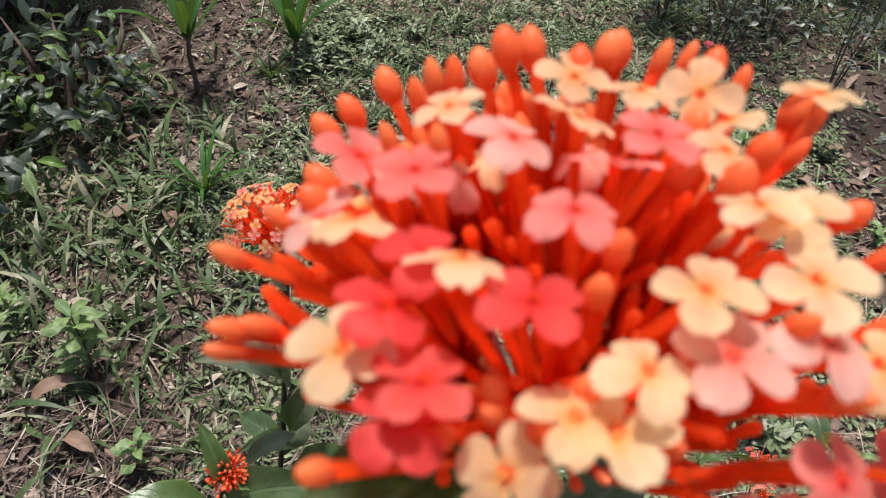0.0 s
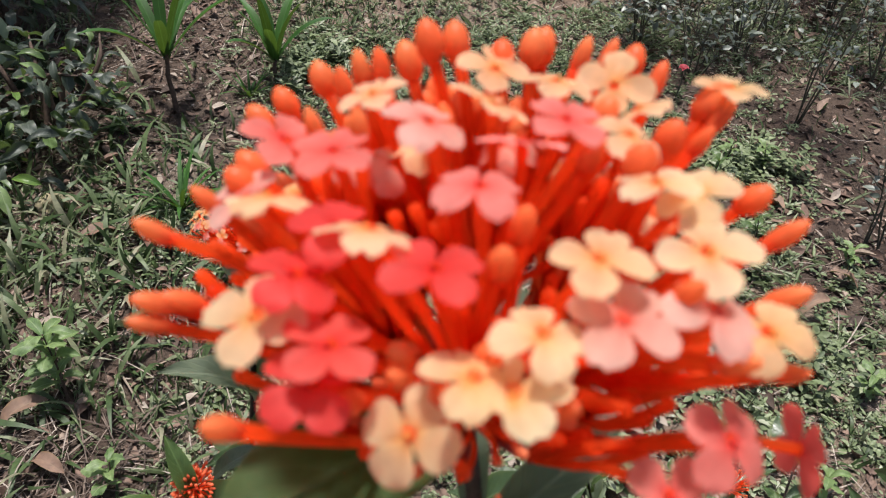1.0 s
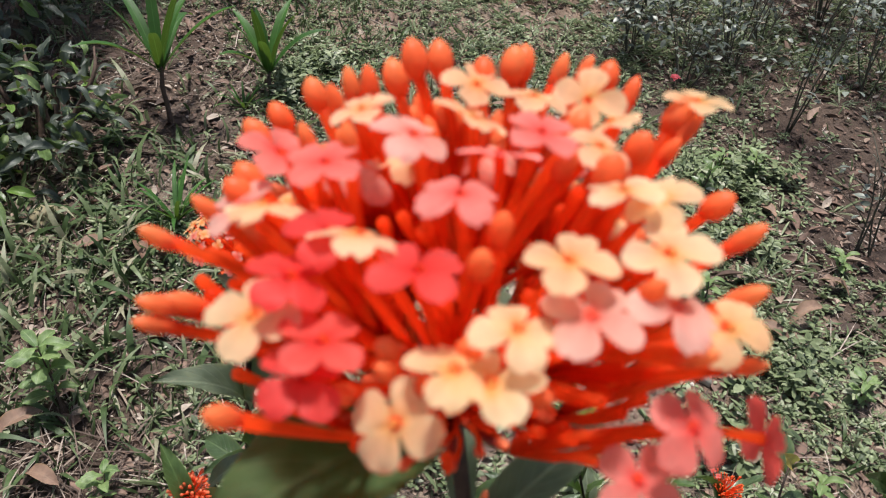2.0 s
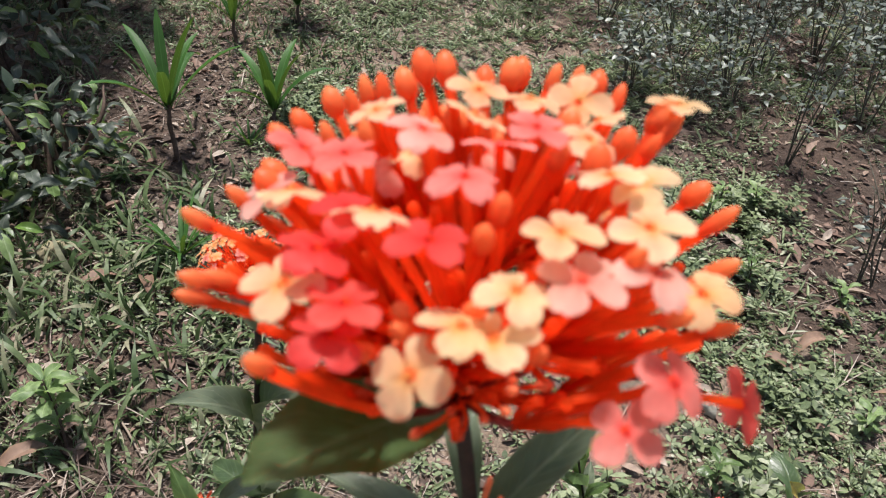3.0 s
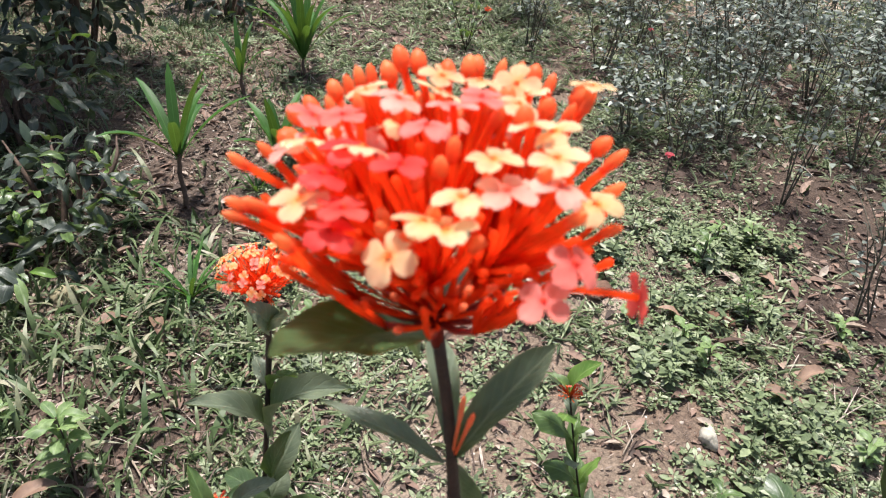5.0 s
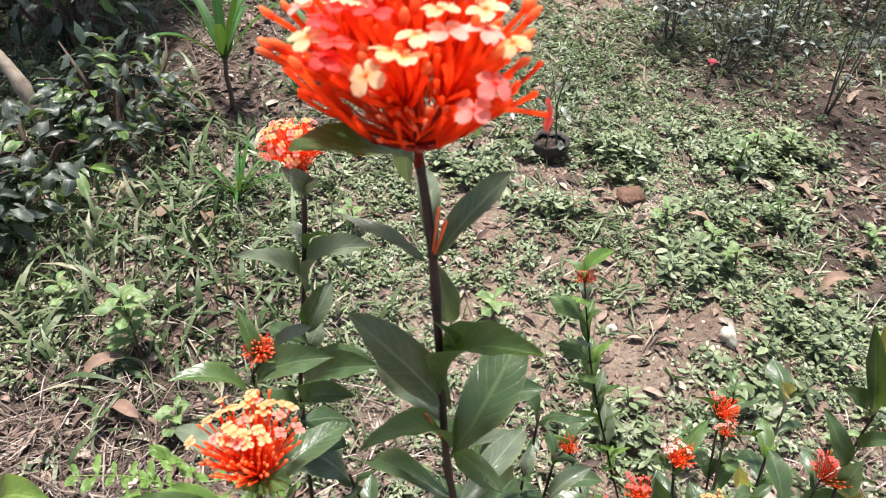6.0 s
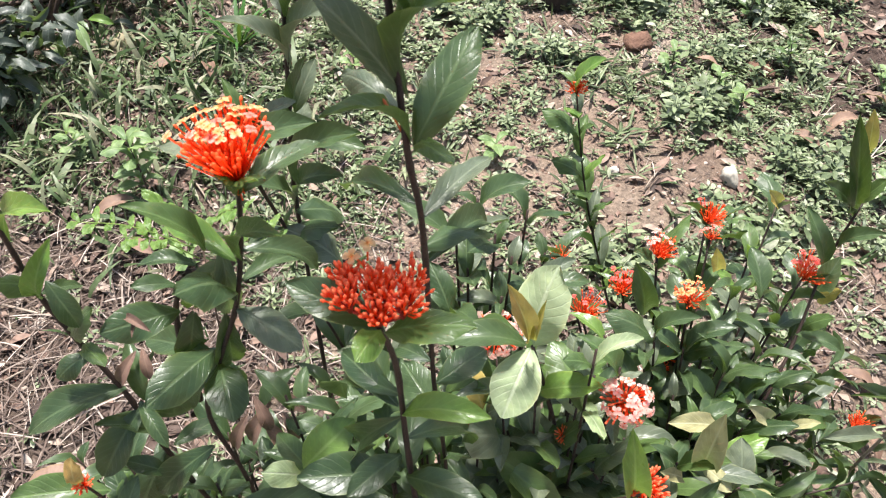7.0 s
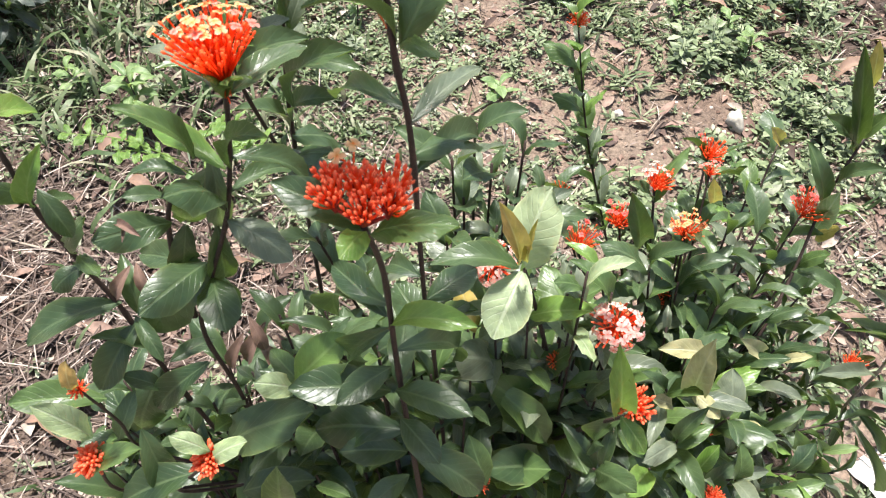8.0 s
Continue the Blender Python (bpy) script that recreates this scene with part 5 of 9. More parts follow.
stem(pale_ixora, [(0.309, -0.040, 0.434), (0.341, -0.120, 0.632), (0.368, -0.176, 0.762)], 0.0035, 0.0022)
flower_head(pale_ixora, (0.366, -0.176, 0.776), (0.05, -0.2, 1), 0.026, 0, 50, (PETAL_PINK,), BUD_RED, 33, 70, 0.72, "head of orange buds", 0.3)
leaf(pale_ixora, (0.355, -0.170, 0.749), (0.331, -0.180, 0.901), (0.10, -0.99, -0.05), LEAF_FRESH, 0, 0.43)
leaf(pale_ixora, (0.357, -0.176, 0.756), (0.387, -0.200, 0.719), (0.21, -0.73, 0.65), LEAF_FRESH, 4, 1.13)
leaf(pale_ixora, (0.371, -0.150, 0.715), (0.370, -0.120, 0.581), (-0.95, -0.29, -0.06), LEAF_DARK, 1, 0.66)
flower_head(pale_ixora, (0.216, 0.100, 0.693), (0.0, -0.35, 1), 0.036, 42, 20, (PETAL_WHITE,), BUD_RED, 34, 82, 0.78, "red flower head with blush white florets")
stem(pale_ixora, [(0.300, 0.030, 0.300), (0.236, 0.080, 0.600), (0.216, 0.100, 0.693)], 0.0035, 0.002)

# the broad shrub on the right
broad_ixora = thing("ixora_shrub", gpoint(0.55, 0.12), "broad ixora shrub with dark leaves and small orange flower heads", "shrub", "ixora shrubs")
flower_head(broad_ixora, (0.367, -0.050, 0.753), (-0.05, -0.4, 1), 0.035, 40, 30, (PETAL_WHITE,), BUD_RED, 35, 84, 0.78, "red flower head covered with blush white florets")
flower_head(broad_ixora, (0.467, 0.255, 0.706), (0.10, -0.25, 1), 0.036, 10, 32, (PETAL_WHITE,), BUD, 41, 40, 0.58, "small orange flower head", 0.6, 1.0, "flower_head", True)
shoot(broad_ixora, [(0.540, 0.136, 0.056), (0.504, 0.194, 0.373), (0.467, 0.255, 0.706)], 5, 0.082, 100, None, 0.003, 0.002, 0.15, 0.3)
flower_head(broad_ixora, (0.507, 0.180, 0.678), (-0.10, -0.25, 1), 0.038, 14, 32, (PETAL_CREAM,), BUD, 42, 40, 0.58, "small orange flower head", 0.6, 1.0, "flower_head", True)
shoot(broad_ixora, [(0.545, 0.127, 0.054), (0.527, 0.153, 0.359), (0.507, 0.180, 0.678)], 5, 0.082, 101, None, 0.003, 0.002, 0.15, 0.3)
flower_head(broad_ixora, (0.598, 0.420, 0.628), (0.10, -0.25, 1), 0.043, 2, 37, (PETAL_PINK,), BUD, 43, 40, 0.58, "small orange flower head", 0.6, 1.0, "flower_head", True)
shoot(broad_ixora, [(0.556, 0.156, 0.050), (0.576, 0.285, 0.334), (0.598, 0.420, 0.628)], 5, 0.082, 102, None, 0.003, 0.002, 0.15, 0.3)
flower_head(broad_ixora, (0.422, 0.240, 0.638), (-0.10, -0.25, 1), 0.038, 10, 25, (PETAL_PINK,), BUD, 44, 40, 0.58, "small orange flower head", 0.6, 1.0, "flower_head", True)
shoot(broad_ixora, [(0.535, 0.134, 0.051), (0.479, 0.186, 0.339), (0.422, 0.240, 0.638)], 5, 0.082, 103, None, 0.003, 0.002, 0.15, 0.3)
flower_head(broad_ixora, (0.354, 0.200, 0.625), (0.10, -0.25, 1), 0.043, 5, 27, (PETAL_PINK,), BUD, 45, 40, 0.58, "small orange flower head", 0.6, 1.0, "flower_head", True)
shoot(broad_ixora, [(0.526, 0.130, 0.050), (0.442, 0.164, 0.332), (0.354, 0.200, 0.625)], 5, 0.082, 104, None, 0.003, 0.002, 0.15, 0.3)
flower_head(broad_ixora, (0.509, 0.220, 0.493), (-0.10, -0.25, 1), 0.043, 0, 27, (PETAL_PINK,), BUD, 46, 40, 0.58, "small orange flower head", 0.6, 1.0, "flower_head", True)
shoot(broad_ixora, [(0.545, 0.132, 0.039), (0.527, 0.175, 0.267), (0.509, 0.220, 0.493)], 5, 0.082, 105, None, 0.003, 0.002, 0.15, 0.3)
flower_head(broad_ixora, (0.753, 0.330, 0.578), (0.10, -0.25, 1), 0.051, 12, 32, (PETAL_PINK,), BUD, 47, 40, 0.63, "small orange flower head", 0.6, 1.0, "flower_head", True)
shoot(broad_ixora, [(0.574, 0.145, 0.046), (0.662, 0.235, 0.309), (0.753, 0.330, 0.578)], 5, 0.082, 106, None, 0.003, 0.002, 0.15, 0.3)
flower_head(broad_ixora, (0.349, 0.420, 0.527), (-0.10, -0.25, 1), 0.030, 0, 32, (PETAL_PINK,), BUD, 48, 40, 0.53, "small orange flower head", 0.6, 1.0, "flower_head", True)
shoot(broad_ixora, [(0.526, 0.156, 0.042), (0.440, 0.285, 0.283), (0.349, 0.420, 0.527)], 5, 0.082, 107, None, 0.003, 0.002, 0.15, 0.3)
flower_head(broad_ixora, (0.979, 0.300, 0.171), (0.10, -0.25, 1), 0.038, 0, 42, (PETAL_PINK,), BUD, 49, 40, 0.63, "small orange flower head", 0.6, 1.0, "flower_head", True)
shoot(broad_ixora, [(0.601, 0.142, 0.014), (0.786, 0.219, 0.105), (0.979, 0.300, 0.171)], 5, 0.082, 108, None, 0.003, 0.002, 0.15, 0.3)
flower_head(broad_ixora, (0.559, 0.000, 0.414), (-0.10, -0.25, 1), 0.025, 8, 27, (PETAL_PINK,), BUD_RED, 50, 40, 0.53, "small orange flower head", 0.6, 1.0, "flower_head", True)
shoot(broad_ixora, [(0.551, 0.106, 0.033), (0.555, 0.054, 0.227), (0.559, 0.000, 0.414)], 5, 0.082, 109, None, 0.003, 0.002, 0.15, 0.3)
flower_head(broad_ixora, (0.561, -0.100, 0.394), (0.10, -0.25, 1), 0.025, 0, 50, (PETAL_PINK,), BUD_RED, 51, 40, 0.53, "small orange flower head", 0.6, 1.0, "flower_head", True)
shoot(broad_ixora, [(0.551, 0.094, 0.032), (0.556, -0.001, 0.217), (0.561, -0.100, 0.394)], 5, 0.082, 110, None, 0.003, 0.002, 0.15, 0.3)
flower_head(broad_ixora, (0.596, 0.380, 0.627), (-0.10, -0.25, 1), 0.025, 8, 10, (PETAL_PALE,), BUD, 52, 40, 0.53, "small orange flower head", 0.6, 1.0, "flower_head", True)
shoot(broad_ixora, [(0.555, 0.151, 0.050), (0.575, 0.263, 0.333), (0.596, 0.380, 0.627)], 5, 0.082, 111, None, 0.003, 0.002, 0.15, 0.3)
flower_head(broad_ixora, (0.504, 0.200, 0.487), (0.10, -0.25, 1), 0.017, 0, 20, (PETAL_PINK,), BUD_RED, 53, 40, 0.53, "small orange flower head", 0.6, 1.0, "flower_head", True)
shoot(broad_ixora, [(0.545, 0.130, 0.039), (0.525, 0.164, 0.263), (0.504, 0.200, 0.487)], 5, 0.082, 112, None, 0.003, 0.002, 0.15, 0.3)
shoot(broad_ixora, [(0.567, 0.154, 0.063), (0.616, 0.258, 0.366), (0.660, 0.350, 0.630)], 6, 0.082, 200, [LEAF_MID, LEAF_DARK, LEAF_DARK, LEAF_FRESH], 0.003, 0.0018, 0.15, 0.3)
shoot(broad_ixora, [(0.581, 0.177, 0.061), (0.672, 0.348, 0.354), (0.753, 0.500, 0.608)], 6, 0.082, 201, [LEAF_DARK, LEAF_DARK, LEAF_DULL, LEAF_MID], 0.003, 0.0018, 0.15, 0.3)
shoot(broad_ixora, [(0.557, 0.139, 0.063), (0.580, 0.198, 0.368), (0.600, 0.250, 0.634)], 6, 0.082, 202, [LEAF_DARK, LEAF_DARK, LEAF_DULL, LEAF_MID], 0.003, 0.0018, 0.15, 0.3)
shoot(broad_ixora, [(0.566, 0.139, 0.064), (0.612, 0.198, 0.369), (0.653, 0.250, 0.635)], 6, 0.082, 203, [LEAF_DARK, LEAF_DARK, LEAF_DULL, LEAF_MID], 0.003, 0.0018, 0.15, 0.3)
shoot(broad_ixora, [(0.552, 0.120, 0.059), (0.560, 0.120, 0.345), (0.567, 0.120, 0.591)], 6, 0.082, 204, [LEAF_MID, LEAF_DARK, LEAF_DARK, LEAF_FRESH], 0.003, 0.0018, 0.15, 0.3)
shoot(broad_ixora, [(0.566, 0.132, 0.052), (0.614, 0.168, 0.308), (0.656, 0.200, 0.524)], 6, 0.082, 205, [LEAF_DARK, LEAF_DARK, LEAF_DULL, LEAF_MID], 0.003, 0.0018, 0.15, 0.3)
shoot(broad_ixora, [(0.582, 0.147, 0.047), (0.680, 0.228, 0.279), (0.766, 0.300, 0.471)], 6, 0.082, 206, [LEAF_DARK, LEAF_DARK, LEAF_DULL, LEAF_MID], 0.003, 0.0018, 0.15, 0.3)
shoot(broad_ixora, [(0.544, 0.124, 0.061), (0.525, 0.138, 0.354), (0.508, 0.150, 0.607)], 6, 0.082, 207, [LEAF_DARK, LEAF_DARK, LEAF_DULL, LEAF_MID], 0.003, 0.0018, 0.15, 0.3)
shoot(broad_ixora, [(0.543, 0.106, 0.060), (0.524, 0.066, 0.348), (0.506, 0.030, 0.597)], 6, 0.082, 208, [LEAF_MID, LEAF_DARK, LEAF_DARK, LEAF_FRESH], 0.003, 0.0018, 0.15, 0.3)
shoot(broad_ixora, [(0.559, 0.114, 0.050), (0.585, 0.096, 0.294), (0.609, 0.080, 0.499)], 6, 0.082, 209, [LEAF_DARK, LEAF_DARK, LEAF_DULL, LEAF_MID], 0.003, 0.0018, 0.15, 0.3)
shoot(broad_ixora, [(0.579, 0.132, 0.036), (0.666, 0.168, 0.220), (0.744, 0.200, 0.364)], 6, 0.082, 210, [LEAF_DARK, LEAF_DARK, LEAF_DULL, LEAF_MID], 0.003, 0.0018, 0.15, 0.3)
shoot(broad_ixora, [(0.535, 0.123, 0.066), (0.492, 0.132, 0.381), (0.453, 0.140, 0.656)], 6, 0.082, 211, [LEAF_DARK, LEAF_DARK, LEAF_DULL, LEAF_MID], 0.003, 0.0018, 0.15, 0.3)
shoot(broad_ixora, [(0.523, 0.117, 0.070), (0.440, 0.108, 0.404), (0.367, 0.100, 0.699)], 6, 0.082, 212, [LEAF_MID, LEAF_DARK, LEAF_DARK, LEAF_FRESH], 0.003, 0.0018, 0.15, 0.3)
shoot(broad_ixora, [(0.527, 0.102, 0.059), (0.458, 0.048, 0.345), (0.397, 0.000, 0.592)], 6, 0.082, 213, [LEAF_DARK, LEAF_DARK, LEAF_DULL, LEAF_MID], 0.003, 0.0018, 0.15, 0.3)
shoot(broad_ixora, [(0.535, 0.093, 0.063), (0.491, 0.012, 0.367), (0.452, -0.060, 0.631)], 6, 0.082, 214, [LEAF_DARK, LEAF_DARK, LEAF_DULL, LEAF_MID], 0.003, 0.0018, 0.15, 0.3)
shoot(broad_ixora, [(0.554, 0.099, 0.049), (0.568, 0.036, 0.292), (0.580, -0.020, 0.495)], 6, 0.082, 215, [LEAF_DARK, LEAF_DARK, LEAF_DULL, LEAF_MID], 0.003, 0.0018, 0.15, 0.3)
shoot(broad_ixora, [(0.573, 0.111, 0.032), (0.641, 0.084, 0.198), (0.701, 0.060, 0.324)], 6, 0.082, 216, [LEAF_MID, LEAF_DARK, LEAF_DARK, LEAF_FRESH], 0.003, 0.0018, 0.15, 0.3)
shoot(broad_ixora, [(0.522, 0.106, 0.062), (0.439, 0.066, 0.360), (0.364, 0.030, 0.618)], 6, 0.082, 217, [LEAF_DARK, LEAF_DARK, LEAF_DULL, LEAF_MID], 0.003, 0.0018, 0.15, 0.3)
shoot(broad_ixora, [(0.594, 0.132, 0.021), (0.727, 0.168, 0.138), (0.845, 0.200, 0.215)], 6, 0.082, 218, [LEAF_DARK, LEAF_DARK, LEAF_DULL, LEAF_MID], 0.003, 0.0018, 0.15, 0.3)
shoot(broad_ixora, [(0.519, 0.093, 0.061), (0.425, 0.012, 0.355), (0.342, -0.060, 0.610)], 6, 0.082, 219, [LEAF_DARK, LEAF_DARK, LEAF_DULL, LEAF_MID], 0.003, 0.0018, 0.15, 0.3)
shoot(broad_ixora, [(0.534, 0.084, 0.052), (0.485, -0.024, 0.306), (0.442, -0.120, 0.521)], 6, 0.082, 220, [LEAF_MID, LEAF_DARK, LEAF_DARK, LEAF_FRESH], 0.003, 0.0018, 0.15, 0.3)
shoot(broad_ixora, [(0.557, 0.090, 0.041), (0.579, 0.000, 0.247), (0.598, -0.080, 0.413)], 6, 0.082, 221, [LEAF_DARK, LEAF_DARK, LEAF_DULL, LEAF_MID], 0.003, 0.0018, 0.15, 0.3)
shoot(broad_ixora, [(0.539, 0.087, 0.057), (0.505, -0.012, 0.332), (0.475, -0.100, 0.567)], 6, 0.082, 222, [LEAF_DARK, LEAF_DARK, LEAF_DULL, LEAF_MID], 0.003, 0.0018, 0.15, 0.3)
shoot(broad_ixora, [(0.521, 0.081, 0.055), (0.434, -0.036, 0.325), (0.357, -0.140, 0.555)], 6, 0.082, 223, [LEAF_DARK, LEAF_DARK, LEAF_DULL, LEAF_MID], 0.003, 0.0018, 0.15, 0.3)
shoot(broad_ixora, [(0.581, 0.105, 0.024), (0.675, 0.060, 0.151), (0.758, 0.020, 0.238)], 6, 0.082, 224, [LEAF_MID, LEAF_DARK, LEAF_DARK, LEAF_FRESH], 0.003, 0.0018, 0.15, 0.3)
shoot(broad_ixora, [(0.552, 0.132, 0.059), (0.559, 0.168, 0.346), (0.564, 0.200, 0.592)], 6, 0.082, 225, [LEAF_DARK, LEAF_DARK, LEAF_DULL, LEAF_MID], 0.003, 0.0018, 0.15, 0.3)
shoot(broad_ixora, [(0.563, 0.140, 0.057), (0.602, 0.198, 0.332), (0.637, 0.250, 0.567)], 6, 0.082, 226, [LEAF_DARK, LEAF_DARK, LEAF_DULL, LEAF_MID], 0.003, 0.0018, 0.15, 0.3)
shoot(broad_ixora, [(0.578, 0.150, 0.052), (0.660, 0.240, 0.308), (0.734, 0.320, 0.523)], 6, 0.082, 227, [LEAF_DARK, LEAF_DARK, LEAF_DULL, LEAF_MID], 0.003, 0.0018, 0.15, 0.3)
shoot(broad_ixora, [(0.589, 0.147, 0.041), (0.704, 0.228, 0.244), (0.807, 0.300, 0.408)], 6, 0.082, 228, [LEAF_MID, LEAF_DARK, LEAF_DARK, LEAF_FRESH], 0.003, 0.0018, 0.15, 0.3)
shoot(broad_ixora, [(0.573, 0.132, 0.046), (0.642, 0.168, 0.275), (0.703, 0.200, 0.464)], 6, 0.082, 229, [LEAF_DARK, LEAF_DARK, LEAF_DULL, LEAF_MID], 0.003, 0.0018, 0.15, 0.3)
shoot(broad_ixora, [(0.561, 0.123, 0.049), (0.594, 0.132, 0.291), (0.624, 0.140, 0.493)], 6, 0.082, 230, [LEAF_DARK, LEAF_DARK, LEAF_DULL, LEAF_MID], 0.003, 0.0018, 0.15, 0.3)
shoot(broad_ixora, [(0.594, 0.144, 0.029), (0.725, 0.216, 0.181), (0.841, 0.280, 0.293)], 6, 0.082, 231, [LEAF_DARK, LEAF_DARK, LEAF_DULL, LEAF_MID], 0.003, 0.0018, 0.15, 0.3)
shoot(broad_ixora, [(0.552, 0.117, 0.053), (0.556, 0.108, 0.311), (0.561, 0.100, 0.530)], 6, 0.082, 232, [LEAF_MID, LEAF_DARK, LEAF_DARK, LEAF_FRESH], 0.003, 0.0018, 0.15, 0.3)
shoot(broad_ixora, [(0.588, 0.135, 0.028), (0.704, 0.180, 0.175), (0.807, 0.220, 0.282)], 6, 0.082, 233, [LEAF_DARK, LEAF_DARK, LEAF_DULL, LEAF_MID], 0.003, 0.0018, 0.15, 0.3)
shoot(broad_ixora, [(0.568, 0.117, 0.039), (0.624, 0.108, 0.233), (0.673, 0.100, 0.386)], 6, 0.082, 234, [LEAF_DARK, LEAF_DARK, LEAF_DULL, LEAF_MID], 0.003, 0.0018, 0.15, 0.3)
shoot(broad_ixora, [(0.604, 0.132, 0.009), (0.768, 0.168, 0.067), (0.913, 0.200, 0.085)], 6, 0.082, 235, [LEAF_DARK, LEAF_DARK, LEAF_DULL, LEAF_MID], 0.003, 0.0018, 0.15, 0.3)
shoot(broad_ixora, [(0.553, 0.108, 0.048), (0.563, 0.072, 0.282), (0.571, 0.040, 0.477)], 6, 0.082, 236, [LEAF_MID, LEAF_DARK, LEAF_DARK, LEAF_FRESH], 0.003, 0.0018, 0.15, 0.3)
shoot(broad_ixora, [(0.582, 0.120, 0.026), (0.679, 0.120, 0.164), (0.766, 0.120, 0.262)], 6, 0.082, 237, [LEAF_DARK, LEAF_DARK, LEAF_DULL, LEAF_MID], 0.003, 0.0018, 0.15, 0.3)
shoot(broad_ixora, [(0.564, 0.102, 0.035), (0.605, 0.048, 0.214), (0.641, 0.000, 0.353)], 6, 0.082, 238, [LEAF_DARK, LEAF_DARK, LEAF_DULL, LEAF_MID], 0.003, 0.0018, 0.15, 0.3)
shoot(broad_ixora, [(0.602, 0.117, 0.006), (0.756, 0.108, 0.051), (0.894, 0.100, 0.057)], 6, 0.082, 239, [LEAF_DARK, LEAF_DARK, LEAF_DULL, LEAF_MID], 0.003, 0.0018, 0.15, 0.3)
shoot(broad_ixora, [(0.548, 0.090, 0.043), (0.541, 0.000, 0.255), (0.534, -0.080, 0.428)], 6, 0.082, 240, [LEAF_MID, LEAF_DARK, LEAF_DARK, LEAF_FRESH], 0.003, 0.0018, 0.15, 0.3)
shoot(broad_ixora, [(0.575, 0.099, 0.025), (0.648, 0.036, 0.159), (0.714, -0.020, 0.252)], 6, 0.082, 241, [LEAF_DARK, LEAF_DARK, LEAF_DULL, LEAF_MID], 0.003, 0.0018, 0.15, 0.3)
shoot(broad_ixora, [(0.533, 0.117, 0.058), (0.482, 0.108, 0.341), (0.436, 0.100, 0.583)], 6, 0.082, 242, [LEAF_DARK, LEAF_DARK, LEAF_DULL, LEAF_MID], 0.003, 0.0018, 0.15, 0.3)
shoot(broad_ixora, [(0.541, 0.117, 0.056), (0.516, 0.108, 0.326), (0.493, 0.100, 0.556)], 6, 0.082, 243, [LEAF_DARK, LEAF_DARK, LEAF_DULL, LEAF_MID], 0.003, 0.0018, 0.15, 0.3)
shoot(broad_ixora, [(0.545, 0.135, 0.061), (0.531, 0.180, 0.355), (0.519, 0.220, 0.609)], 6, 0.082, 244, [LEAF_MID, LEAF_DARK, LEAF_DARK, LEAF_FRESH], 0.003, 0.0018, 0.15, 0.3)
shoot(broad_ixora, [(0.534, 0.123, 0.062), (0.486, 0.132, 0.359), (0.444, 0.140, 0.616)], 6, 0.082, 245, [LEAF_DARK, LEAF_DARK, LEAF_DULL, LEAF_MID], 0.003, 0.0018, 0.15, 0.3)
shoot(broad_ixora, [(0.557, 0.132, 0.057), (0.579, 0.168, 0.331), (0.599, 0.200, 0.566)], 6, 0.082, 246, [LEAF_DARK, LEAF_DARK, LEAF_DULL, LEAF_MID], 0.003, 0.0018, 0.15, 0.3)
leaf(broad_ixora, (0.493, -0.050, 0.610), (0.482, -0.070, 0.763), (-0.49, -0.86, -0.15), LEAF_OLD, 0, 0.63)
leaf(broad_ixora, (0.489, -0.050, 0.617), (0.528, -0.080, 0.596), (-0.03, -0.60, 0.80), LEAF_OLD, 4, 1.10)
leaf(broad_ixora, (0.474, -0.050, 0.572), (0.429, -0.070, 0.625), (0.78, -0.26, 0.56), LEAF_OLD, 0, 0.72)
leaf(broad_ixora, (0.510, -0.030, 0.670), (0.426, -0.050, 0.710), (0.46, -0.21, 0.86), LEAF_OLD, 0, 0.67)
leaf(broad_ixora, (0.662, 0.100, 0.472), (0.601, 0.080, 0.560), (0.77, -0.46, 0.43), LEAF_OLD, 0, 0.59)
leaf(broad_ixora, (0.693, 0.100, 0.474), (0.726, 0.080, 0.518), (-0.82, -0.15, 0.55), LEAF_OLD, 0, 0.77)
leaf(broad_ixora, (0.636, 0.020, 0.419), (0.658, 0.000, 0.421), (-0.27, -0.25, 0.93), LEAF_OLD, 0, 1.20)
leaf(broad_ixora, (0.481, -0.050, 0.595), (0.570, -0.070, 0.604), (-0.15, -0.20, 0.97), LEAF_DULL, 0, 0.80)
leaf(broad_ixora, (0.791, 0.330, 0.551), (0.780, 0.300, 0.667), (-0.62, -0.74, -0.25), LEAF_YOUNG, 0, 0.81)
leaf(broad_ixora, (0.799, 0.330, 0.522), (0.811, 0.300, 0.583), (-0.98, -0.06, 0.18), LEAF_YELLOW, 2, 1.04)
leaf(broad_ixora, (0.540, 0.200, 0.731), (0.520, 0.180, 0.798), (0.09, -0.96, -0.26), LEAF_YELLOW, 0, 0.66)
leaf(broad_ixora, (0.526, 0.200, 0.563), (0.538, 0.150, 0.642), (-0.98, 0.08, 0.20), LEAF_MID, 2, 0.79)
leaf(broad_ixora, (0.450, 0.200, 0.628), (0.412, 0.180, 0.768), (0.31, -0.95, -0.05), LEAF_DARK, 0, 0.57)
leaf(broad_ixora, (0.756, 0.500, 0.595), (0.718, 0.480, 0.656), (0.68, -0.71, 0.19), LEAF_YELLOW, 0, 0.79)
stem(broad_ixora, [(0.630, 0.140, 0.150), (0.703, 0.200, 0.398), (0.751, 0.270, 0.505), (0.781, 0.330, 0.619), (0.813, 0.360, 0.730)], 0.0034, 0.0022)
leaf(broad_ixora, (0.808, 0.360, 0.700), (0.745, 0.360, 0.900), (-0.17, -0.98, -0.06), LEAF_DARK, 0, 0.34)
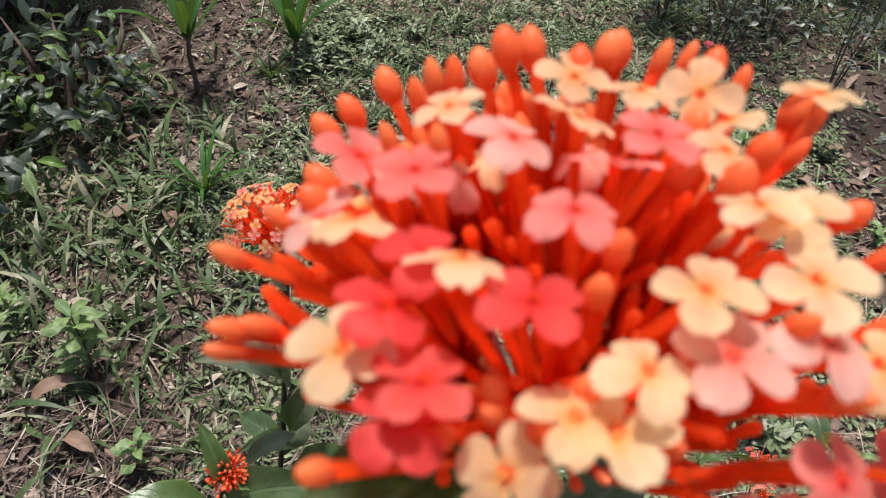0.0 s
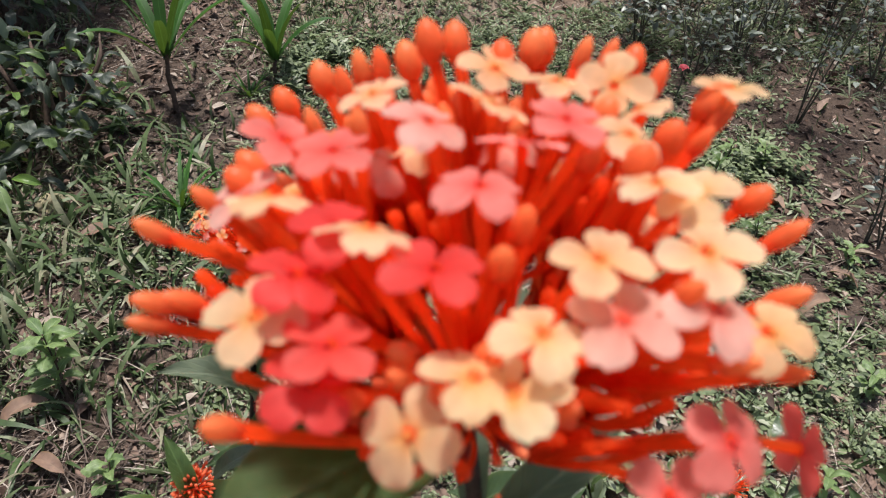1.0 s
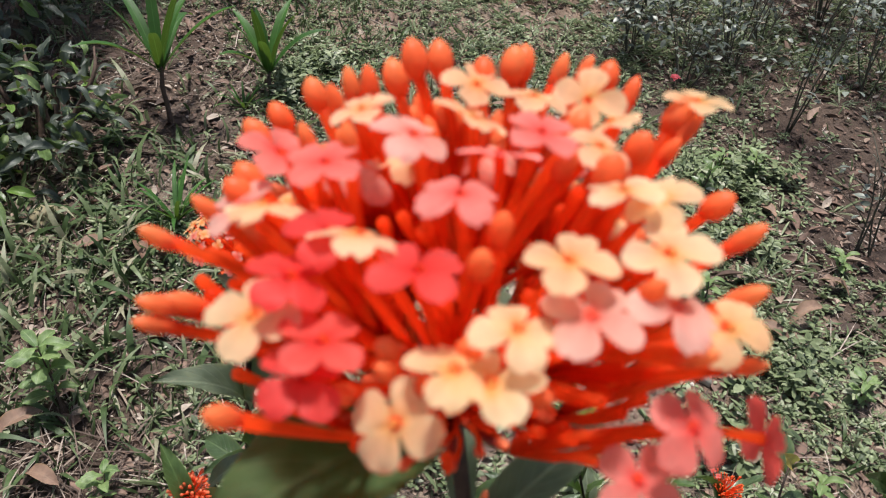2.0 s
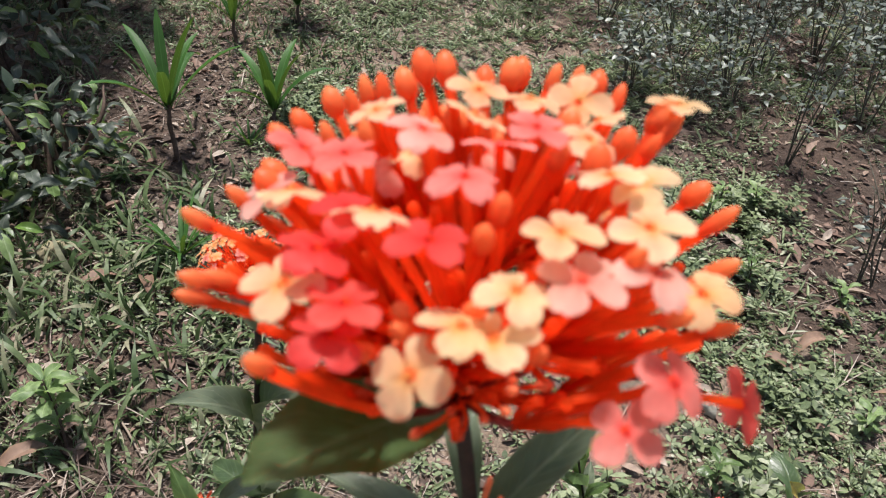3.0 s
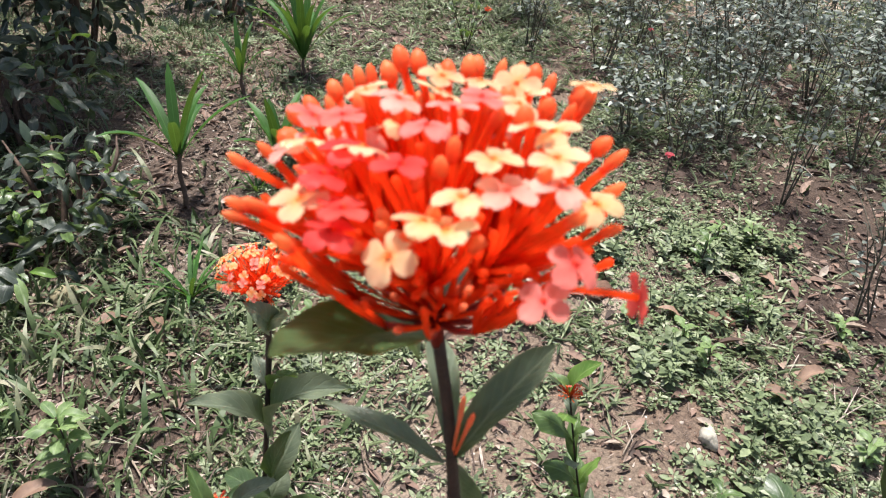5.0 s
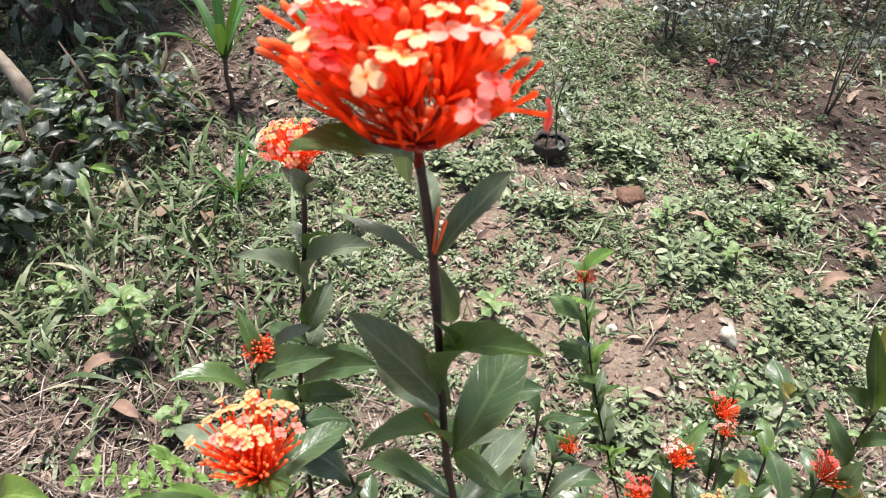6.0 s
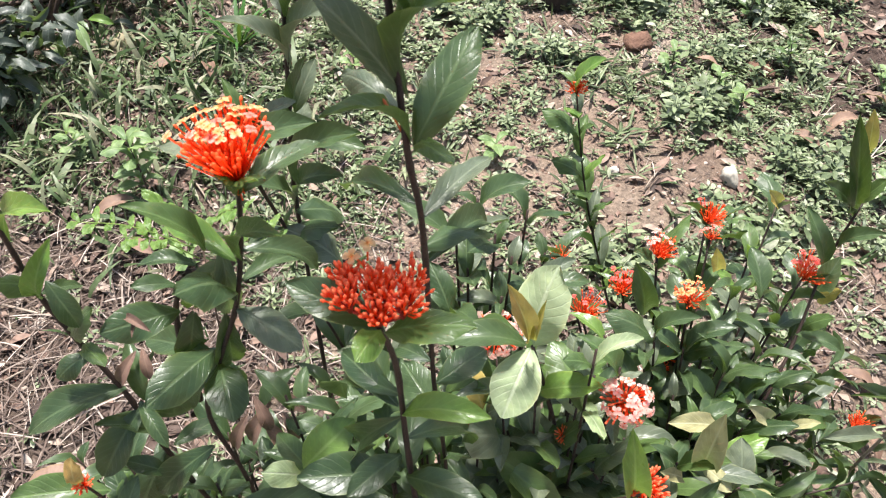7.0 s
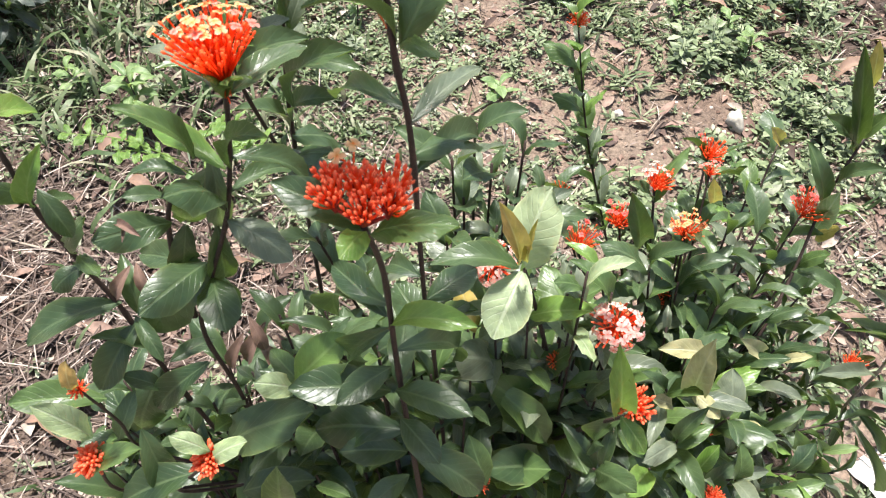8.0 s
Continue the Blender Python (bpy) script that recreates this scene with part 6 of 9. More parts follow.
leaf(broad_ixora, (0.800, 0.360, 0.706), (0.719, 0.330, 0.796), (0.74, -0.41, 0.53), LEAF_DARK, 0, 0.59)
leaf(broad_ixora, (0.808, 0.360, 0.730), (0.822, 0.340, 0.796), (-0.90, -0.44, 0.05), LEAF_MID, 0, 0.94)
leaf(broad_ixora, (0.794, 0.340, 0.643), (0.833, 0.300, 0.717), (-0.87, 0.07, 0.49), LEAF_DARK, 1, 0.78)
leaf(broad_ixora, (0.779, 0.330, 0.613), (0.726, 0.360, 0.722), (0.06, -0.95, 0.29), LEAF_DARK, 1, 0.72)
leaf(broad_ixora, (0.784, 0.360, 0.822), (0.763, 0.360, 0.909), (-0.28, -0.96, -0.07), LEAF_YELLOW, 0, 0.55)
leaf(broad_ixora, (0.756, 0.270, 0.520), (0.777, 0.240, 0.583), (-0.96, -0.10, 0.27), LEAF_MID, 2, 1.01)
leaf(broad_ixora, (0.747, 0.270, 0.505), (0.818, 0.240, 0.497), (-0.04, -0.32, 0.95), LEAF_DARK, 1, 1.00)

# leafy stems low on the left shrub
for i, (x, y, z) in enumerate(((-0.36, -0.02, 0.5), (-0.3, -0.1, 0.55), (-0.19, -0.12, 0.6), (-0.16, -0.02, 0.62), (-0.33, -0.24, 0.48), (-0.12, -0.22, 0.52), (-0.06, -0.1, 0.6), (0.0, -0.24, 0.5))):
    shoot(left_ixora, [(-0.12, -0.1, 0.03), (0.5 * (x - 0.12), 0.5 * (y - 0.1), z * 0.6), (x, y, z)], 5, 0.08, 240 + i, [LEAF_DARK, LEAF_DARK, LEAF_MID], 0.003, 0.0018, 0.25, 0.5)

# leafy stems low on the broad shrub
for i, (x, y, z) in enumerate(((0.74, 0.26, 0.34), (0.86, 0.26, 0.26), (0.93, 0.16, 0.2), (0.75, 0.08, 0.27), (0.88, 0.06, 0.17), (0.68, -0.02, 0.24), (0.8, 0.42, 0.36), (0.62, -0.1, 0.28), (0.59, 0.32, 0.36), (0.64, 0.25, 0.32), (0.72, 0.36, 0.32), (0.78, 0.31, 0.27), (0.69, 0.18, 0.28), (0.87, 0.43, 0.27), (0.89, 0.35, 0.22), (1.0, 0.47, 0.17), (0.91, 0.27, 0.17))):
    shoot(broad_ixora, [(0.56, 0.12, 0.02), (0.5 * (x + 0.56), 0.5 * (y + 0.12), z * 0.62), (x, y, z)], 5, 0.085, 260 + i, [LEAF_DARK, LEAF_DARK, LEAF_DULL], 0.003, 0.0018, 0.2, 0.45)
for i, (x, y, z) in enumerate(((0.23, -0.01, 0.62), (0.28, -0.04, 0.58), (0.33, 0.01, 0.60), (0.37, -0.02, 0.55), (0.40, 0.06, 0.58), (0.29, 0.03, 0.65))):
    shoot(pale_ixora, [(0.32, 0.0, 0.05), (0.5 * (x + 0.32), 0.5 * y, z * 0.6), (x, y, z)], 4, 0.09, 280 + i, [LEAF_DULL, LEAF_DULL, LEAF_MID], 0.003, 0.0018, 0.15, 0.55)

# plants at the right edge
narrow_shrub = thing("narrow_leaved_shrub", gpoint(1.05, 0.3), "slender shrub with narrow drooping grey-green leaves", "shrub")
stem(narrow_shrub, [(1.050, 0.300, -0.040), (0.941, 0.200, 0.187), (0.927, 0.170, 0.373), (0.889, 0.150, 0.536)], 0.004, 0.002, BARK_PALE)
leaf(narrow_shrub, (0.895, 0.150, 0.502), (0.793, 0.140, 0.616), (0.67, -0.49, 0.56), LEAF_DULL, 0, 0.33)
leaf(narrow_shrub, (0.918, 0.160, 0.409), (0.784, 0.130, 0.554), (0.73, -0.32, 0.61), LEAF_DULL, 0, 0.26)
leaf(narrow_shrub, (0.917, 0.160, 0.388), (0.779, 0.120, 0.536), (0.74, -0.10, 0.66), LEAF_MID, 1, 0.26)
leaf(narrow_shrub, (0.927, 0.170, 0.336), (0.786, 0.130, 0.394), (0.41, -0.13, 0.90), LEAF_DULL, 0, 0.39)
leaf(narrow_shrub, (0.933, 0.180, 0.276), (0.965, 0.140, 0.350), (-0.87, 0.15, 0.46), LEAF_DULL, 0, 0.46)
leaf(narrow_shrub, (0.934, 0.190, 0.212), (1.013, 0.130, 0.120), (0.14, -0.77, 0.62), LEAF_DARK, 1, 0.46)
leaf(narrow_shrub, (0.935, 0.190, 0.225), (0.989, 0.140, 0.273), (-0.60, 0.11, 0.79), LEAF_DULL, 0, 0.35)
leaf(narrow_shrub, (0.944, 0.200, 0.180), (0.924, 0.150, 0.097), (-0.48, -0.70, 0.53), LEAF_DARK, 0, 0.48)
leaf(narrow_shrub, (0.942, 0.200, 0.169), (1.051, 0.120, -0.017), (0.14, -0.88, 0.46), LEAF_DULL, 1, 0.24)
leaf(narrow_shrub, (0.904, 0.150, 0.457), (0.941, 0.120, 0.400), (0.15, -0.83, 0.53), LEAF_DULL, 0, 0.44)
leaf(narrow_shrub, (0.941, 0.200, 0.187), (0.836, 0.170, 0.239), (0.46, -0.11, 0.88), LEAF_DARK, 0, 0.37)
leaf(narrow_shrub, (0.896, 0.150, 0.497), (0.862, 0.150, 0.608), (0.04, -1.00, 0.01), LEAF_DULL, 1, 0.36)
light_weed = thing("leafy_weed", gpoint(0.9, 0.13), "light green weed with compound oval leaves", "weed")
stem(light_weed, [gpoint(0.9, 0.13), (0.854, 0.100, 0.071), (0.818, 0.080, 0.169)], 0.0022, 0.0012, LEAF_WEED)
leaf(light_weed, (0.818, 0.080, 0.169), (0.764, 0.070, 0.312), (0.42, -0.90, 0.10), LEAF_WEED, 0, 0.59)
leaf(light_weed, (0.819, 0.080, 0.169), (0.813, 0.070, 0.279), (-0.73, -0.68, -0.11), LEAF_WEED, 0, 0.59)
leaf(light_weed, (0.823, 0.080, 0.160), (0.800, 0.060, 0.153), (-0.15, -0.18, 0.97), LEAF_WEED, 0, 1.15)
leaf(light_weed, (0.837, 0.080, 0.156), (0.895, 0.060, 0.127), (0.25, -0.49, 0.84), LEAF_WEED, 0, 0.86)
leaf(light_weed, (0.828, 0.080, 0.155), (0.844, 0.070, 0.248), (-0.94, -0.31, 0.13), LEAF_WEED, 0, 0.38)
leaf(light_weed, (0.850, 0.080, 0.211), (0.900, 0.070, 0.250), (-0.62, -0.22, 0.75), LEAF_WEED, 0, 0.80)
leaf(light_weed, (0.848, 0.080, 0.202), (0.813, 0.070, 0.279), (0.66, -0.72, 0.21), LEAF_WEED, 0, 0.59)
leaf(light_weed, (0.853, 0.080, 0.202), (0.893, 0.070, 0.171), (0.41, -0.57, 0.71), LEAF_WEED, 0, 0.75)
leaf(light_weed, (0.829, 0.080, 0.165), (0.818, 0.080, 0.217), (-0.25, -0.97, -0.05), LEAF_WEED, 0, 0.66)
leaf(light_weed, (0.746, 0.060, 0.151), (0.726, 0.050, 0.183), (0.85, -0.19, 0.49), LEAF_WEED, 0, 0.86)
leaf(light_weed, (0.753, 0.060, 0.134), (0.756, 0.050, 0.172), (-0.99, -0.17, 0.01), LEAF_WEED, 0, 0.99)
leaf(light_weed, (0.753, 0.060, 0.127), (0.766, 0.050, 0.111), (0.16, -0.76, 0.63), LEAF_WEED, 0, 1.38)
leaf(light_weed, (0.748, 0.060, 0.136), (0.722, 0.050, 0.152), (0.53, -0.10, 0.84), LEAF_WEED, 0, 1.07)

# the lone upright shoot
upright_ixora = thing("ixora_shrub", gpoint(0.44, 0.6), "single upright ixora shoot with paired leaves and orange buds", "shrub", "ixora shrubs")
shoot(upright_ixora, [(0.440, 0.600, 0.020), (0.543, 0.580, 0.051), (0.477, 0.575, 0.314), (0.429, 0.570, 0.483), (0.395, 0.570, 0.625), (0.363, 0.570, 0.800)], 12, 0.09, 61, [LEAF_MID, LEAF_DULL, LEAF_FRESH], 0.003, 0.0016, -0.4, 0.38, None, 0.2)
flower_head(upright_ixora, (0.363, 0.570, 0.800), (0, -0.2, 1), 0.028, 3, 30, (PETAL_PINK,), BUD, 62, 60, 0.5, "small orange flower head", 0.3)

# the low shrub behind the tall one
low_ixora = thing("ixora_shrub", gpoint(0.2, 0.3), "low ixora shrub of dark leaves without flowers", "shrub", "ixora shrubs")
shoot(low_ixora, [(0.199, 0.298, 0.079), (0.190, 0.286, 0.437), (0.186, 0.280, 0.795)], 4, 0.085, 300, [LEAF_DARK, LEAF_DARK, LEAF_DULL], 0.004, 0.002, 0.2, 0.45)
shoot(low_ixora, [(0.207, 0.300, 0.076), (0.246, 0.300, 0.417), (0.265, 0.300, 0.759)], 4, 0.085, 301, [LEAF_DARK, LEAF_DARK, LEAF_DULL], 0.004, 0.002, 0.2, 0.45)
shoot(low_ixora, [(0.201, 0.292, 0.078), (0.208, 0.244, 0.429), (0.212, 0.220, 0.781)], 4, 0.085, 302, [LEAF_DARK, LEAF_DARK, LEAF_DULL], 0.004, 0.002, 0.2, 0.45)
shoot(low_ixora, [(0.204, 0.290, 0.076), (0.226, 0.230, 0.415), (0.237, 0.200, 0.755)], 4, 0.085, 303, [LEAF_DARK, LEAF_DARK, LEAF_DULL], 0.004, 0.002, 0.2, 0.45)
shoot(low_ixora, [(0.197, 0.288, 0.075), (0.180, 0.216, 0.412), (0.172, 0.180, 0.749)], 4, 0.085, 304, [LEAF_DARK, LEAF_DARK, LEAF_DULL], 0.004, 0.002, 0.2, 0.45)
shoot(low_ixora, [(0.210, 0.300, 0.066), (0.270, 0.300, 0.366), (0.300, 0.300, 0.665)], 4, 0.085, 305, [LEAF_DARK, LEAF_DARK, LEAF_DULL], 0.004, 0.002, 0.2, 0.45)
shoot(low_ixora, [(0.195, 0.290, 0.081), (0.168, 0.230, 0.444), (0.154, 0.200, 0.807)], 4, 0.085, 306, [LEAF_DARK, LEAF_DARK, LEAF_DULL], 0.004, 0.002, 0.2, 0.45)
shoot(low_ixora, [(0.207, 0.290, 0.070), (0.252, 0.230, 0.384), (0.275, 0.200, 0.698)], 4, 0.085, 307, [LEAF_DARK, LEAF_DARK, LEAF_DULL], 0.004, 0.002, 0.2, 0.45)
shoot(low_ixora, [(0.195, 0.282, 0.073), (0.164, 0.174, 0.400), (0.149, 0.120, 0.728)], 4, 0.085, 308, [LEAF_DARK, LEAF_DARK, LEAF_DULL], 0.004, 0.002, 0.2, 0.45)
shoot(low_ixora, [(0.202, 0.284, 0.073), (0.215, 0.188, 0.403), (0.221, 0.140, 0.733)], 4, 0.085, 309, [LEAF_DARK, LEAF_DARK, LEAF_DULL], 0.004, 0.002, 0.2, 0.45)
shoot(low_ixora, [(0.180, 0.285, 0.079), (0.059, 0.195, 0.437), (-0.001, 0.150, 0.794)], 4, 0.085, 310, [LEAF_DARK, LEAF_DARK, LEAF_DULL], 0.004, 0.002, 0.2, 0.45)
shoot(low_ixora, [(0.177, 0.280, 0.074), (0.037, 0.160, 0.409), (-0.032, 0.100, 0.743)], 4, 0.085, 311, [LEAF_DARK, LEAF_DARK, LEAF_DULL], 0.004, 0.002, 0.2, 0.45)
shoot(low_ixora, [(0.185, 0.270, 0.079), (0.093, 0.090, 0.434), (0.047, 0.000, 0.789)], 4, 0.085, 312, [LEAF_DARK, LEAF_DARK, LEAF_DULL], 0.004, 0.002, 0.2, 0.45)

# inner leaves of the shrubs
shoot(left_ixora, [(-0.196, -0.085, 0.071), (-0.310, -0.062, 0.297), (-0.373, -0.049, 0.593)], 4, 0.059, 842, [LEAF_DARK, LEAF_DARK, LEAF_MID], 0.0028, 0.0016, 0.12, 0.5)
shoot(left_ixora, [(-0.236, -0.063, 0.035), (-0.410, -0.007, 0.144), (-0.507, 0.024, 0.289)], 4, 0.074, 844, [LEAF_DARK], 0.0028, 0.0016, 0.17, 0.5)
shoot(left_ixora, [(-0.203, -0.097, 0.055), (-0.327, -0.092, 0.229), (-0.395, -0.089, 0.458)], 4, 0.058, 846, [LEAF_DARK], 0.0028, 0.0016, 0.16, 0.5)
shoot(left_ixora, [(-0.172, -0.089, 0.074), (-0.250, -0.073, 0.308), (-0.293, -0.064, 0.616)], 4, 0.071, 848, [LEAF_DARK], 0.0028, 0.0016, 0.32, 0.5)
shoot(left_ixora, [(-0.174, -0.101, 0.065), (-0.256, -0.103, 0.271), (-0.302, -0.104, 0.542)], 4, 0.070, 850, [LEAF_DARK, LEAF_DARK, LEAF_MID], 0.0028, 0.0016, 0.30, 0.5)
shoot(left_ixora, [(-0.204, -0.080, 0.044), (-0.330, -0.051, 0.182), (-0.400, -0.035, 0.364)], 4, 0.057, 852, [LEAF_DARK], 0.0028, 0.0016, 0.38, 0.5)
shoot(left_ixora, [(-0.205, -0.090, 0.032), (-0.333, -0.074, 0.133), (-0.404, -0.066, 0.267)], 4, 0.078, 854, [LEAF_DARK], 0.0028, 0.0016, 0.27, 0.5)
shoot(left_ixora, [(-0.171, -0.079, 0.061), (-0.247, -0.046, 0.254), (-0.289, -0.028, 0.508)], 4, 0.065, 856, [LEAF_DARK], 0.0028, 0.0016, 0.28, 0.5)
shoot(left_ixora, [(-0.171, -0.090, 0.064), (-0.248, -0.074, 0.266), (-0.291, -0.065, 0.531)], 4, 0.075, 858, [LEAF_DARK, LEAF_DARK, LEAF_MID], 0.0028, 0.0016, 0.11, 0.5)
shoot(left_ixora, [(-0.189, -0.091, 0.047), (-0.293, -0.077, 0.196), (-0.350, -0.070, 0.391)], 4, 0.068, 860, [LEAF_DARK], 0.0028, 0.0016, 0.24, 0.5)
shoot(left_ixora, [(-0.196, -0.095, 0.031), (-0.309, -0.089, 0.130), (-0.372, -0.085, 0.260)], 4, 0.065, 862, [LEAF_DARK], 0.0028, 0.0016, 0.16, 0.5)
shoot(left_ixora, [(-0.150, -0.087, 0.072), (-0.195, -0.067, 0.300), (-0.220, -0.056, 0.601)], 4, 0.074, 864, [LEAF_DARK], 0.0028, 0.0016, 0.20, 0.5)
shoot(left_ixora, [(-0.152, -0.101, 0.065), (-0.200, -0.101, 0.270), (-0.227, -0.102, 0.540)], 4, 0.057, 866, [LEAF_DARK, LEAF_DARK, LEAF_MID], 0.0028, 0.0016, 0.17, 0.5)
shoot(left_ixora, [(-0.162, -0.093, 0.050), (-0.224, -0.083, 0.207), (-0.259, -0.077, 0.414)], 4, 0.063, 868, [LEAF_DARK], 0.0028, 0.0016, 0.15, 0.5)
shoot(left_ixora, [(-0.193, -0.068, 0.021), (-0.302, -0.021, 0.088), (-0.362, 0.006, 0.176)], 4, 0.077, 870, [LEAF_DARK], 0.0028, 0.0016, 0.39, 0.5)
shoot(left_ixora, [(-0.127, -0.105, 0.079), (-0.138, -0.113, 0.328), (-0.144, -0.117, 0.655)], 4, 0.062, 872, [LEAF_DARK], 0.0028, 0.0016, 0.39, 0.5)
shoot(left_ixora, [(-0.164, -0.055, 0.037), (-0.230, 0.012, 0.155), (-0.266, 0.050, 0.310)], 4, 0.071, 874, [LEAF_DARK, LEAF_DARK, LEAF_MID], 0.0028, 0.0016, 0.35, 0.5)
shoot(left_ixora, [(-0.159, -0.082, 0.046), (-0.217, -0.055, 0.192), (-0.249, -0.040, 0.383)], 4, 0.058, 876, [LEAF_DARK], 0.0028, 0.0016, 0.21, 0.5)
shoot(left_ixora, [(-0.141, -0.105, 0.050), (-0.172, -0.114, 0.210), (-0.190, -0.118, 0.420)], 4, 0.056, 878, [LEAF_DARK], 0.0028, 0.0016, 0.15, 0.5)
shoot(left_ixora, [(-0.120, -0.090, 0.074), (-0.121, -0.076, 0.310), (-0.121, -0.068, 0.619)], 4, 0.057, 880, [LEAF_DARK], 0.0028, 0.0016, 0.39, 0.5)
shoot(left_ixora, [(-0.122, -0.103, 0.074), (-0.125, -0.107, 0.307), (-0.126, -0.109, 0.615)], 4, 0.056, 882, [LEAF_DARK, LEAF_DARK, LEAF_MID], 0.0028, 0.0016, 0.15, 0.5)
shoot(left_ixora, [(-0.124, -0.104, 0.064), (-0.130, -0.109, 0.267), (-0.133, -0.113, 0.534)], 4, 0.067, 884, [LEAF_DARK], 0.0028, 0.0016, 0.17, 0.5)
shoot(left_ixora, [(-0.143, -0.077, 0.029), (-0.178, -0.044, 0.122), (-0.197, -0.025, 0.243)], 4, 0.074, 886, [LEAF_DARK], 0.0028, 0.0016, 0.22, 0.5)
# mostly dark leaves here: deep shade is put into their colour too
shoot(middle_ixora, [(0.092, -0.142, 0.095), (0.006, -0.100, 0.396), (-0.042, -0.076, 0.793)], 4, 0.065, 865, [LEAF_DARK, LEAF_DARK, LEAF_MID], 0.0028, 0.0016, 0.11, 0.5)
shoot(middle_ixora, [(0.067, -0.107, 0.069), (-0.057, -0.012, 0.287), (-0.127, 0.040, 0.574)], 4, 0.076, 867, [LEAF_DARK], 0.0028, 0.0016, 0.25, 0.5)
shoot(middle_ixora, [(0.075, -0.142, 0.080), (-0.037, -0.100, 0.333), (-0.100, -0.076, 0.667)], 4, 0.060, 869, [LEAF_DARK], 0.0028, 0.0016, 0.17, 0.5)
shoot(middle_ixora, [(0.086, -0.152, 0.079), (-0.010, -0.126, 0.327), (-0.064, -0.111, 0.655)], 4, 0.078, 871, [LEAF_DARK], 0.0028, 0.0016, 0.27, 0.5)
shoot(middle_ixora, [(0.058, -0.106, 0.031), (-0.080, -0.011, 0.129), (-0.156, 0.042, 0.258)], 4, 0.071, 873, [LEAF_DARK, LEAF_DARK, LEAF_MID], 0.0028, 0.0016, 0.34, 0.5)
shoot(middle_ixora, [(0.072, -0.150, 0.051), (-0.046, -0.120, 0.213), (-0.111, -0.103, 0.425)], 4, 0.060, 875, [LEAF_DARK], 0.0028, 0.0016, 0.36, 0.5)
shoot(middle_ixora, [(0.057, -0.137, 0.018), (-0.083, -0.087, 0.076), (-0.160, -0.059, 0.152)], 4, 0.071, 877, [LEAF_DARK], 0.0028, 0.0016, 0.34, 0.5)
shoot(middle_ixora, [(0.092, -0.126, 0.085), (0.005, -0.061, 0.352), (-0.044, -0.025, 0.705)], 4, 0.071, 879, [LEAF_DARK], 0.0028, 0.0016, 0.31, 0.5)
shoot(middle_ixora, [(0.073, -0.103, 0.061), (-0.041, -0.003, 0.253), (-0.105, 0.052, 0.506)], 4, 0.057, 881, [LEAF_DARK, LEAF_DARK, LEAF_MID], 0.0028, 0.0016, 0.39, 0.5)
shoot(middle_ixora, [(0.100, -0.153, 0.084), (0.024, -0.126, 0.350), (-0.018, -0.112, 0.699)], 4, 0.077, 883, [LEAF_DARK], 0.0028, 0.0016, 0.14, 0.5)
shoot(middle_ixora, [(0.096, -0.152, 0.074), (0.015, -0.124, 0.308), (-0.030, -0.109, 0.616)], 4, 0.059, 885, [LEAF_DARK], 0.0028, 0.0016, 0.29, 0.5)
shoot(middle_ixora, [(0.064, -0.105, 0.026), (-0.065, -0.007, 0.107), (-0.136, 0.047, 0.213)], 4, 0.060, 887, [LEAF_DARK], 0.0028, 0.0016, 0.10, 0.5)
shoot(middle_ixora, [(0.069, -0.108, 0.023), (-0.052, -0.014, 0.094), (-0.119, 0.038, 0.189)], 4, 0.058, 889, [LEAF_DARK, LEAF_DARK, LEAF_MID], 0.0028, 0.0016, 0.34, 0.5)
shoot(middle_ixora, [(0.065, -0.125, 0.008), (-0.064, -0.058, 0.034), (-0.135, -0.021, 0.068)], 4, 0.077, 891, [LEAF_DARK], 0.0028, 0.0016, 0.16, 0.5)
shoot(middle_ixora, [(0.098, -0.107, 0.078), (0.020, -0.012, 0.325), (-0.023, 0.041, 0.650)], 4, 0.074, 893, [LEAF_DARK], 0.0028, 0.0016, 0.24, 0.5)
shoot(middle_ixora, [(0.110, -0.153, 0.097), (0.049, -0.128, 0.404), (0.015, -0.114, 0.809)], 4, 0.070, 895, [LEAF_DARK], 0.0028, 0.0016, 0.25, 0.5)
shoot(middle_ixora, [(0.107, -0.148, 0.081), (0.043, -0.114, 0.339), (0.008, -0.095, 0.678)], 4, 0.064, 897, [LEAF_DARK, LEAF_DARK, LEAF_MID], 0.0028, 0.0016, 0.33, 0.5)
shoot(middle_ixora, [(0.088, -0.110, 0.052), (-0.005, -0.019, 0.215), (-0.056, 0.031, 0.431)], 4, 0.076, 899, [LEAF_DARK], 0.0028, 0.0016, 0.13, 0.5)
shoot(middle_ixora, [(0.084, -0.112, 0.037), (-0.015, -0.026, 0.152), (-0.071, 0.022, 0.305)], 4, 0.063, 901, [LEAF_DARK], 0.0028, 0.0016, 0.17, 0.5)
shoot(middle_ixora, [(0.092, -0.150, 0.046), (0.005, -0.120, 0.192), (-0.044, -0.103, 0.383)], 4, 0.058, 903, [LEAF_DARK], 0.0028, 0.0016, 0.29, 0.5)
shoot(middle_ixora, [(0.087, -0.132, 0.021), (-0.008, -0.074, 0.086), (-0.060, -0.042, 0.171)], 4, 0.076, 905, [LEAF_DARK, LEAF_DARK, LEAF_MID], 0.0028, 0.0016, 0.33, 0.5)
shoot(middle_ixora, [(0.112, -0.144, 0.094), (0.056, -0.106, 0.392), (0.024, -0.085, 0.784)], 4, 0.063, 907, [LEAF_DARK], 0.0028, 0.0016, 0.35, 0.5)
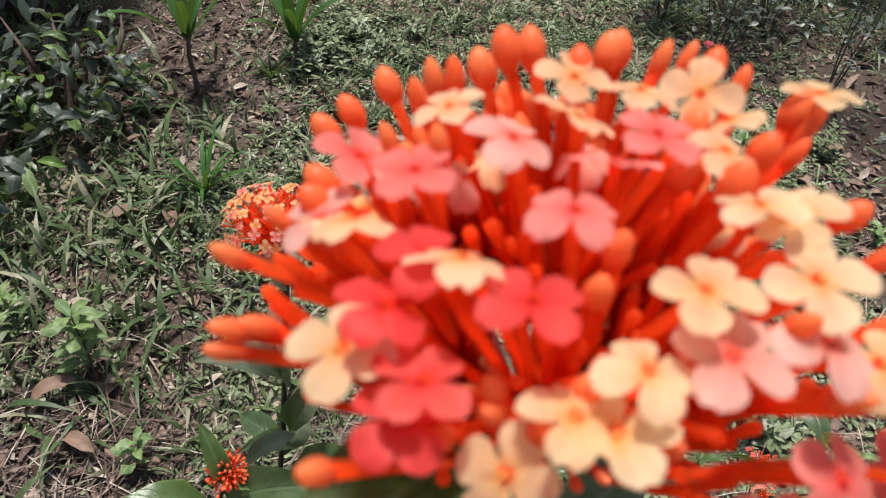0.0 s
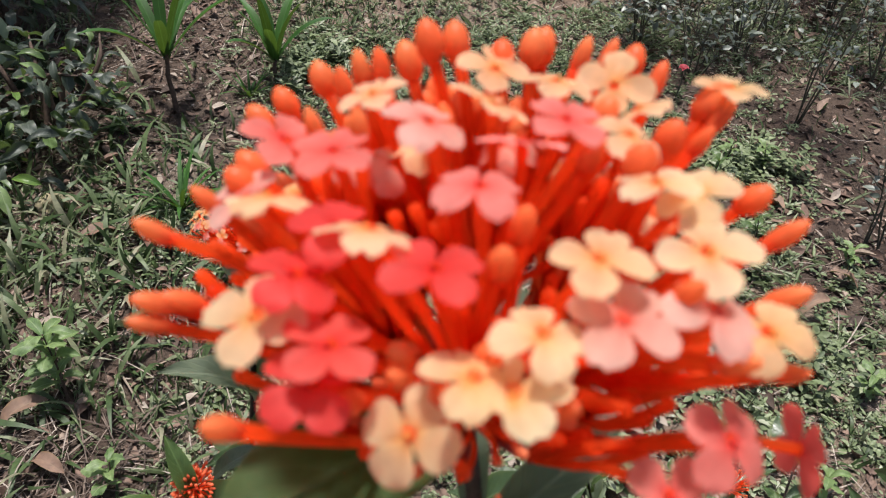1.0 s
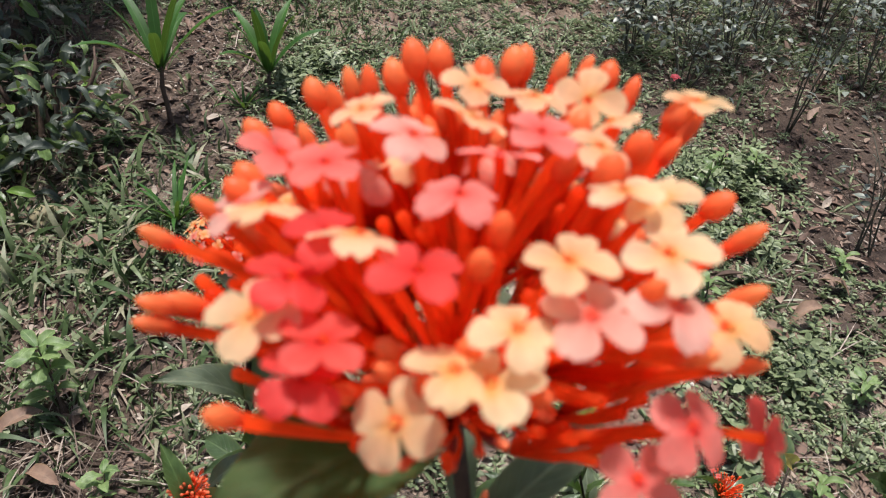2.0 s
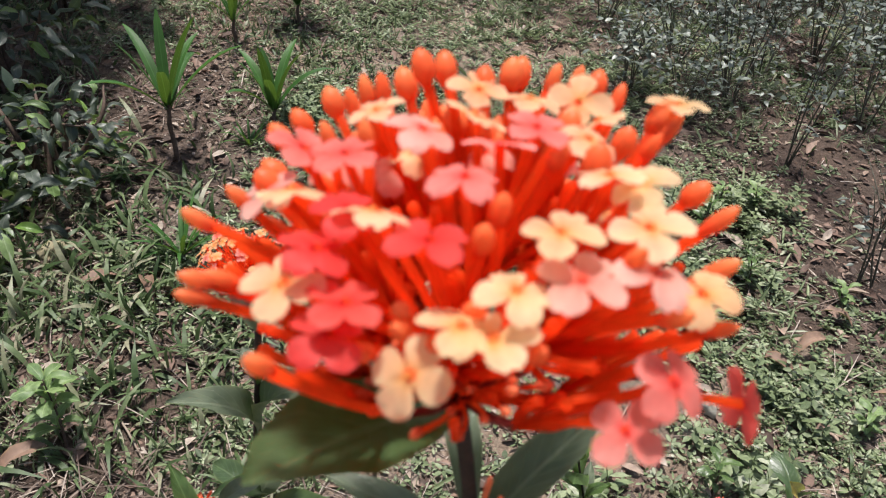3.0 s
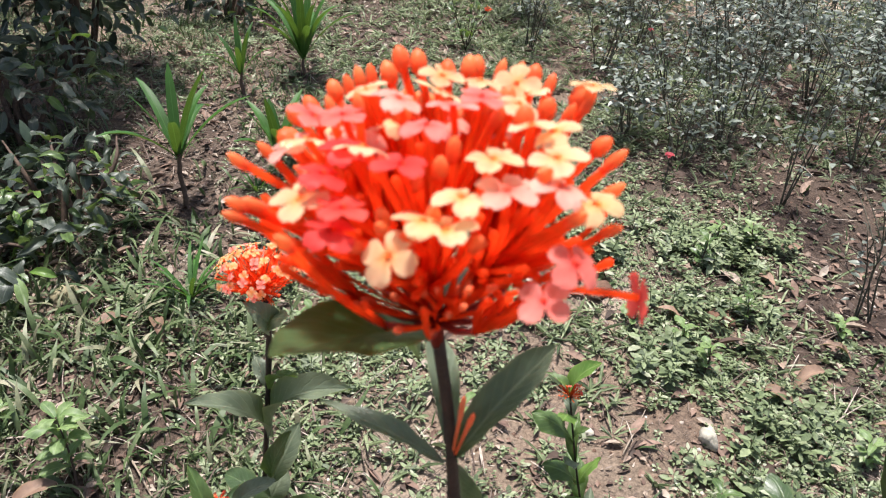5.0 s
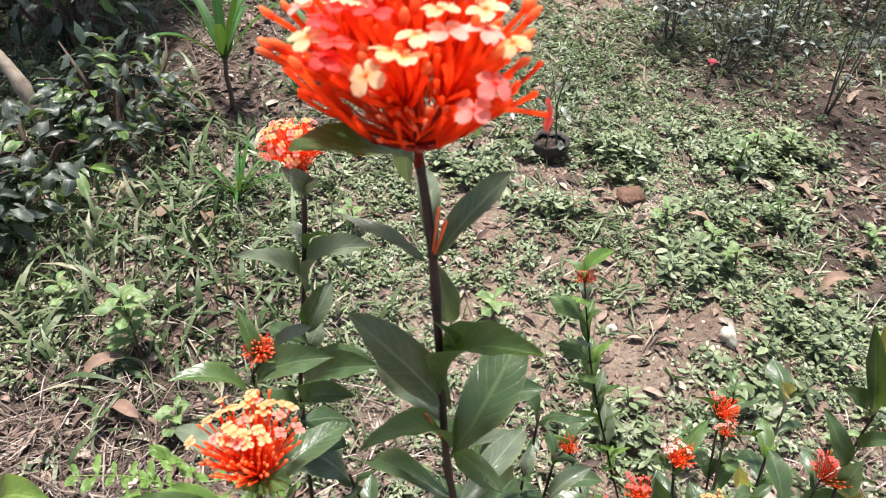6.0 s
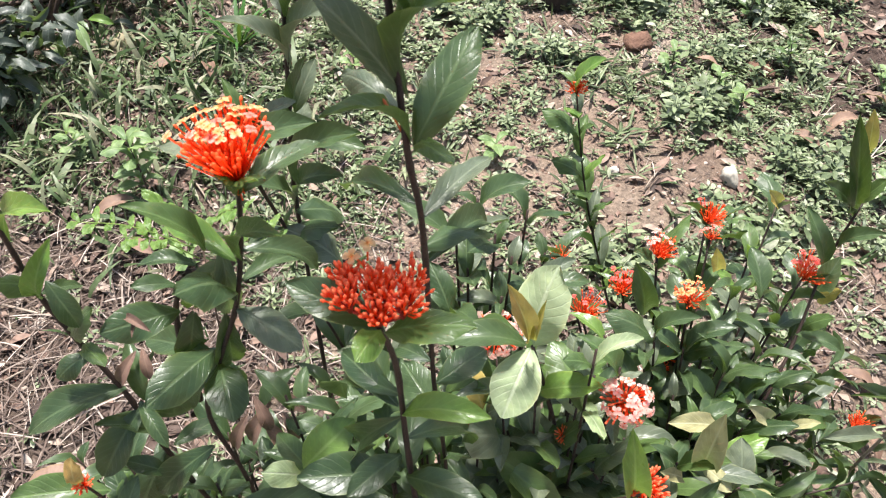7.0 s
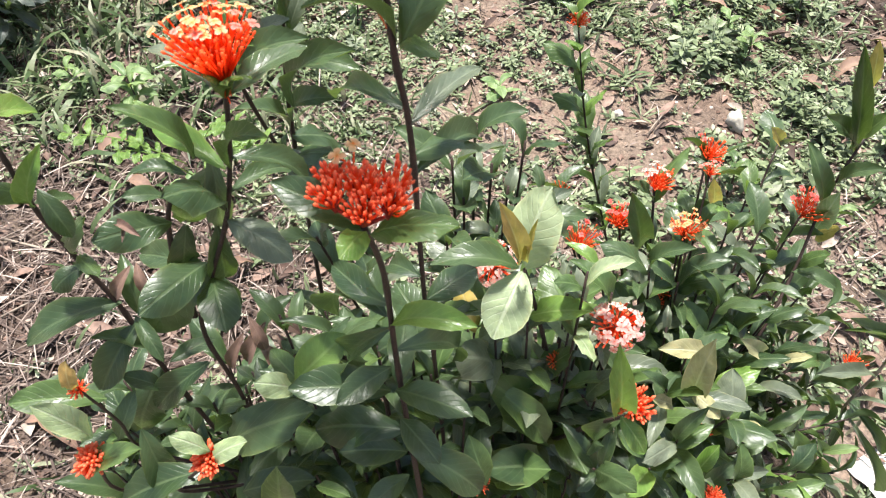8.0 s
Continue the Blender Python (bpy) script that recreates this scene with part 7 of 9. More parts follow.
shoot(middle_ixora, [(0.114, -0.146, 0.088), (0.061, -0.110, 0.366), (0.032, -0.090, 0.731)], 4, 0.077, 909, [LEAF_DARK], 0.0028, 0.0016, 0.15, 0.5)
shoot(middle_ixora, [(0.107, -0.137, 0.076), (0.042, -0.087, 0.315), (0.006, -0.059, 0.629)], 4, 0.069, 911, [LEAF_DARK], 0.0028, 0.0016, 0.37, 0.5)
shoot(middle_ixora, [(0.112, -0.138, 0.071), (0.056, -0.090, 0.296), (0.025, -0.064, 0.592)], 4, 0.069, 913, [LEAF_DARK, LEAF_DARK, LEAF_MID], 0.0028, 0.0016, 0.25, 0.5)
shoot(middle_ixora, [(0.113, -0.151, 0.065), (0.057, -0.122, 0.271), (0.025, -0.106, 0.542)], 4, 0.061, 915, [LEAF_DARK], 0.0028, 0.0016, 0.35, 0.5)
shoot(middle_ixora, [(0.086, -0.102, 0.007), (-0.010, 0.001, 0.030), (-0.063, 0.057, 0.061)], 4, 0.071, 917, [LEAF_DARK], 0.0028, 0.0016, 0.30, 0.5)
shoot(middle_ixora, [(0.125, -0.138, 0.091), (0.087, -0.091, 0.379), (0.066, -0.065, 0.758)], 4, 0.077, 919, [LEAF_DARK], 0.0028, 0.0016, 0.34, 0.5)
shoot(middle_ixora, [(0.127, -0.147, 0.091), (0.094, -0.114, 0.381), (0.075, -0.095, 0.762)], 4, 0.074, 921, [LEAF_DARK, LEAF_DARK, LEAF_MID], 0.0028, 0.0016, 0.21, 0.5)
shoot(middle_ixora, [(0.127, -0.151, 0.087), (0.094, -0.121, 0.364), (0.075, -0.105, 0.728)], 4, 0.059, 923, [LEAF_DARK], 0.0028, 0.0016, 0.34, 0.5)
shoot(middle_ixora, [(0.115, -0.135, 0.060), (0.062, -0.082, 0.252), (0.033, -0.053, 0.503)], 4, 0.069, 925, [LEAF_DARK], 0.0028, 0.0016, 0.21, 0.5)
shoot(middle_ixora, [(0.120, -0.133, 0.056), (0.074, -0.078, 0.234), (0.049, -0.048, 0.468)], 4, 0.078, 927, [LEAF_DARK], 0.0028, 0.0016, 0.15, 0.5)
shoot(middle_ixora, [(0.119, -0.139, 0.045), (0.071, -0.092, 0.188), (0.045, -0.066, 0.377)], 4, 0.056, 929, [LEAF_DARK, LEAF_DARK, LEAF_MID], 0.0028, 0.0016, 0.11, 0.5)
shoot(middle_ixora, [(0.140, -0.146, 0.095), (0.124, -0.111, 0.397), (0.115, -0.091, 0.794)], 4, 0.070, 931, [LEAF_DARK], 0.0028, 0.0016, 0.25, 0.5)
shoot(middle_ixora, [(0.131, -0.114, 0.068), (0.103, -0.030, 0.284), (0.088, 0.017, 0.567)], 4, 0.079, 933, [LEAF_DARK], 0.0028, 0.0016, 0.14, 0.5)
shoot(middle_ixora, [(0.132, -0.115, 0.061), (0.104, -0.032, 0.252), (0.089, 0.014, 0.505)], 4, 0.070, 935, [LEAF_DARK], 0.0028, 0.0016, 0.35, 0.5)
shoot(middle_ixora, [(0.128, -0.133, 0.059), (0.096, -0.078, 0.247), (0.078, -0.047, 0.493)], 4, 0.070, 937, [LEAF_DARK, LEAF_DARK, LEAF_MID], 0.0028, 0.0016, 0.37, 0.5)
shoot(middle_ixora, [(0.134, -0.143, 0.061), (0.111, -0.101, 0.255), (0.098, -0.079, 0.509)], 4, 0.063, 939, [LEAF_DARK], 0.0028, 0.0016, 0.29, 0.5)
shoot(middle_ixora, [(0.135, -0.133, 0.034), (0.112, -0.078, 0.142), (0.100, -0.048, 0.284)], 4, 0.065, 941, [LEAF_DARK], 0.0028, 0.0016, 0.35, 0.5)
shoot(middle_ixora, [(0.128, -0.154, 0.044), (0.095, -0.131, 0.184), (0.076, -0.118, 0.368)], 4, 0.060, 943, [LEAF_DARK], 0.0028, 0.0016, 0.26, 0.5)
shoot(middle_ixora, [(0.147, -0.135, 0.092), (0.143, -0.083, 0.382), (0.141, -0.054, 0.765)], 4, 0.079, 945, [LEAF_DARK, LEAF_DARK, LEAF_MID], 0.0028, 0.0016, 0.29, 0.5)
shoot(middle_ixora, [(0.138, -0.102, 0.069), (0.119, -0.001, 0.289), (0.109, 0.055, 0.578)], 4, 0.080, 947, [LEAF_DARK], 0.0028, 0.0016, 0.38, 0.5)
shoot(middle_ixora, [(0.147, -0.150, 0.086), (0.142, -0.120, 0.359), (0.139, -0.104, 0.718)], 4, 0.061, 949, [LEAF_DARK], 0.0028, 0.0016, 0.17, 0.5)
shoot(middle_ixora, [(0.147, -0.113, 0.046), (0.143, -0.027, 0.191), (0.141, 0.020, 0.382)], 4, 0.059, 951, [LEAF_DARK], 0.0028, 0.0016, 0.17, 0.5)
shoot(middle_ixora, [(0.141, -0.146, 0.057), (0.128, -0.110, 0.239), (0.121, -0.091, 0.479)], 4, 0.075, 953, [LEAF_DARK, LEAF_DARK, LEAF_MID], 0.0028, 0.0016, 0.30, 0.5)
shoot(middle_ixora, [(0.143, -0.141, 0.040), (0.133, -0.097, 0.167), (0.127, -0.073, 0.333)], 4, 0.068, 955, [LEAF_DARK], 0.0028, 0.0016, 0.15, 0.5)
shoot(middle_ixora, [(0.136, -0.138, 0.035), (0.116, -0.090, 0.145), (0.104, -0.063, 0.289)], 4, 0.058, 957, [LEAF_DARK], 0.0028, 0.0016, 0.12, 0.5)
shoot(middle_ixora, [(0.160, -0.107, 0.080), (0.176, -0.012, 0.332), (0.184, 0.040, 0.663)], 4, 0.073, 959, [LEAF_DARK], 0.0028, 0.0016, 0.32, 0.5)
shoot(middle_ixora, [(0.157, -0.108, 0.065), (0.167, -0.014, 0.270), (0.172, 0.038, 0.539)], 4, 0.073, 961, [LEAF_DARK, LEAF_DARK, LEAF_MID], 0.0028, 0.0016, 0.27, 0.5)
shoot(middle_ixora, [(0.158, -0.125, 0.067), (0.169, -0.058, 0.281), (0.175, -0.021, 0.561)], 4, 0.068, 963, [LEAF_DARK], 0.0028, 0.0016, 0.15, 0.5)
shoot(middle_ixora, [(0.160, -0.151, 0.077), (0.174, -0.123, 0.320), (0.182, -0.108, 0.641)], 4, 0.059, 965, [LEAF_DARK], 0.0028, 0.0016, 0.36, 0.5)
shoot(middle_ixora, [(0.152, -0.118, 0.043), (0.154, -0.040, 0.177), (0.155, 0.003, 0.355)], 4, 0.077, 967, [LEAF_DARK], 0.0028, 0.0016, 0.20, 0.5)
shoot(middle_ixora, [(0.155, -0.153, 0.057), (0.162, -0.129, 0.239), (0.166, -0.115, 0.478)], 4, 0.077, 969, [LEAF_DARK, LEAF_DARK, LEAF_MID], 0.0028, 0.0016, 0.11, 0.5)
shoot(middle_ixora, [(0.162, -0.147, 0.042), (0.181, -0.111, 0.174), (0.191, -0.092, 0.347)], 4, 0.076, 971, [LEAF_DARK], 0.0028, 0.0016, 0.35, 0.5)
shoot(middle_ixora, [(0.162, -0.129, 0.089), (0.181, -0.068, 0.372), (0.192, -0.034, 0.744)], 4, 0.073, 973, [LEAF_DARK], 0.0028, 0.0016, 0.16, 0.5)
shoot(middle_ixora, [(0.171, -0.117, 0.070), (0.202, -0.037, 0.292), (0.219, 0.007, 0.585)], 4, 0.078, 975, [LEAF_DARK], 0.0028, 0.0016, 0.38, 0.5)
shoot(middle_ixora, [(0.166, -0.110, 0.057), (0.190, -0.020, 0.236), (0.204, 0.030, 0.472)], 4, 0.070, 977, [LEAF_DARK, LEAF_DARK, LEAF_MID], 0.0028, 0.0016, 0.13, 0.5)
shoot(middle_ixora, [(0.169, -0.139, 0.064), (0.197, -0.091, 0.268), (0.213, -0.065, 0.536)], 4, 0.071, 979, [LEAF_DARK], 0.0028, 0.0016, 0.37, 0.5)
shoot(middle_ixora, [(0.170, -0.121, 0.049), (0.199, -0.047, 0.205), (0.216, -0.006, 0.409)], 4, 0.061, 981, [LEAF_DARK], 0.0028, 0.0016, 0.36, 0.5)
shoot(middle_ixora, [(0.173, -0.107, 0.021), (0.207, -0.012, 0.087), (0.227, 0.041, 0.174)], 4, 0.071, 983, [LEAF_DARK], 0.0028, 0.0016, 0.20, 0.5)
# lighter leaf colours here stand in for sheen on the pale shrub
shoot(pale_ixora, [(0.295, 0.020, 0.082), (0.243, 0.049, 0.343), (0.214, 0.066, 0.686)], 4, 0.070, 925, [LEAF_DULL, LEAF_DULL, LEAF_MID], 0.0028, 0.0016, 0.26, 0.5)
shoot(pale_ixora, [(0.295, -0.014, 0.093), (0.243, -0.034, 0.389), (0.214, -0.045, 0.778)], 4, 0.073, 927, [LEAF_DULL, LEAF_MID, LEAF_MID], 0.0028, 0.0016, 0.25, 0.5)
shoot(pale_ixora, [(0.292, -0.005, 0.079), (0.234, -0.011, 0.328), (0.202, -0.015, 0.655)], 4, 0.060, 929, [LEAF_DULL, LEAF_MID, LEAF_YOUNG], 0.0028, 0.0016, 0.12, 0.5)
shoot(pale_ixora, [(0.297, 0.020, 0.051), (0.247, 0.049, 0.214), (0.220, 0.065, 0.428)], 4, 0.058, 931, [LEAF_DULL, LEAF_DULL, LEAF_MID], 0.0028, 0.0016, 0.39, 0.5)
shoot(pale_ixora, [(0.296, -0.018, 0.069), (0.245, -0.045, 0.289), (0.216, -0.060, 0.577)], 4, 0.076, 933, [LEAF_DULL, LEAF_MID, LEAF_MID], 0.0028, 0.0016, 0.29, 0.5)
shoot(pale_ixora, [(0.296, 0.022, 0.036), (0.245, 0.054, 0.149), (0.216, 0.072, 0.298)], 4, 0.056, 935, [LEAF_DULL, LEAF_MID, LEAF_YOUNG], 0.0028, 0.0016, 0.24, 0.5)
shoot(pale_ixora, [(0.290, 0.030, 0.010), (0.229, 0.075, 0.042), (0.195, 0.100, 0.085)], 4, 0.074, 937, [LEAF_DULL, LEAF_DULL, LEAF_MID], 0.0028, 0.0016, 0.34, 0.5)
shoot(pale_ixora, [(0.297, 0.035, 0.077), (0.248, 0.087, 0.321), (0.221, 0.115, 0.642)], 4, 0.074, 939, [LEAF_DULL, LEAF_MID, LEAF_MID], 0.0028, 0.0016, 0.36, 0.5)
shoot(pale_ixora, [(0.301, 0.025, 0.071), (0.258, 0.061, 0.296), (0.234, 0.082, 0.592)], 4, 0.073, 941, [LEAF_DULL, LEAF_MID, LEAF_YOUNG], 0.0028, 0.0016, 0.23, 0.5)
shoot(pale_ixora, [(0.300, 0.030, 0.065), (0.256, 0.075, 0.269), (0.231, 0.100, 0.538)], 4, 0.078, 943, [LEAF_DULL, LEAF_DULL, LEAF_MID], 0.0028, 0.0016, 0.18, 0.5)
shoot(pale_ixora, [(0.309, 0.016, 0.059), (0.277, 0.040, 0.246), (0.259, 0.053, 0.492)], 4, 0.076, 945, [LEAF_DULL, LEAF_MID, LEAF_MID], 0.0028, 0.0016, 0.20, 0.5)
shoot(pale_ixora, [(0.308, 0.010, 0.054), (0.274, 0.024, 0.224), (0.255, 0.032, 0.448)], 4, 0.056, 947, [LEAF_DULL, LEAF_MID, LEAF_YOUNG], 0.0028, 0.0016, 0.18, 0.5)
shoot(pale_ixora, [(0.303, -0.011, 0.049), (0.263, -0.027, 0.206), (0.241, -0.036, 0.411)], 4, 0.074, 949, [LEAF_DULL, LEAF_DULL, LEAF_MID], 0.0028, 0.0016, 0.13, 0.5)
shoot(pale_ixora, [(0.313, -0.013, 0.048), (0.288, -0.033, 0.198), (0.273, -0.043, 0.396)], 4, 0.060, 951, [LEAF_DULL, LEAF_MID, LEAF_MID], 0.0028, 0.0016, 0.38, 0.5)
shoot(pale_ixora, [(0.307, 0.007, 0.091), (0.273, 0.017, 0.379), (0.254, 0.022, 0.758)], 4, 0.080, 953, [LEAF_DULL, LEAF_MID, LEAF_YOUNG], 0.0028, 0.0016, 0.15, 0.5)
shoot(pale_ixora, [(0.308, -0.012, 0.089), (0.276, -0.030, 0.372), (0.258, -0.039, 0.744)], 4, 0.079, 955, [LEAF_DULL, LEAF_DULL, LEAF_MID], 0.0028, 0.0016, 0.19, 0.5)
shoot(pale_ixora, [(0.320, 0.031, 0.058), (0.305, 0.077, 0.243), (0.296, 0.103, 0.487)], 4, 0.057, 957, [LEAF_DULL, LEAF_MID, LEAF_MID], 0.0028, 0.0016, 0.35, 0.5)
shoot(pale_ixora, [(0.310, -0.017, 0.076), (0.279, -0.041, 0.318), (0.263, -0.055, 0.636)], 4, 0.074, 959, [LEAF_DULL, LEAF_MID, LEAF_YOUNG], 0.0028, 0.0016, 0.15, 0.5)
shoot(pale_ixora, [(0.313, -0.000, 0.063), (0.288, -0.001, 0.261), (0.274, -0.002, 0.522)], 4, 0.063, 961, [LEAF_DULL, LEAF_DULL, LEAF_MID], 0.0028, 0.0016, 0.39, 0.5)
shoot(pale_ixora, [(0.328, 0.035, 0.022), (0.326, 0.089, 0.093), (0.324, 0.118, 0.186)], 4, 0.059, 963, [LEAF_DULL, LEAF_MID, LEAF_MID], 0.0028, 0.0016, 0.16, 0.5)
shoot(pale_ixora, [(0.336, 0.019, 0.012), (0.344, 0.047, 0.050), (0.349, 0.063, 0.099)], 4, 0.079, 965, [LEAF_DULL, LEAF_MID, LEAF_YOUNG], 0.0028, 0.0016, 0.12, 0.5)
shoot(pale_ixora, [(0.322, -0.007, 0.099), (0.311, -0.018, 0.414), (0.304, -0.024, 0.827)], 4, 0.058, 967, [LEAF_DULL, LEAF_DULL, LEAF_MID], 0.0028, 0.0016, 0.24, 0.5)
shoot(pale_ixora, [(0.324, 0.002, 0.085), (0.315, 0.004, 0.353), (0.309, 0.005, 0.706)], 4, 0.074, 969, [LEAF_DULL, LEAF_MID, LEAF_MID], 0.0028, 0.0016, 0.35, 0.5)
shoot(pale_ixora, [(0.325, -0.010, 0.086), (0.317, -0.024, 0.360), (0.313, -0.032, 0.721)], 4, 0.060, 971, [LEAF_DULL, LEAF_MID, LEAF_YOUNG], 0.0028, 0.0016, 0.17, 0.5)
shoot(pale_ixora, [(0.331, 0.016, 0.062), (0.333, 0.039, 0.257), (0.335, 0.052, 0.514)], 4, 0.064, 973, [LEAF_DULL, LEAF_DULL, LEAF_MID], 0.0028, 0.0016, 0.21, 0.5)
shoot(pale_ixora, [(0.332, -0.008, 0.059), (0.336, -0.019, 0.246), (0.338, -0.026, 0.492)], 4, 0.064, 975, [LEAF_DULL, LEAF_MID, LEAF_MID], 0.0028, 0.0016, 0.39, 0.5)
shoot(pale_ixora, [(0.326, -0.008, 0.057), (0.321, -0.019, 0.238), (0.318, -0.026, 0.477)], 4, 0.076, 977, [LEAF_DULL, LEAF_MID, LEAF_YOUNG], 0.0028, 0.0016, 0.32, 0.5)
shoot(pale_ixora, [(0.338, -0.016, 0.047), (0.351, -0.039, 0.194), (0.358, -0.053, 0.389)], 4, 0.063, 979, [LEAF_DULL, LEAF_DULL, LEAF_MID], 0.0028, 0.0016, 0.32, 0.5)
shoot(pale_ixora, [(0.339, 0.002, 0.022), (0.351, 0.006, 0.093), (0.358, 0.008, 0.185)], 4, 0.067, 981, [LEAF_DULL, LEAF_MID, LEAF_MID], 0.0028, 0.0016, 0.21, 0.5)
shoot(pale_ixora, [(0.326, -0.016, 0.103), (0.319, -0.041, 0.431), (0.316, -0.055, 0.862)], 4, 0.075, 983, [LEAF_DULL, LEAF_MID, LEAF_YOUNG], 0.0028, 0.0016, 0.32, 0.5)
shoot(pale_ixora, [(0.331, -0.002, 0.090), (0.333, -0.005, 0.374), (0.334, -0.007, 0.748)], 4, 0.069, 985, [LEAF_DULL, LEAF_DULL, LEAF_MID], 0.0028, 0.0016, 0.37, 0.5)
shoot(pale_ixora, [(0.340, 0.010, 0.068), (0.356, 0.026, 0.283), (0.364, 0.035, 0.565)], 4, 0.060, 987, [LEAF_DULL, LEAF_MID, LEAF_MID], 0.0028, 0.0016, 0.28, 0.5)
shoot(pale_ixora, [(0.347, 0.021, 0.055), (0.373, 0.053, 0.228), (0.388, 0.070, 0.457)], 4, 0.056, 989, [LEAF_DULL, LEAF_MID, LEAF_YOUNG], 0.0028, 0.0016, 0.23, 0.5)
shoot(pale_ixora, [(0.340, -0.016, 0.072), (0.356, -0.039, 0.301), (0.364, -0.052, 0.602)], 4, 0.060, 991, [LEAF_DULL, LEAF_DULL, LEAF_MID], 0.0028, 0.0016, 0.19, 0.5)
shoot(pale_ixora, [(0.350, 0.016, 0.037), (0.381, 0.041, 0.156), (0.398, 0.054, 0.312)], 4, 0.059, 993, [LEAF_DULL, LEAF_MID, LEAF_MID], 0.0028, 0.0016, 0.20, 0.5)
shoot(pale_ixora, [(0.361, 0.000, 0.023), (0.408, 0.000, 0.097), (0.435, 0.000, 0.194)], 4, 0.068, 995, [LEAF_DULL, LEAF_MID, LEAF_YOUNG], 0.0028, 0.0016, 0.26, 0.5)
shoot(pale_ixora, [(0.338, -0.007, 0.095), (0.351, -0.018, 0.395), (0.358, -0.025, 0.790)], 4, 0.067, 997, [LEAF_DULL, LEAF_DULL, LEAF_MID], 0.0028, 0.0016, 0.14, 0.5)
shoot(pale_ixora, [(0.361, 0.035, 0.067), (0.407, 0.088, 0.281), (0.433, 0.118, 0.561)], 4, 0.059, 999, [LEAF_DULL, LEAF_MID, LEAF_MID], 0.0028, 0.0016, 0.31, 0.5)
shoot(pale_ixora, [(0.356, 0.026, 0.067), (0.395, 0.066, 0.281), (0.416, 0.088, 0.561)], 4, 0.077, 1001, [LEAF_DULL, LEAF_MID, LEAF_YOUNG], 0.0028, 0.0016, 0.12, 0.5)
shoot(pale_ixora, [(0.363, 0.015, 0.057), (0.413, 0.037, 0.239), (0.441, 0.049, 0.478)], 4, 0.069, 1003, [LEAF_DULL, LEAF_DULL, LEAF_MID], 0.0028, 0.0016, 0.18, 0.5)
shoot(pale_ixora, [(0.359, 0.029, 0.040), (0.403, 0.072, 0.166), (0.428, 0.096, 0.332)], 4, 0.060, 1005, [LEAF_DULL, LEAF_MID, LEAF_MID], 0.0028, 0.0016, 0.24, 0.5)
shoot(pale_ixora, [(0.371, 0.034, 0.020), (0.432, 0.085, 0.085), (0.466, 0.113, 0.169)], 4, 0.077, 1007, [LEAF_DULL, LEAF_MID, LEAF_YOUNG], 0.0028, 0.0016, 0.19, 0.5)
shoot(pale_ixora, [(0.366, 0.011, 0.033), (0.419, 0.026, 0.136), (0.449, 0.035, 0.272)], 4, 0.076, 1009, [LEAF_DULL, LEAF_DULL, LEAF_MID], 0.0028, 0.0016, 0.35, 0.5)
shoot(pale_ixora, [(0.358, -0.014, 0.033), (0.400, -0.034, 0.137), (0.423, -0.046, 0.273)], 4, 0.066, 1011, [LEAF_DULL, LEAF_MID, LEAF_MID], 0.0028, 0.0016, 0.37, 0.5)
leaf(left_ixora, (-0.088, -0.060, 0.768), (-0.071, -0.080, 0.725), (0.46, -0.72, 0.52), DEAD_DRY, 3, 1.04)
leaf(left_ixora, (-0.069, -0.060, 0.757), (-0.098, -0.080, 0.698), (-0.23, -0.88, 0.41), DEAD_DRY, 3, 0.92)
leaf(left_ixora, (-0.063, -0.050, 0.720), (-0.043, -0.070, 0.686), (0.42, -0.65, 0.64), DEAD_DRY, 3, 1.07)
leaf(left_ixora, (-0.086, -0.060, 0.720), (-0.058, -0.080, 0.674), (0.51, -0.63, 0.59), DEAD_DRY, 3, 1.05)
leaf(left_ixora, (-0.097, -0.070, 0.746), (-0.117, -0.090, 0.699), (-0.12, -0.89, 0.43), DEAD_DRY, 3, 0.96)
leaf(left_ixora, (-0.179, -0.100, 0.905), (-0.199, -0.120, 0.871), (-0.02, -0.86, 0.52), DEAD_DRY, 3, 1.02)
leaf(left_ixora, (-0.171, -0.100, 0.910), (-0.164, -0.120, 0.883), (0.39, -0.69, 0.61), DEAD_DRY, 3, 1.09)
leaf(left_ixora, (-0.068, -0.040, 0.743), (-0.029, -0.060, 0.735), (0.02, -0.30, 0.95), DEAD_DRY, 3, 1.06)
leaf(left_ixora, (-0.125, -0.170, 1.039), (-0.094, -0.190, 1.047), (-0.31, -0.10, 0.95), DEAD_DRY, 3, 0.58)
leaf(left_ixora, (-0.114, -0.170, 1.043), (-0.113, -0.190, 1.039), (0.28, -0.16, 0.95), DEAD_DRY, 3, 0.55)
feather_weed = thing("feathery_weed", gpoint(-0.2, 0.0), "light green weed with feathery paired leaflets", "weed")
frond(feather_weed, (-0.120, -0.020, 0.980), (-0.218, -0.050, 1.043), 0)
frond(feather_weed, (-0.104, -0.020, 0.973), (-0.019, -0.050, 1.034), 1)
frond(feather_weed, (-0.110, -0.020, 0.996), (-0.132, -0.050, 1.069), 2)
frond(feather_weed, (-0.102, -0.020, 1.004), (-0.041, -0.050, 1.061), 3)
frond(feather_weed, (-0.118, -0.020, 0.964), (-0.175, -0.050, 1.023), 4)
frond(feather_weed, (-0.086, -0.020, 0.997), (-0.007, -0.050, 1.009), 5)
stem(feather_weed, [gpoint(-0.2, 0.0), (-0.111, -0.020, 0.980)], 0.002, 0.001, BARK)
large_head(tall_ixora, (0.106, -0.140, 1.430))

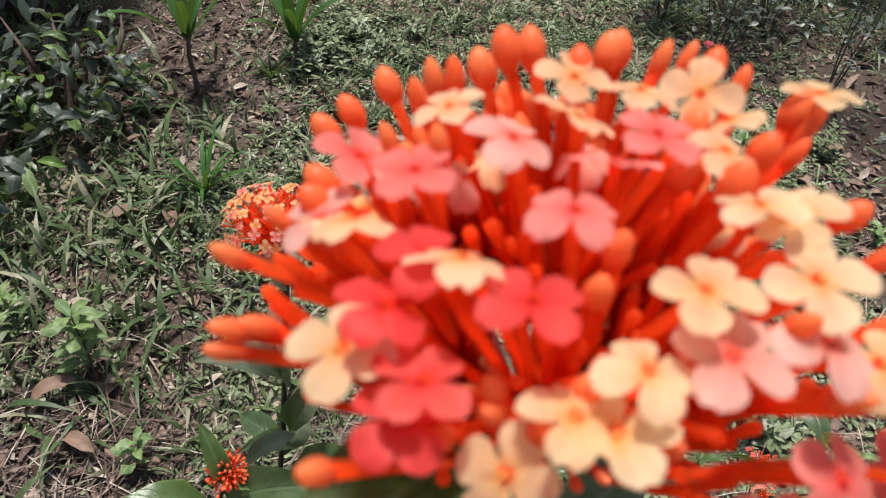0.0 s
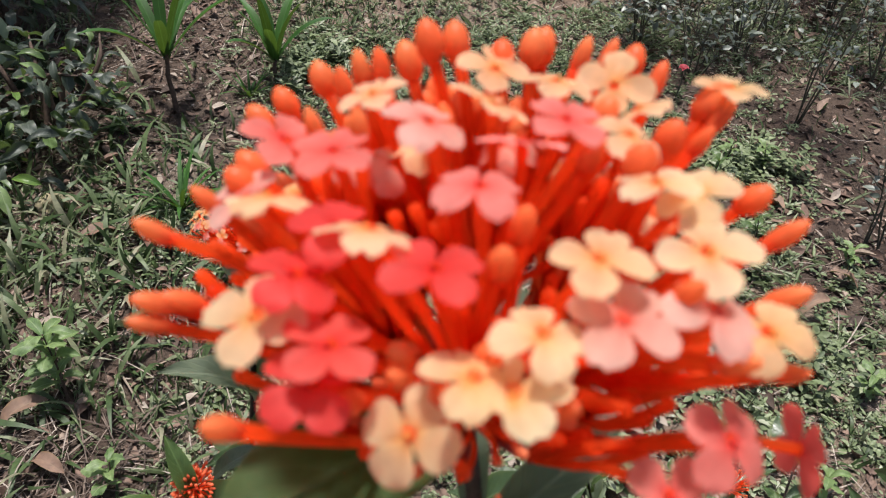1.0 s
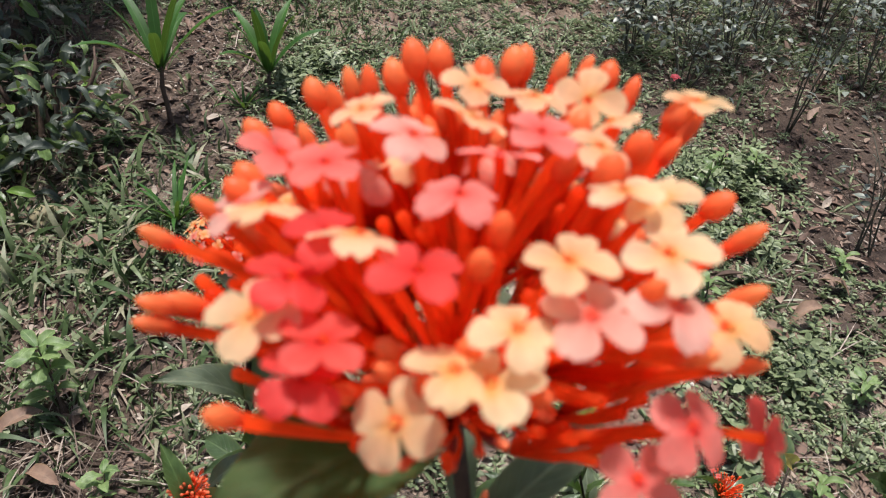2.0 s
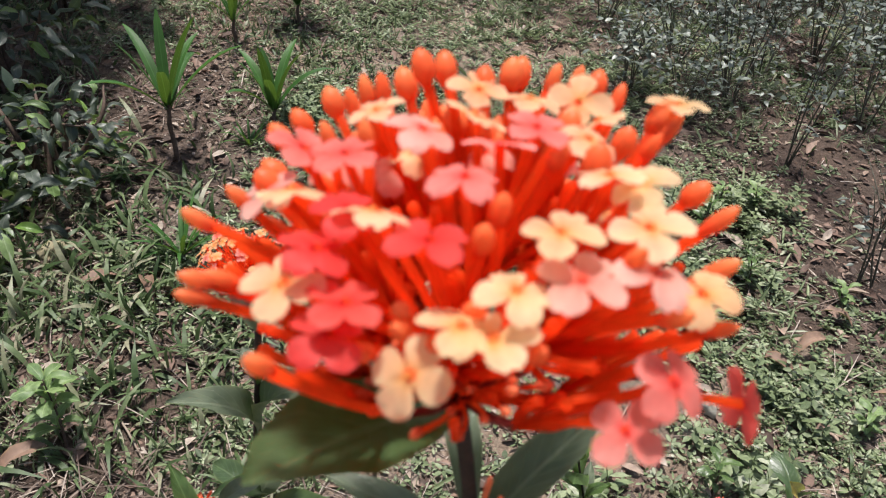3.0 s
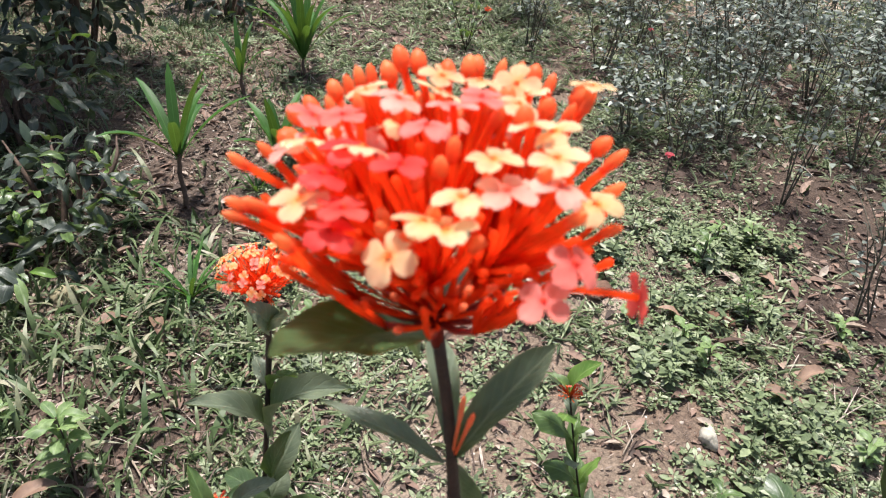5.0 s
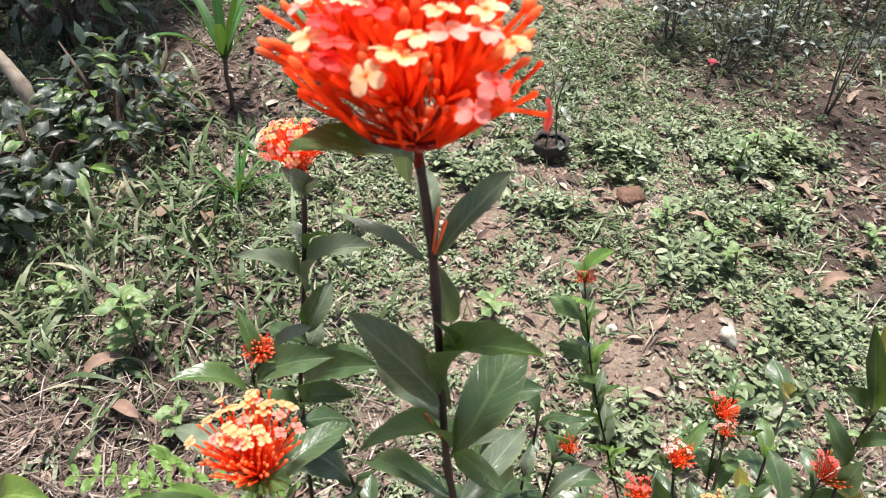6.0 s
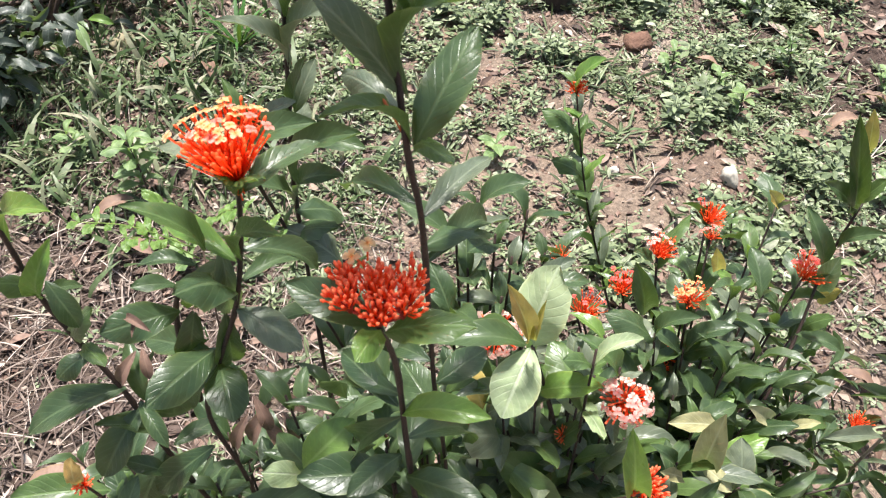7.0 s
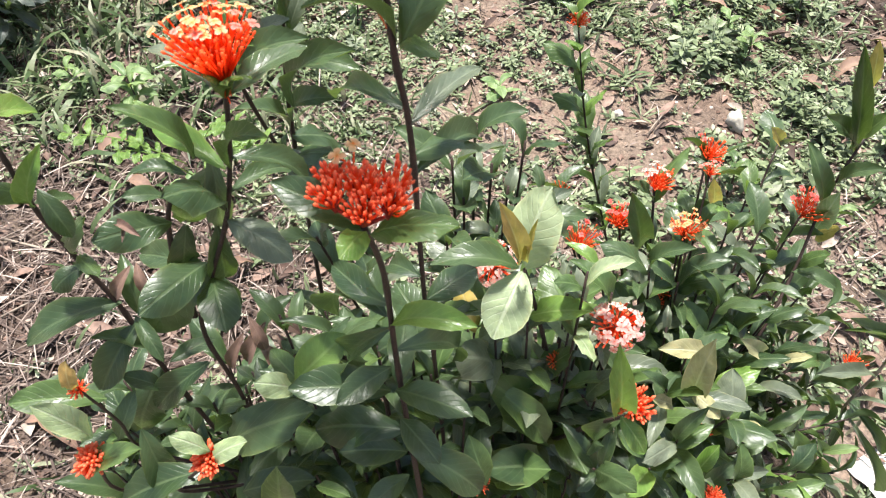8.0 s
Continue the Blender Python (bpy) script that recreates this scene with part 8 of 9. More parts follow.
# ---- background plants ----
ROSE_LEAF = island_material("rose_leaf", [(0.0, (0.05, 0.065, 0.05)), (0.5, (0.12, 0.14, 0.112)), (0.85, (0.2, 0.225, 0.185)), (1.0, (0.28, 0.3, 0.26))], 0.4, 0.45, 0.2)
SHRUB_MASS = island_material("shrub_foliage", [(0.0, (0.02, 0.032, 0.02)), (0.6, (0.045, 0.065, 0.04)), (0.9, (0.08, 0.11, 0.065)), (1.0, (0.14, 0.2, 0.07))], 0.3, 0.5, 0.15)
CANE = plain_material("rose_cane", [(0.3, (0.05, 0.045, 0.035)), (0.7, (0.1, 0.095, 0.07))], 60, 0.7)
ROSE_PINK = petal_material("rose_bloom", (0.6, 0.1, 0.15), (0.7, 0.16, 0.2))


def bits_mesh(name, templates, counts, mats):
    """Joined small leaves as one mesh part."""
    ob = scatter(name, templates, counts, mats, "", "")
    me = ob.data
    bpy.data.objects.remove(ob)
    return me


def toward(d, up, k):
    """Turn matrices whose y runs along the rows of d and z as near up as can be."""
    y = d / np.linalg.norm(d, axis=1, keepdims=True)
    x = np.cross(y, up)
    x /= np.linalg.norm(x, axis=1, keepdims=True) + 1e-9
    z = np.cross(x, y)
    return np.stack([x, y, z], -1) * k[:, None, None]


def rose_bush(x, y, height, canes, spread_, leaves, seed, blooms=0, label="straggly rose bush with thin bare canes and small dull leaves"):
    rg = np.random.default_rng(seed)
    base = gpoint(x, y)
    t = thing("rose_bush", base, label, "shrub", "rose bushes")
    spots, ways = [], []
    for c in range(canes):
        a = rg.uniform(0, 2 * math.pi)
        sp = spread_ * rg.uniform(0.3, 1.0)
        h = height * rg.uniform(0.6, 1.05)
        top = base + Vector((math.cos(a) * sp, math.sin(a) * sp, h))
        mid = base.lerp(top, 0.5) + Vector((rg.normal(0, 0.03), rg.normal(0, 0.03), 0.05 * h))
        foot = base + Vector((math.cos(a) * 0.03, math.sin(a) * 0.03, -0.01))
        line = smooth_line([foot, mid, top], 6)
        pieces = [tube_data(line, [0.0042 - 0.0028 * i / (len(line) - 1) for i in range(len(line))], 5)]
        for b in range(3):
            p = line[int(rg.integers(3, len(line) - 1))]
            q = p + Vector((rg.normal(0, 0.12), rg.normal(0, 0.12), rg.uniform(0.06, 0.22)))
            twig = smooth_line([p, p.lerp(q, 0.5) + Vector((0, 0, 0.015)), q], 3)
            pieces.append(tube_data(twig, [0.0024 - 0.0014 * i / (len(twig) - 1) for i in range(len(twig))], 4))
            for s in twig[1:]:
                spots.append(s)
        for s in line[5:]:
            spots.append(s)
        v, f = joined(pieces)
        part("cane", mesh_of("cane", [p - base for p in v], f, [CANE]), t, Matrix.Translation(base))
    spots = np.array([list(s) for s in spots])
    k = int(leaves * 1.25)
    at = spots[rg.integers(0, len(spots), k)] + rg.normal(0, 0.07, (k, 3)) - np.array(base)
    d = rg.normal(0, 1, (k, 3)) * (1, 1, 0.35)
    R = toward(d, np.array([0, 0, 1.0]) + rg.normal(0, 0.3, (k, 3)), rg.uniform(0.7, 1.25, k))
    me = bits_mesh("leaves", [oval(0.036, 0.021, 0.1, 0.25, 0.25, 4)], [(R, at, 0)], [ROSE_LEAF])
    part("foliage", me, t, Matrix.Translation(base))
    for b in range(blooms):
        p = spots[int(rg.integers(0, len(spots)))]
        rose_bloom(t, Vector(p), 0.017, seed + b)
    return t


def rose_bloom(t, p, size, seed):
    r = random.Random(seed)
    ps = []
    for i in range(11):
        lift = 0.9 - 0.06 * i
        yaw = i * 2.4
        v, f = oval(size * (0.7 + 0.05 * i), size * 1.0, lift, 0.35, 0.5, 5, (0, 0, 0), yaw)
        ps.append((v, f))
    v, f = joined(ps)
    part("bloom", mesh_of("bloom", v, f, [ROSE_PINK]), t, Matrix.Translation(p) @ Matrix.Rotation(r.uniform(-0.5, 0.5), 4, "X"), "pink rose bloom")


def dark_shrub(x, y, rx, ry, z0, z1, nleaf, nbits, seed, label, size=0.075, lean=(0, 0), light=0.14):
    """A dense shrub of glossy leaves on several limbs."""
    rg = np.random.default_rng(seed)
    base = gpoint(x, y)
    t = thing("broadleaf_shrub", base, label, "shrub", "dark shrubs")
    tips = []
    for c in range(11):
        a = 2 * math.pi * c / 11 + rg.uniform(-0.3, 0.3)
        rr = rg.uniform(0.3, 0.85)
        top = base + Vector((math.cos(a) * rx * rr + lean[0], math.sin(a) * ry * rr + lean[1], z0 + (z1 - z0) * rg.uniform(0.35, 0.95)))
        mid = base.lerp(top, 0.5) + Vector((rg.normal(0, 0.05), rg.normal(0, 0.05), 0.06))
        line = smooth_line([base + Vector((math.cos(a) * 0.05, math.sin(a) * 0.05, -0.02)), mid, top], 5)
        v, f = tube_data(line, [0.013 - 0.01 * i / (len(line) - 1) for i in range(len(line))], 6)
        part("limb", mesh_of("limb", [p - base for p in v], f, [BARK]), t, Matrix.Translation(base))
        tips += [list(p - base) for p in line[4:]]
    k = nleaf + nbits
    w = rg.normal(0, 1, (k, 3))
    w /= np.linalg.norm(w, axis=1, keepdims=True)
    rad = rg.uniform(0.25, 1, k) ** 0.5
    lump = 0.8 + 0.45 * gn(w[:, 0] * 2 + 5, w[:, 1] * 2 + w[:, 2] * 1.7, 0.6, seed)
    at = w * (rad * lump)[:, None] * (rx, ry, (z1 - z0) / 2) + np.array([lean[0], lean[1], (z0 + z1) / 2])
    d = w * (1, 1, 0.3) + rg.normal(0, 0.55, (k, 3)) - np.array([0, 0, 0.25])
    sz = rg.uniform(0.7, 1.2, k) * size
    up = np.array([0, 0, 1.0]) + rg.normal(0, 0.35, (k, 3)) + w * 0.5
    R = toward(d, up, sz)
    # the leaves that face the path are single parts, the rest one mass
    order = np.argsort(at[:, 1] * 0.5 - at[:, 0] * 0.8 - rad * 0.4)
    for j in order[:nleaf]:
        mt = Matrix([[*map(float, R[j][i]), float(at[j][i] + base[i])] for i in range(3)] + [[0, 0, 0, 1]])
        mat = LEAF_SHRUB if rg.uniform() > light * 0.55 else (LEAF_MID, LEAF_WEED, LEAF_FRESH)[int(rg.integers(0, 3))]
        part("leaf", leaf_mesh(*SHAPES[int(rg.integers(0, 5))], mat), t, mt)
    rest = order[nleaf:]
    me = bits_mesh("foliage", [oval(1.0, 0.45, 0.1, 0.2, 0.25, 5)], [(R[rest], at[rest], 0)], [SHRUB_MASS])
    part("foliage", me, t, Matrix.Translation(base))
    return t


def strap_plant(name, x, y, trunk, leaves, length, width, seed, label, category, group="", up=0.75):
    """A short trunk with a fountain of strap leaves."""
    r = random.Random(seed)
    base = gpoint(x, y)
    t = thing(name, base, label, category, group)
    if trunk > 0.02:
        line = [base + Vector((0.004 * math.sin(i), 0.003 * math.cos(2 * i), -0.01 + (trunk + 0.02) * i / 8)) for i in range(9)]
        v, f = tube_data(line, [0.0095 - 0.0004 * i + 0.001 * (i % 2) for i in range(9)], 8)
        part("trunk", mesh_of("trunk", [p - base for p in v], f, [BARK]), t, Matrix.Translation(base))
    for i in range(leaves):
        w = i * 2.399 + r.uniform(-0.2, 0.2)
        s = i / leaves
        ln = length * r.uniform(0.8, 1.15)
        rise = up * (0.65 + 0.5 * s)
        rows = 8
        v, f, uv = [], [], []
        bend = r.uniform(0.25, 0.55) * (1.15 - s)
        for k in range(rows + 1):
            q = k / rows
            ang = math.atan2(rise, 1 - 0.75 * rise) - bend * 2.2 * q * q
            if k == 0:
                py, pz = 0.004, trunk * (0.86 + 0.14 * s)
            else:
                py += math.cos(ang) * ln / rows
                pz += math.sin(ang) * ln / rows
            hw = width * 0.5 * (math.sin(math.pi * (0.12 + 0.87 * q)) ** 0.6)
            for e in (-1, 0, 1):
                v.append((e * hw, py, pz + abs(e) * hw * 0.45))
                uv.append((q, 0.5 + 0.5 * e))
        for k in range(rows):
            for e in range(2):
                a = k * 3 + e
                f.append((a, a + 1, a + 4, a + 3))
        part("leaf", mesh_of("leaf", v, f, [LEAF_STRAP], uv), t, Matrix.Translation(base) @ Matrix.Rotation(w, 4, "Z"))
    return t


def seedling(x, y, height, pairs, size, seed, mat, label="upright green seedling with small oval leaves"):
    r = random.Random(seed)
    base = gpoint(x, y)
    t = thing("seedling", base, label, "weed", "seedlings")
    top = base + Vector((r.uniform(-.02, .02), r.uniform(-.02, .02), height))
    stem(t, [base, base.lerp(top, 0.5) + Vector((0.006, 0, 0)), top], 0.0035, 0.0015, BARK)
    for i in range(pairs):
        q = 0.35 + 0.63 * i / max(1, pairs - 1)
        p = base.lerp(top, q)
        for s in range(3):
            w = s * 2.094 + i * 0.9 + r.uniform(-.3, .3)
            ln = size * r.uniform(0.75, 1.15)
            leaf(t, p, p + Vector((math.cos(w), math.sin(w), r.uniform(0.0, 0.55))) * ln, (0, 0, 1), mat, r.randrange(5), 1.15)
    return t


dark_shrub(-1.95, 2.85, 0.85, 0.6, 0.7, 2.1, 298, 2400, 71, "tall shrub whose dark glossy canopy shades the ground", 0.09)
dark_shrub(-1.5, 2.6, 0.36, 0.3, 0.05, 0.5, 110, 110, 77, "loose shrub of dark leaves in the shade", 0.09, (0, 0), 0.1)
dark_shrub(-1.3, 1.7, 0.36, 0.24, 0.0, 0.22, 90, 60, 72, "low dark-leaved shrub at the foot of a taller one", 0.092, (0, 0), 0.2)
dark_shrub(-1.4, 1.36, 0.28, 0.24, 0.0, 0.34, 130, 240, 76, "low sprawling shrub of dark leaves in the grass", 0.085, (0, 0), 0.03)
dark_shrub(-1.12, 2.05, 0.28, 0.3, 0.0, 0.3, 120, 90, 75, "low shrub with mixed dark and light green leaves", 0.08, (0, 0), 0.42)
dark_shrub(-1.5, 3.3, 0.5, 0.42, 0.05, 1.3, 200, 900, 73, "shrub of dark leaves in the shade", 0.085)
dark_shrub(-1.0, 4.35, 0.42, 0.3, 0.0, 0.5, 100, 260, 78, "low shrub of mid-green leaves at the back", 0.085, (0, 0), 0.5)
dark_shrub(-2.5, 4.6, 0.9, 0.7, 0.1, 1.6, 40, 1200, 74, "far shrub of dark leaves in the shade", 0.08)

trunk_thing = thing("small_tree", gpoint(-1.34, 1.95), "leaning pale-barked trunk rising out of the dark shrub", "tree")
stem(trunk_thing, [gpoint(-1.34, 1.95, -0.02), gpoint(-1.42, 1.98, 0.2), gpoint(-1.6, 2.05, 0.42), gpoint(-1.75, 2.1, 0.9)], 0.03, 0.016, BARK_PALE, "trunk")
stem(trunk_thing, [gpoint(-1.5, 2.02, 0.3), gpoint(-1.42, 2.1, 0.55), gpoint(-1.5, 2.2, 0.9)], 0.014, 0.008, BARK_PALE, "limb")

rose_bush(1.72, 3.2, 0.95, 9, 0.45, 420, 81, 1)
rose_bush(1.78, 2.66, 0.95, 4, 0.28, 170, 82)
rose_bush(2.35, 3.05, 0.8, 5, 0.3, 190, 83)
rose_bush(1.55, 3.6, 0.8, 7, 0.4, 300, 84, 1)
rose_bush(1.78, 1.85, 0.5, 4, 0.1, 40, 85, 0, "small rose bush of almost bare twigs")
rose_bush(2.5, 3.9, 1.0, 9, 0.5, 520, 86)
rose_bush(3.3, 4.3, 1.0, 9, 0.5, 520, 87)
for i, (x, y) in enumerate(((0.95, 4.9), (1.6, 4.6), (2.2, 5.0), (2.9, 5.3), (1.2, 5.6), (3.7, 5.2), (0.4, 5.6), (2.0, 5.9))):
    rose_bush(x, y, 0.8, 8, 0.45, 460, 90 + i, i % 3 == 0)
for i, (x, y) in enumerate(((1.2, 3.25), (2.0, 3.55), (1.25, 4.05), (2.9, 3.5), (2.05, 4.35), (0.85, 4.35), (2.6, 4.6), (1.4, 2.95), (3.2, 3.9))):
    rose_bush(x, y, 0.42 + 0.1 * (i % 3), 6, 0.35, 230, 120 + i, 0, "low rose bush with thin canes and small dull leaves")
for i, (x, y) in enumerate(((2.75, 3.2), (3.0, 4.1), (2.3, 4.3), (3.5, 4.8), (2.7, 5.0), (1.75, 5.3), (3.2, 5.8), (0.9, 6.2))):
    rose_bush(x, y, 0.85, 7, 0.42, 420, 140 + i)
rose_bush(0.5, 2.1, 0.42, 2, 0.1, 22, 99, 0, "thin rose cutting growing in a black nursery bag")
lone = thing("rose_bush", gpoint(1.26, 2.72), "low rose shoot bearing one pink bloom", "shrub", "rose bushes")
stem(lone, [gpoint(1.26, 2.72, -0.01), gpoint(1.27, 2.72, 0.08), gpoint(1.265, 2.72, 0.15)], 0.003, 0.002, CANE)
rose_bloom(lone, gpoint(1.265, 2.72, 0.15), 0.024, 5)

strap_plant("dracaena", -0.741, 2.21, 0.23, 9, 0.33, 0.038, 1, "young dracaena with upright green strap leaves on a thin trunk", "plant", "dracaenas", 0.86)
strap_plant("dracaena", -0.70, 3.17, 0.13, 9, 0.23, 0.026, 2, "small dracaena with green strap leaves and a thin trunk", "plant", "dracaenas", 0.97)
strap_plant("dracaena", -0.444, 3.47, 0.12, 18, 0.36, 0.04, 3, "tall leafy dracaena with bright green strap leaves", "plant", "dracaenas", 1.0)
strap_plant("dracaena", -0.417, 2.46, 0.11, 10, 0.28, 0.04, 4, "low dracaena with broad green strap leaves", "plant", "dracaenas", 0.92)
strap_plant("grass_tuft", -0.6, 1.69, 0.0, 16, 0.2, 0.014, 6, "tuft of arching green and white striped leaves", "plant", "grass tufts", 0.7)
strap_plant("grass_tuft", -0.5, 2.35, 0.0, 12, 0.13, 0.01, 7, "small tuft of arching green leaves", "plant", "grass tufts", 0.7)
seedling(-0.7, 0.97, 0.22, 6, 0.065, 1, LEAF_WEED)
seedling(-0.55, 0.75, 0.09, 3, 0.05, 2, LEAF_WEED)
seedling(0.27, 1.27, 0.05, 2, 0.06, 3, LEAF_WEED, "low green seedling with broad leaves")
for i, (x, y) in enumerate(((1.36, 2.3), (1.5, 2.25), (1.22, 2.1), (1.0, 1.62), (0.86, 1.7), (1.28, 1.75), (1.62, 1.75), (1.05, 1.5), (0.9, 0.95), (1.15, 0.85), (1.4, 1.15), (0.75, 0.8), (-0.95, 1.15), (-0.2, 1.55))):
    seedling(x, y, 0.07 + 0.03 * (i % 3), 3, 0.05, 20 + i, (LEAF_WEED, LEAF_MID)[i % 3 == 2], "leafy green weed among low grass")

wide = [blade(0.2, 0.014, 0.5, 0.6), blade(0.16, 0.012, 0.4, 0.75), blade(0.24, 0.015, 0.6, 0.5)]
counts = []
for share in (1500, 1500, 1100):
    T = sown(rng, share * 9, lambda x, y: np.clip(patch(x, y, -0.95, 1.3, 0.35, 0.35) + 0.5 * patch(x, y, -0.5, 1.2, 0.25, 0.3) + 0.8 * patch(x, y, -0.9, 2.0, 0.3, 0.3) + 0.5 * patch(x, y, -0.75, 1.75, 0.3, 0.3), 0, 1) * 0.7)
    counts.append((turns(len(T), rng, 0.3, 0.6, 1.1), T, 0))
scatter("broad_grass", wide, counts, [GRASS], "tufts of broad-bladed green grass", "grass")


# ---- things on the ground ----
STONE = plain_material("stone", [(0.3, (0.18, 0.15, 0.09)), (0.7, (0.32, 0.28, 0.18))], 30, 0.85)
CHALK = plain_material("pale_stone", [(0.3, (0.3, 0.27, 0.22)), (0.7, (0.44, 0.41, 0.35))], 40, 0.8)
BAG = plain_material("black_plastic", [(0.3, (0.014, 0.012, 0.011)), (0.7, (0.045, 0.036, 0.03))], 30, 0.6)
EARTH = plain_material("earth_lump", [(0.3, (0.1, 0.055, 0.04)), (0.7, (0.2, 0.115, 0.08))], 30, 0.95, 0.2, 0.8, 0.01)
HUMUS = plain_material("potting_soil", [(0.3, (0.03, 0.022, 0.018)), (0.7, (0.08, 0.055, 0.042))], 40, 0.95, 0.2, 0.8, 0.01)
PAPER = plain_material("pale_wrapper", [(0.3, (0.3, 0.28, 0.25)), (0.7, (0.48, 0.46, 0.42))], 20, 0.5)
DEAD = leaf_material("dead_broad_leaf", (0.14, 0.08, 0.06), (0.27, 0.175, 0.13), (0.22, 0.15, 0.1), 0.6, 0.3, 0.1)


def lump(name, x, y, sx, sy, sz, mat, seed, label, category):
    bm = bmesh.new()
    bmesh.ops.create_icosphere(bm, subdivisions=3, radius=1)
    for v in bm.verts:
        n = noise.noise(v.co * 1.4 + Vector((seed, 0, 0))) * 0.4 + noise.noise(v.co * 3 + Vector((0, seed, 0))) * 0.25 + noise.noise(v.co * 9 + Vector((0, seed, 0))) * 0.1
        v.co *= 1 + n
        v.co = Vector((v.co.x * sx, v.co.y * sy, max(v.co.z, -0.5) * sz))
    me = bpy.data.meshes.new(name)
    bm.to_mesh(me)
    bm.free()
    me.materials.append(mat)
    me.polygons.foreach_set("use_smooth", np.ones(len(me.polygons), dtype=bool))
    ob = new(name, me)
    ob.matrix_basis = Matrix.Translation(gpoint(x, y, sz * 0.3)) @ Matrix.Rotation(seed, 4, "Z")
    return tagged(ob, label, category)


lump("stone", -0.97, 1.64, 0.045, 0.035, 0.035, STONE, 1, "yellowish rounded stone half hidden in grass", "stone")
lump("stone", 0.97, 1.22, 0.032, 0.022, 0.04, CHALK, 2, "pale angular stone standing on bare soil", "stone")
lump("stone", 0.62, 1.24, 0.018, 0.014, 0.012, CHALK, 3, "small pale stone on bare soil", "stone")
lump("earth_mound", 0.78, 1.88, 0.055, 0.05, 0.035, EARTH, 4, "crumbly lump of reddish earth", "earth")
lump("earth_mound", 1.2, 1.78, 0.05, 0.05, 0.025, EARTH, 5, "crumbly lump of brown earth among weeds", "earth")


def nursery_bag(x, y):
    base = gpoint(x, y)
    t = thing("nursery_bag", base, "black plastic nursery bag filled with soil", "plant pot")
    v, f = [], []
    prof = [(0.058, -0.01), (0.068, 0.02), (0.072, 0.05), (0.076, 0.066), (0.07, 0.073), (0.06, 0.06)]
    n = 28
    for r0, z in prof:
        for k in range(n):
            a = 2 * math.pi * k / n
            c = Vector((math.cos(a), math.sin(a), z * 12))
            w = r0 * (1 + 0.16 * noise.noise(c * 1.7) + 0.08 * noise.noise(c * 4.5))
            v.append((w * c.x, w * c.y, z + (0.35 + z * 6) * 0.022 * noise.noise(c * 1.3 + Vector((4, 0, 0)))))
    for i in range(len(prof) - 1):
        for k in range(n):
            m = (k + 1) % n
            f.append((i * n + k, i * n + m, (i + 1) * n + m, (i + 1) * n + k))
    part("bag", mesh_of("bag", v, f, [BAG]), t, Matrix.Translation(base))
    v = [(0.063 * math.cos(2 * math.pi * k / n), 0.063 * math.sin(2 * math.pi * k / n), 0.047 + 0.004 * math.sin(3 * k)) for k in range(n)] + [(0, 0, 0.058)]
    part("soil", mesh_of("soil", v, [(k, (k + 1) % n, n) for k in range(n)], [HUMUS]), t, Matrix.Translation(base), "dark potting soil")


nursery_bag(0.5, 2.1)


def dead_leaf(x, y, length, turn, tilt, shape, wide=1.0, label="large curled brown dead leaf on the ground"):
    m = Matrix.Translation(gpoint(x, y, 0.02)) @ Matrix.Rotation(turn, 4, "Z") @ Matrix.Rotation(tilt, 4, "X") @ Matrix.Diagonal((length * wide, length, length, 1))
    ob = part("dead_leaf", leaf_mesh(*SHAPES[shape], DEAD), None, m)
    return tagged(ob, label, "dead leaf", "dead leaves")


for args in ((1.32, 1.44, 0.13, -1.2, 0.3, 3), (1.18, 1.42, 0.12, -2.2, 0.1, 1), (1.5, 1.3, 0.12, -2.6, 0.1, 3), (1.05, 1.75, 0.1, 1.2, 0.2, 1), (1.5, 2.0, 0.1, 0.4, 0.1, 0), (-1.1, 0.92, 0.14, 1.9, 0.2, 3), (-0.82, 0.87, 0.12, -0.9, 0.25, 1), (-1.05, 0.75, 0.12, 2.6, 0.1, 0), (-0.72, 0.8, 0.1, -2.0, 0.1, 1), (-0.62, 1.45, 0.12, 0.5, 0.1, 3), (-0.75, 1.55, 0.1, 2.2, 0.1, 0), (-0.75, 0.15, 0.15, -1.2, 0.1, 0), (-0.62, 0.1, 0.12, 1.0, 0.1, 3), (1.18, 0.52, 0.1, 1.2, 0.3, 1), (1.12, 0.33, 0.1, 0.3, 0.4, 3), (0.55, 2.5, 0.12, 1.4, 0.2, 1), (-0.35, 0.6, 0.1, 2.4, 0.15, 3), (1.75, 2.3, 0.1, 2.0, 0.1, 0), (1.6, 1.6, 0.11, 1.0, 0.2, 3)):
    dead_leaf(*args)


def twig(x, y, length, turn, r0, label="dry twig lying on the ground", mat=None):
    base = gpoint(x, y, 0.012)
    line = []
    for i in range(7):
        q = i / 6 * length
        px, py = x + math.cos(turn) * q, y + math.sin(turn) * q
        line.append(gpoint(px, py, 0.014 + 0.006 * math.sin(i * 1.7)) - base)
    v, f = tube_data(line, [r0 * (1 - 0.08 * i) for i in range(7)], 6)
    ob = part("twig", mesh_of("twig", v, f, [mat or BARK_PALE]), None, Matrix.Translation(base))
    return tagged(ob, label, "twig", "twigs")


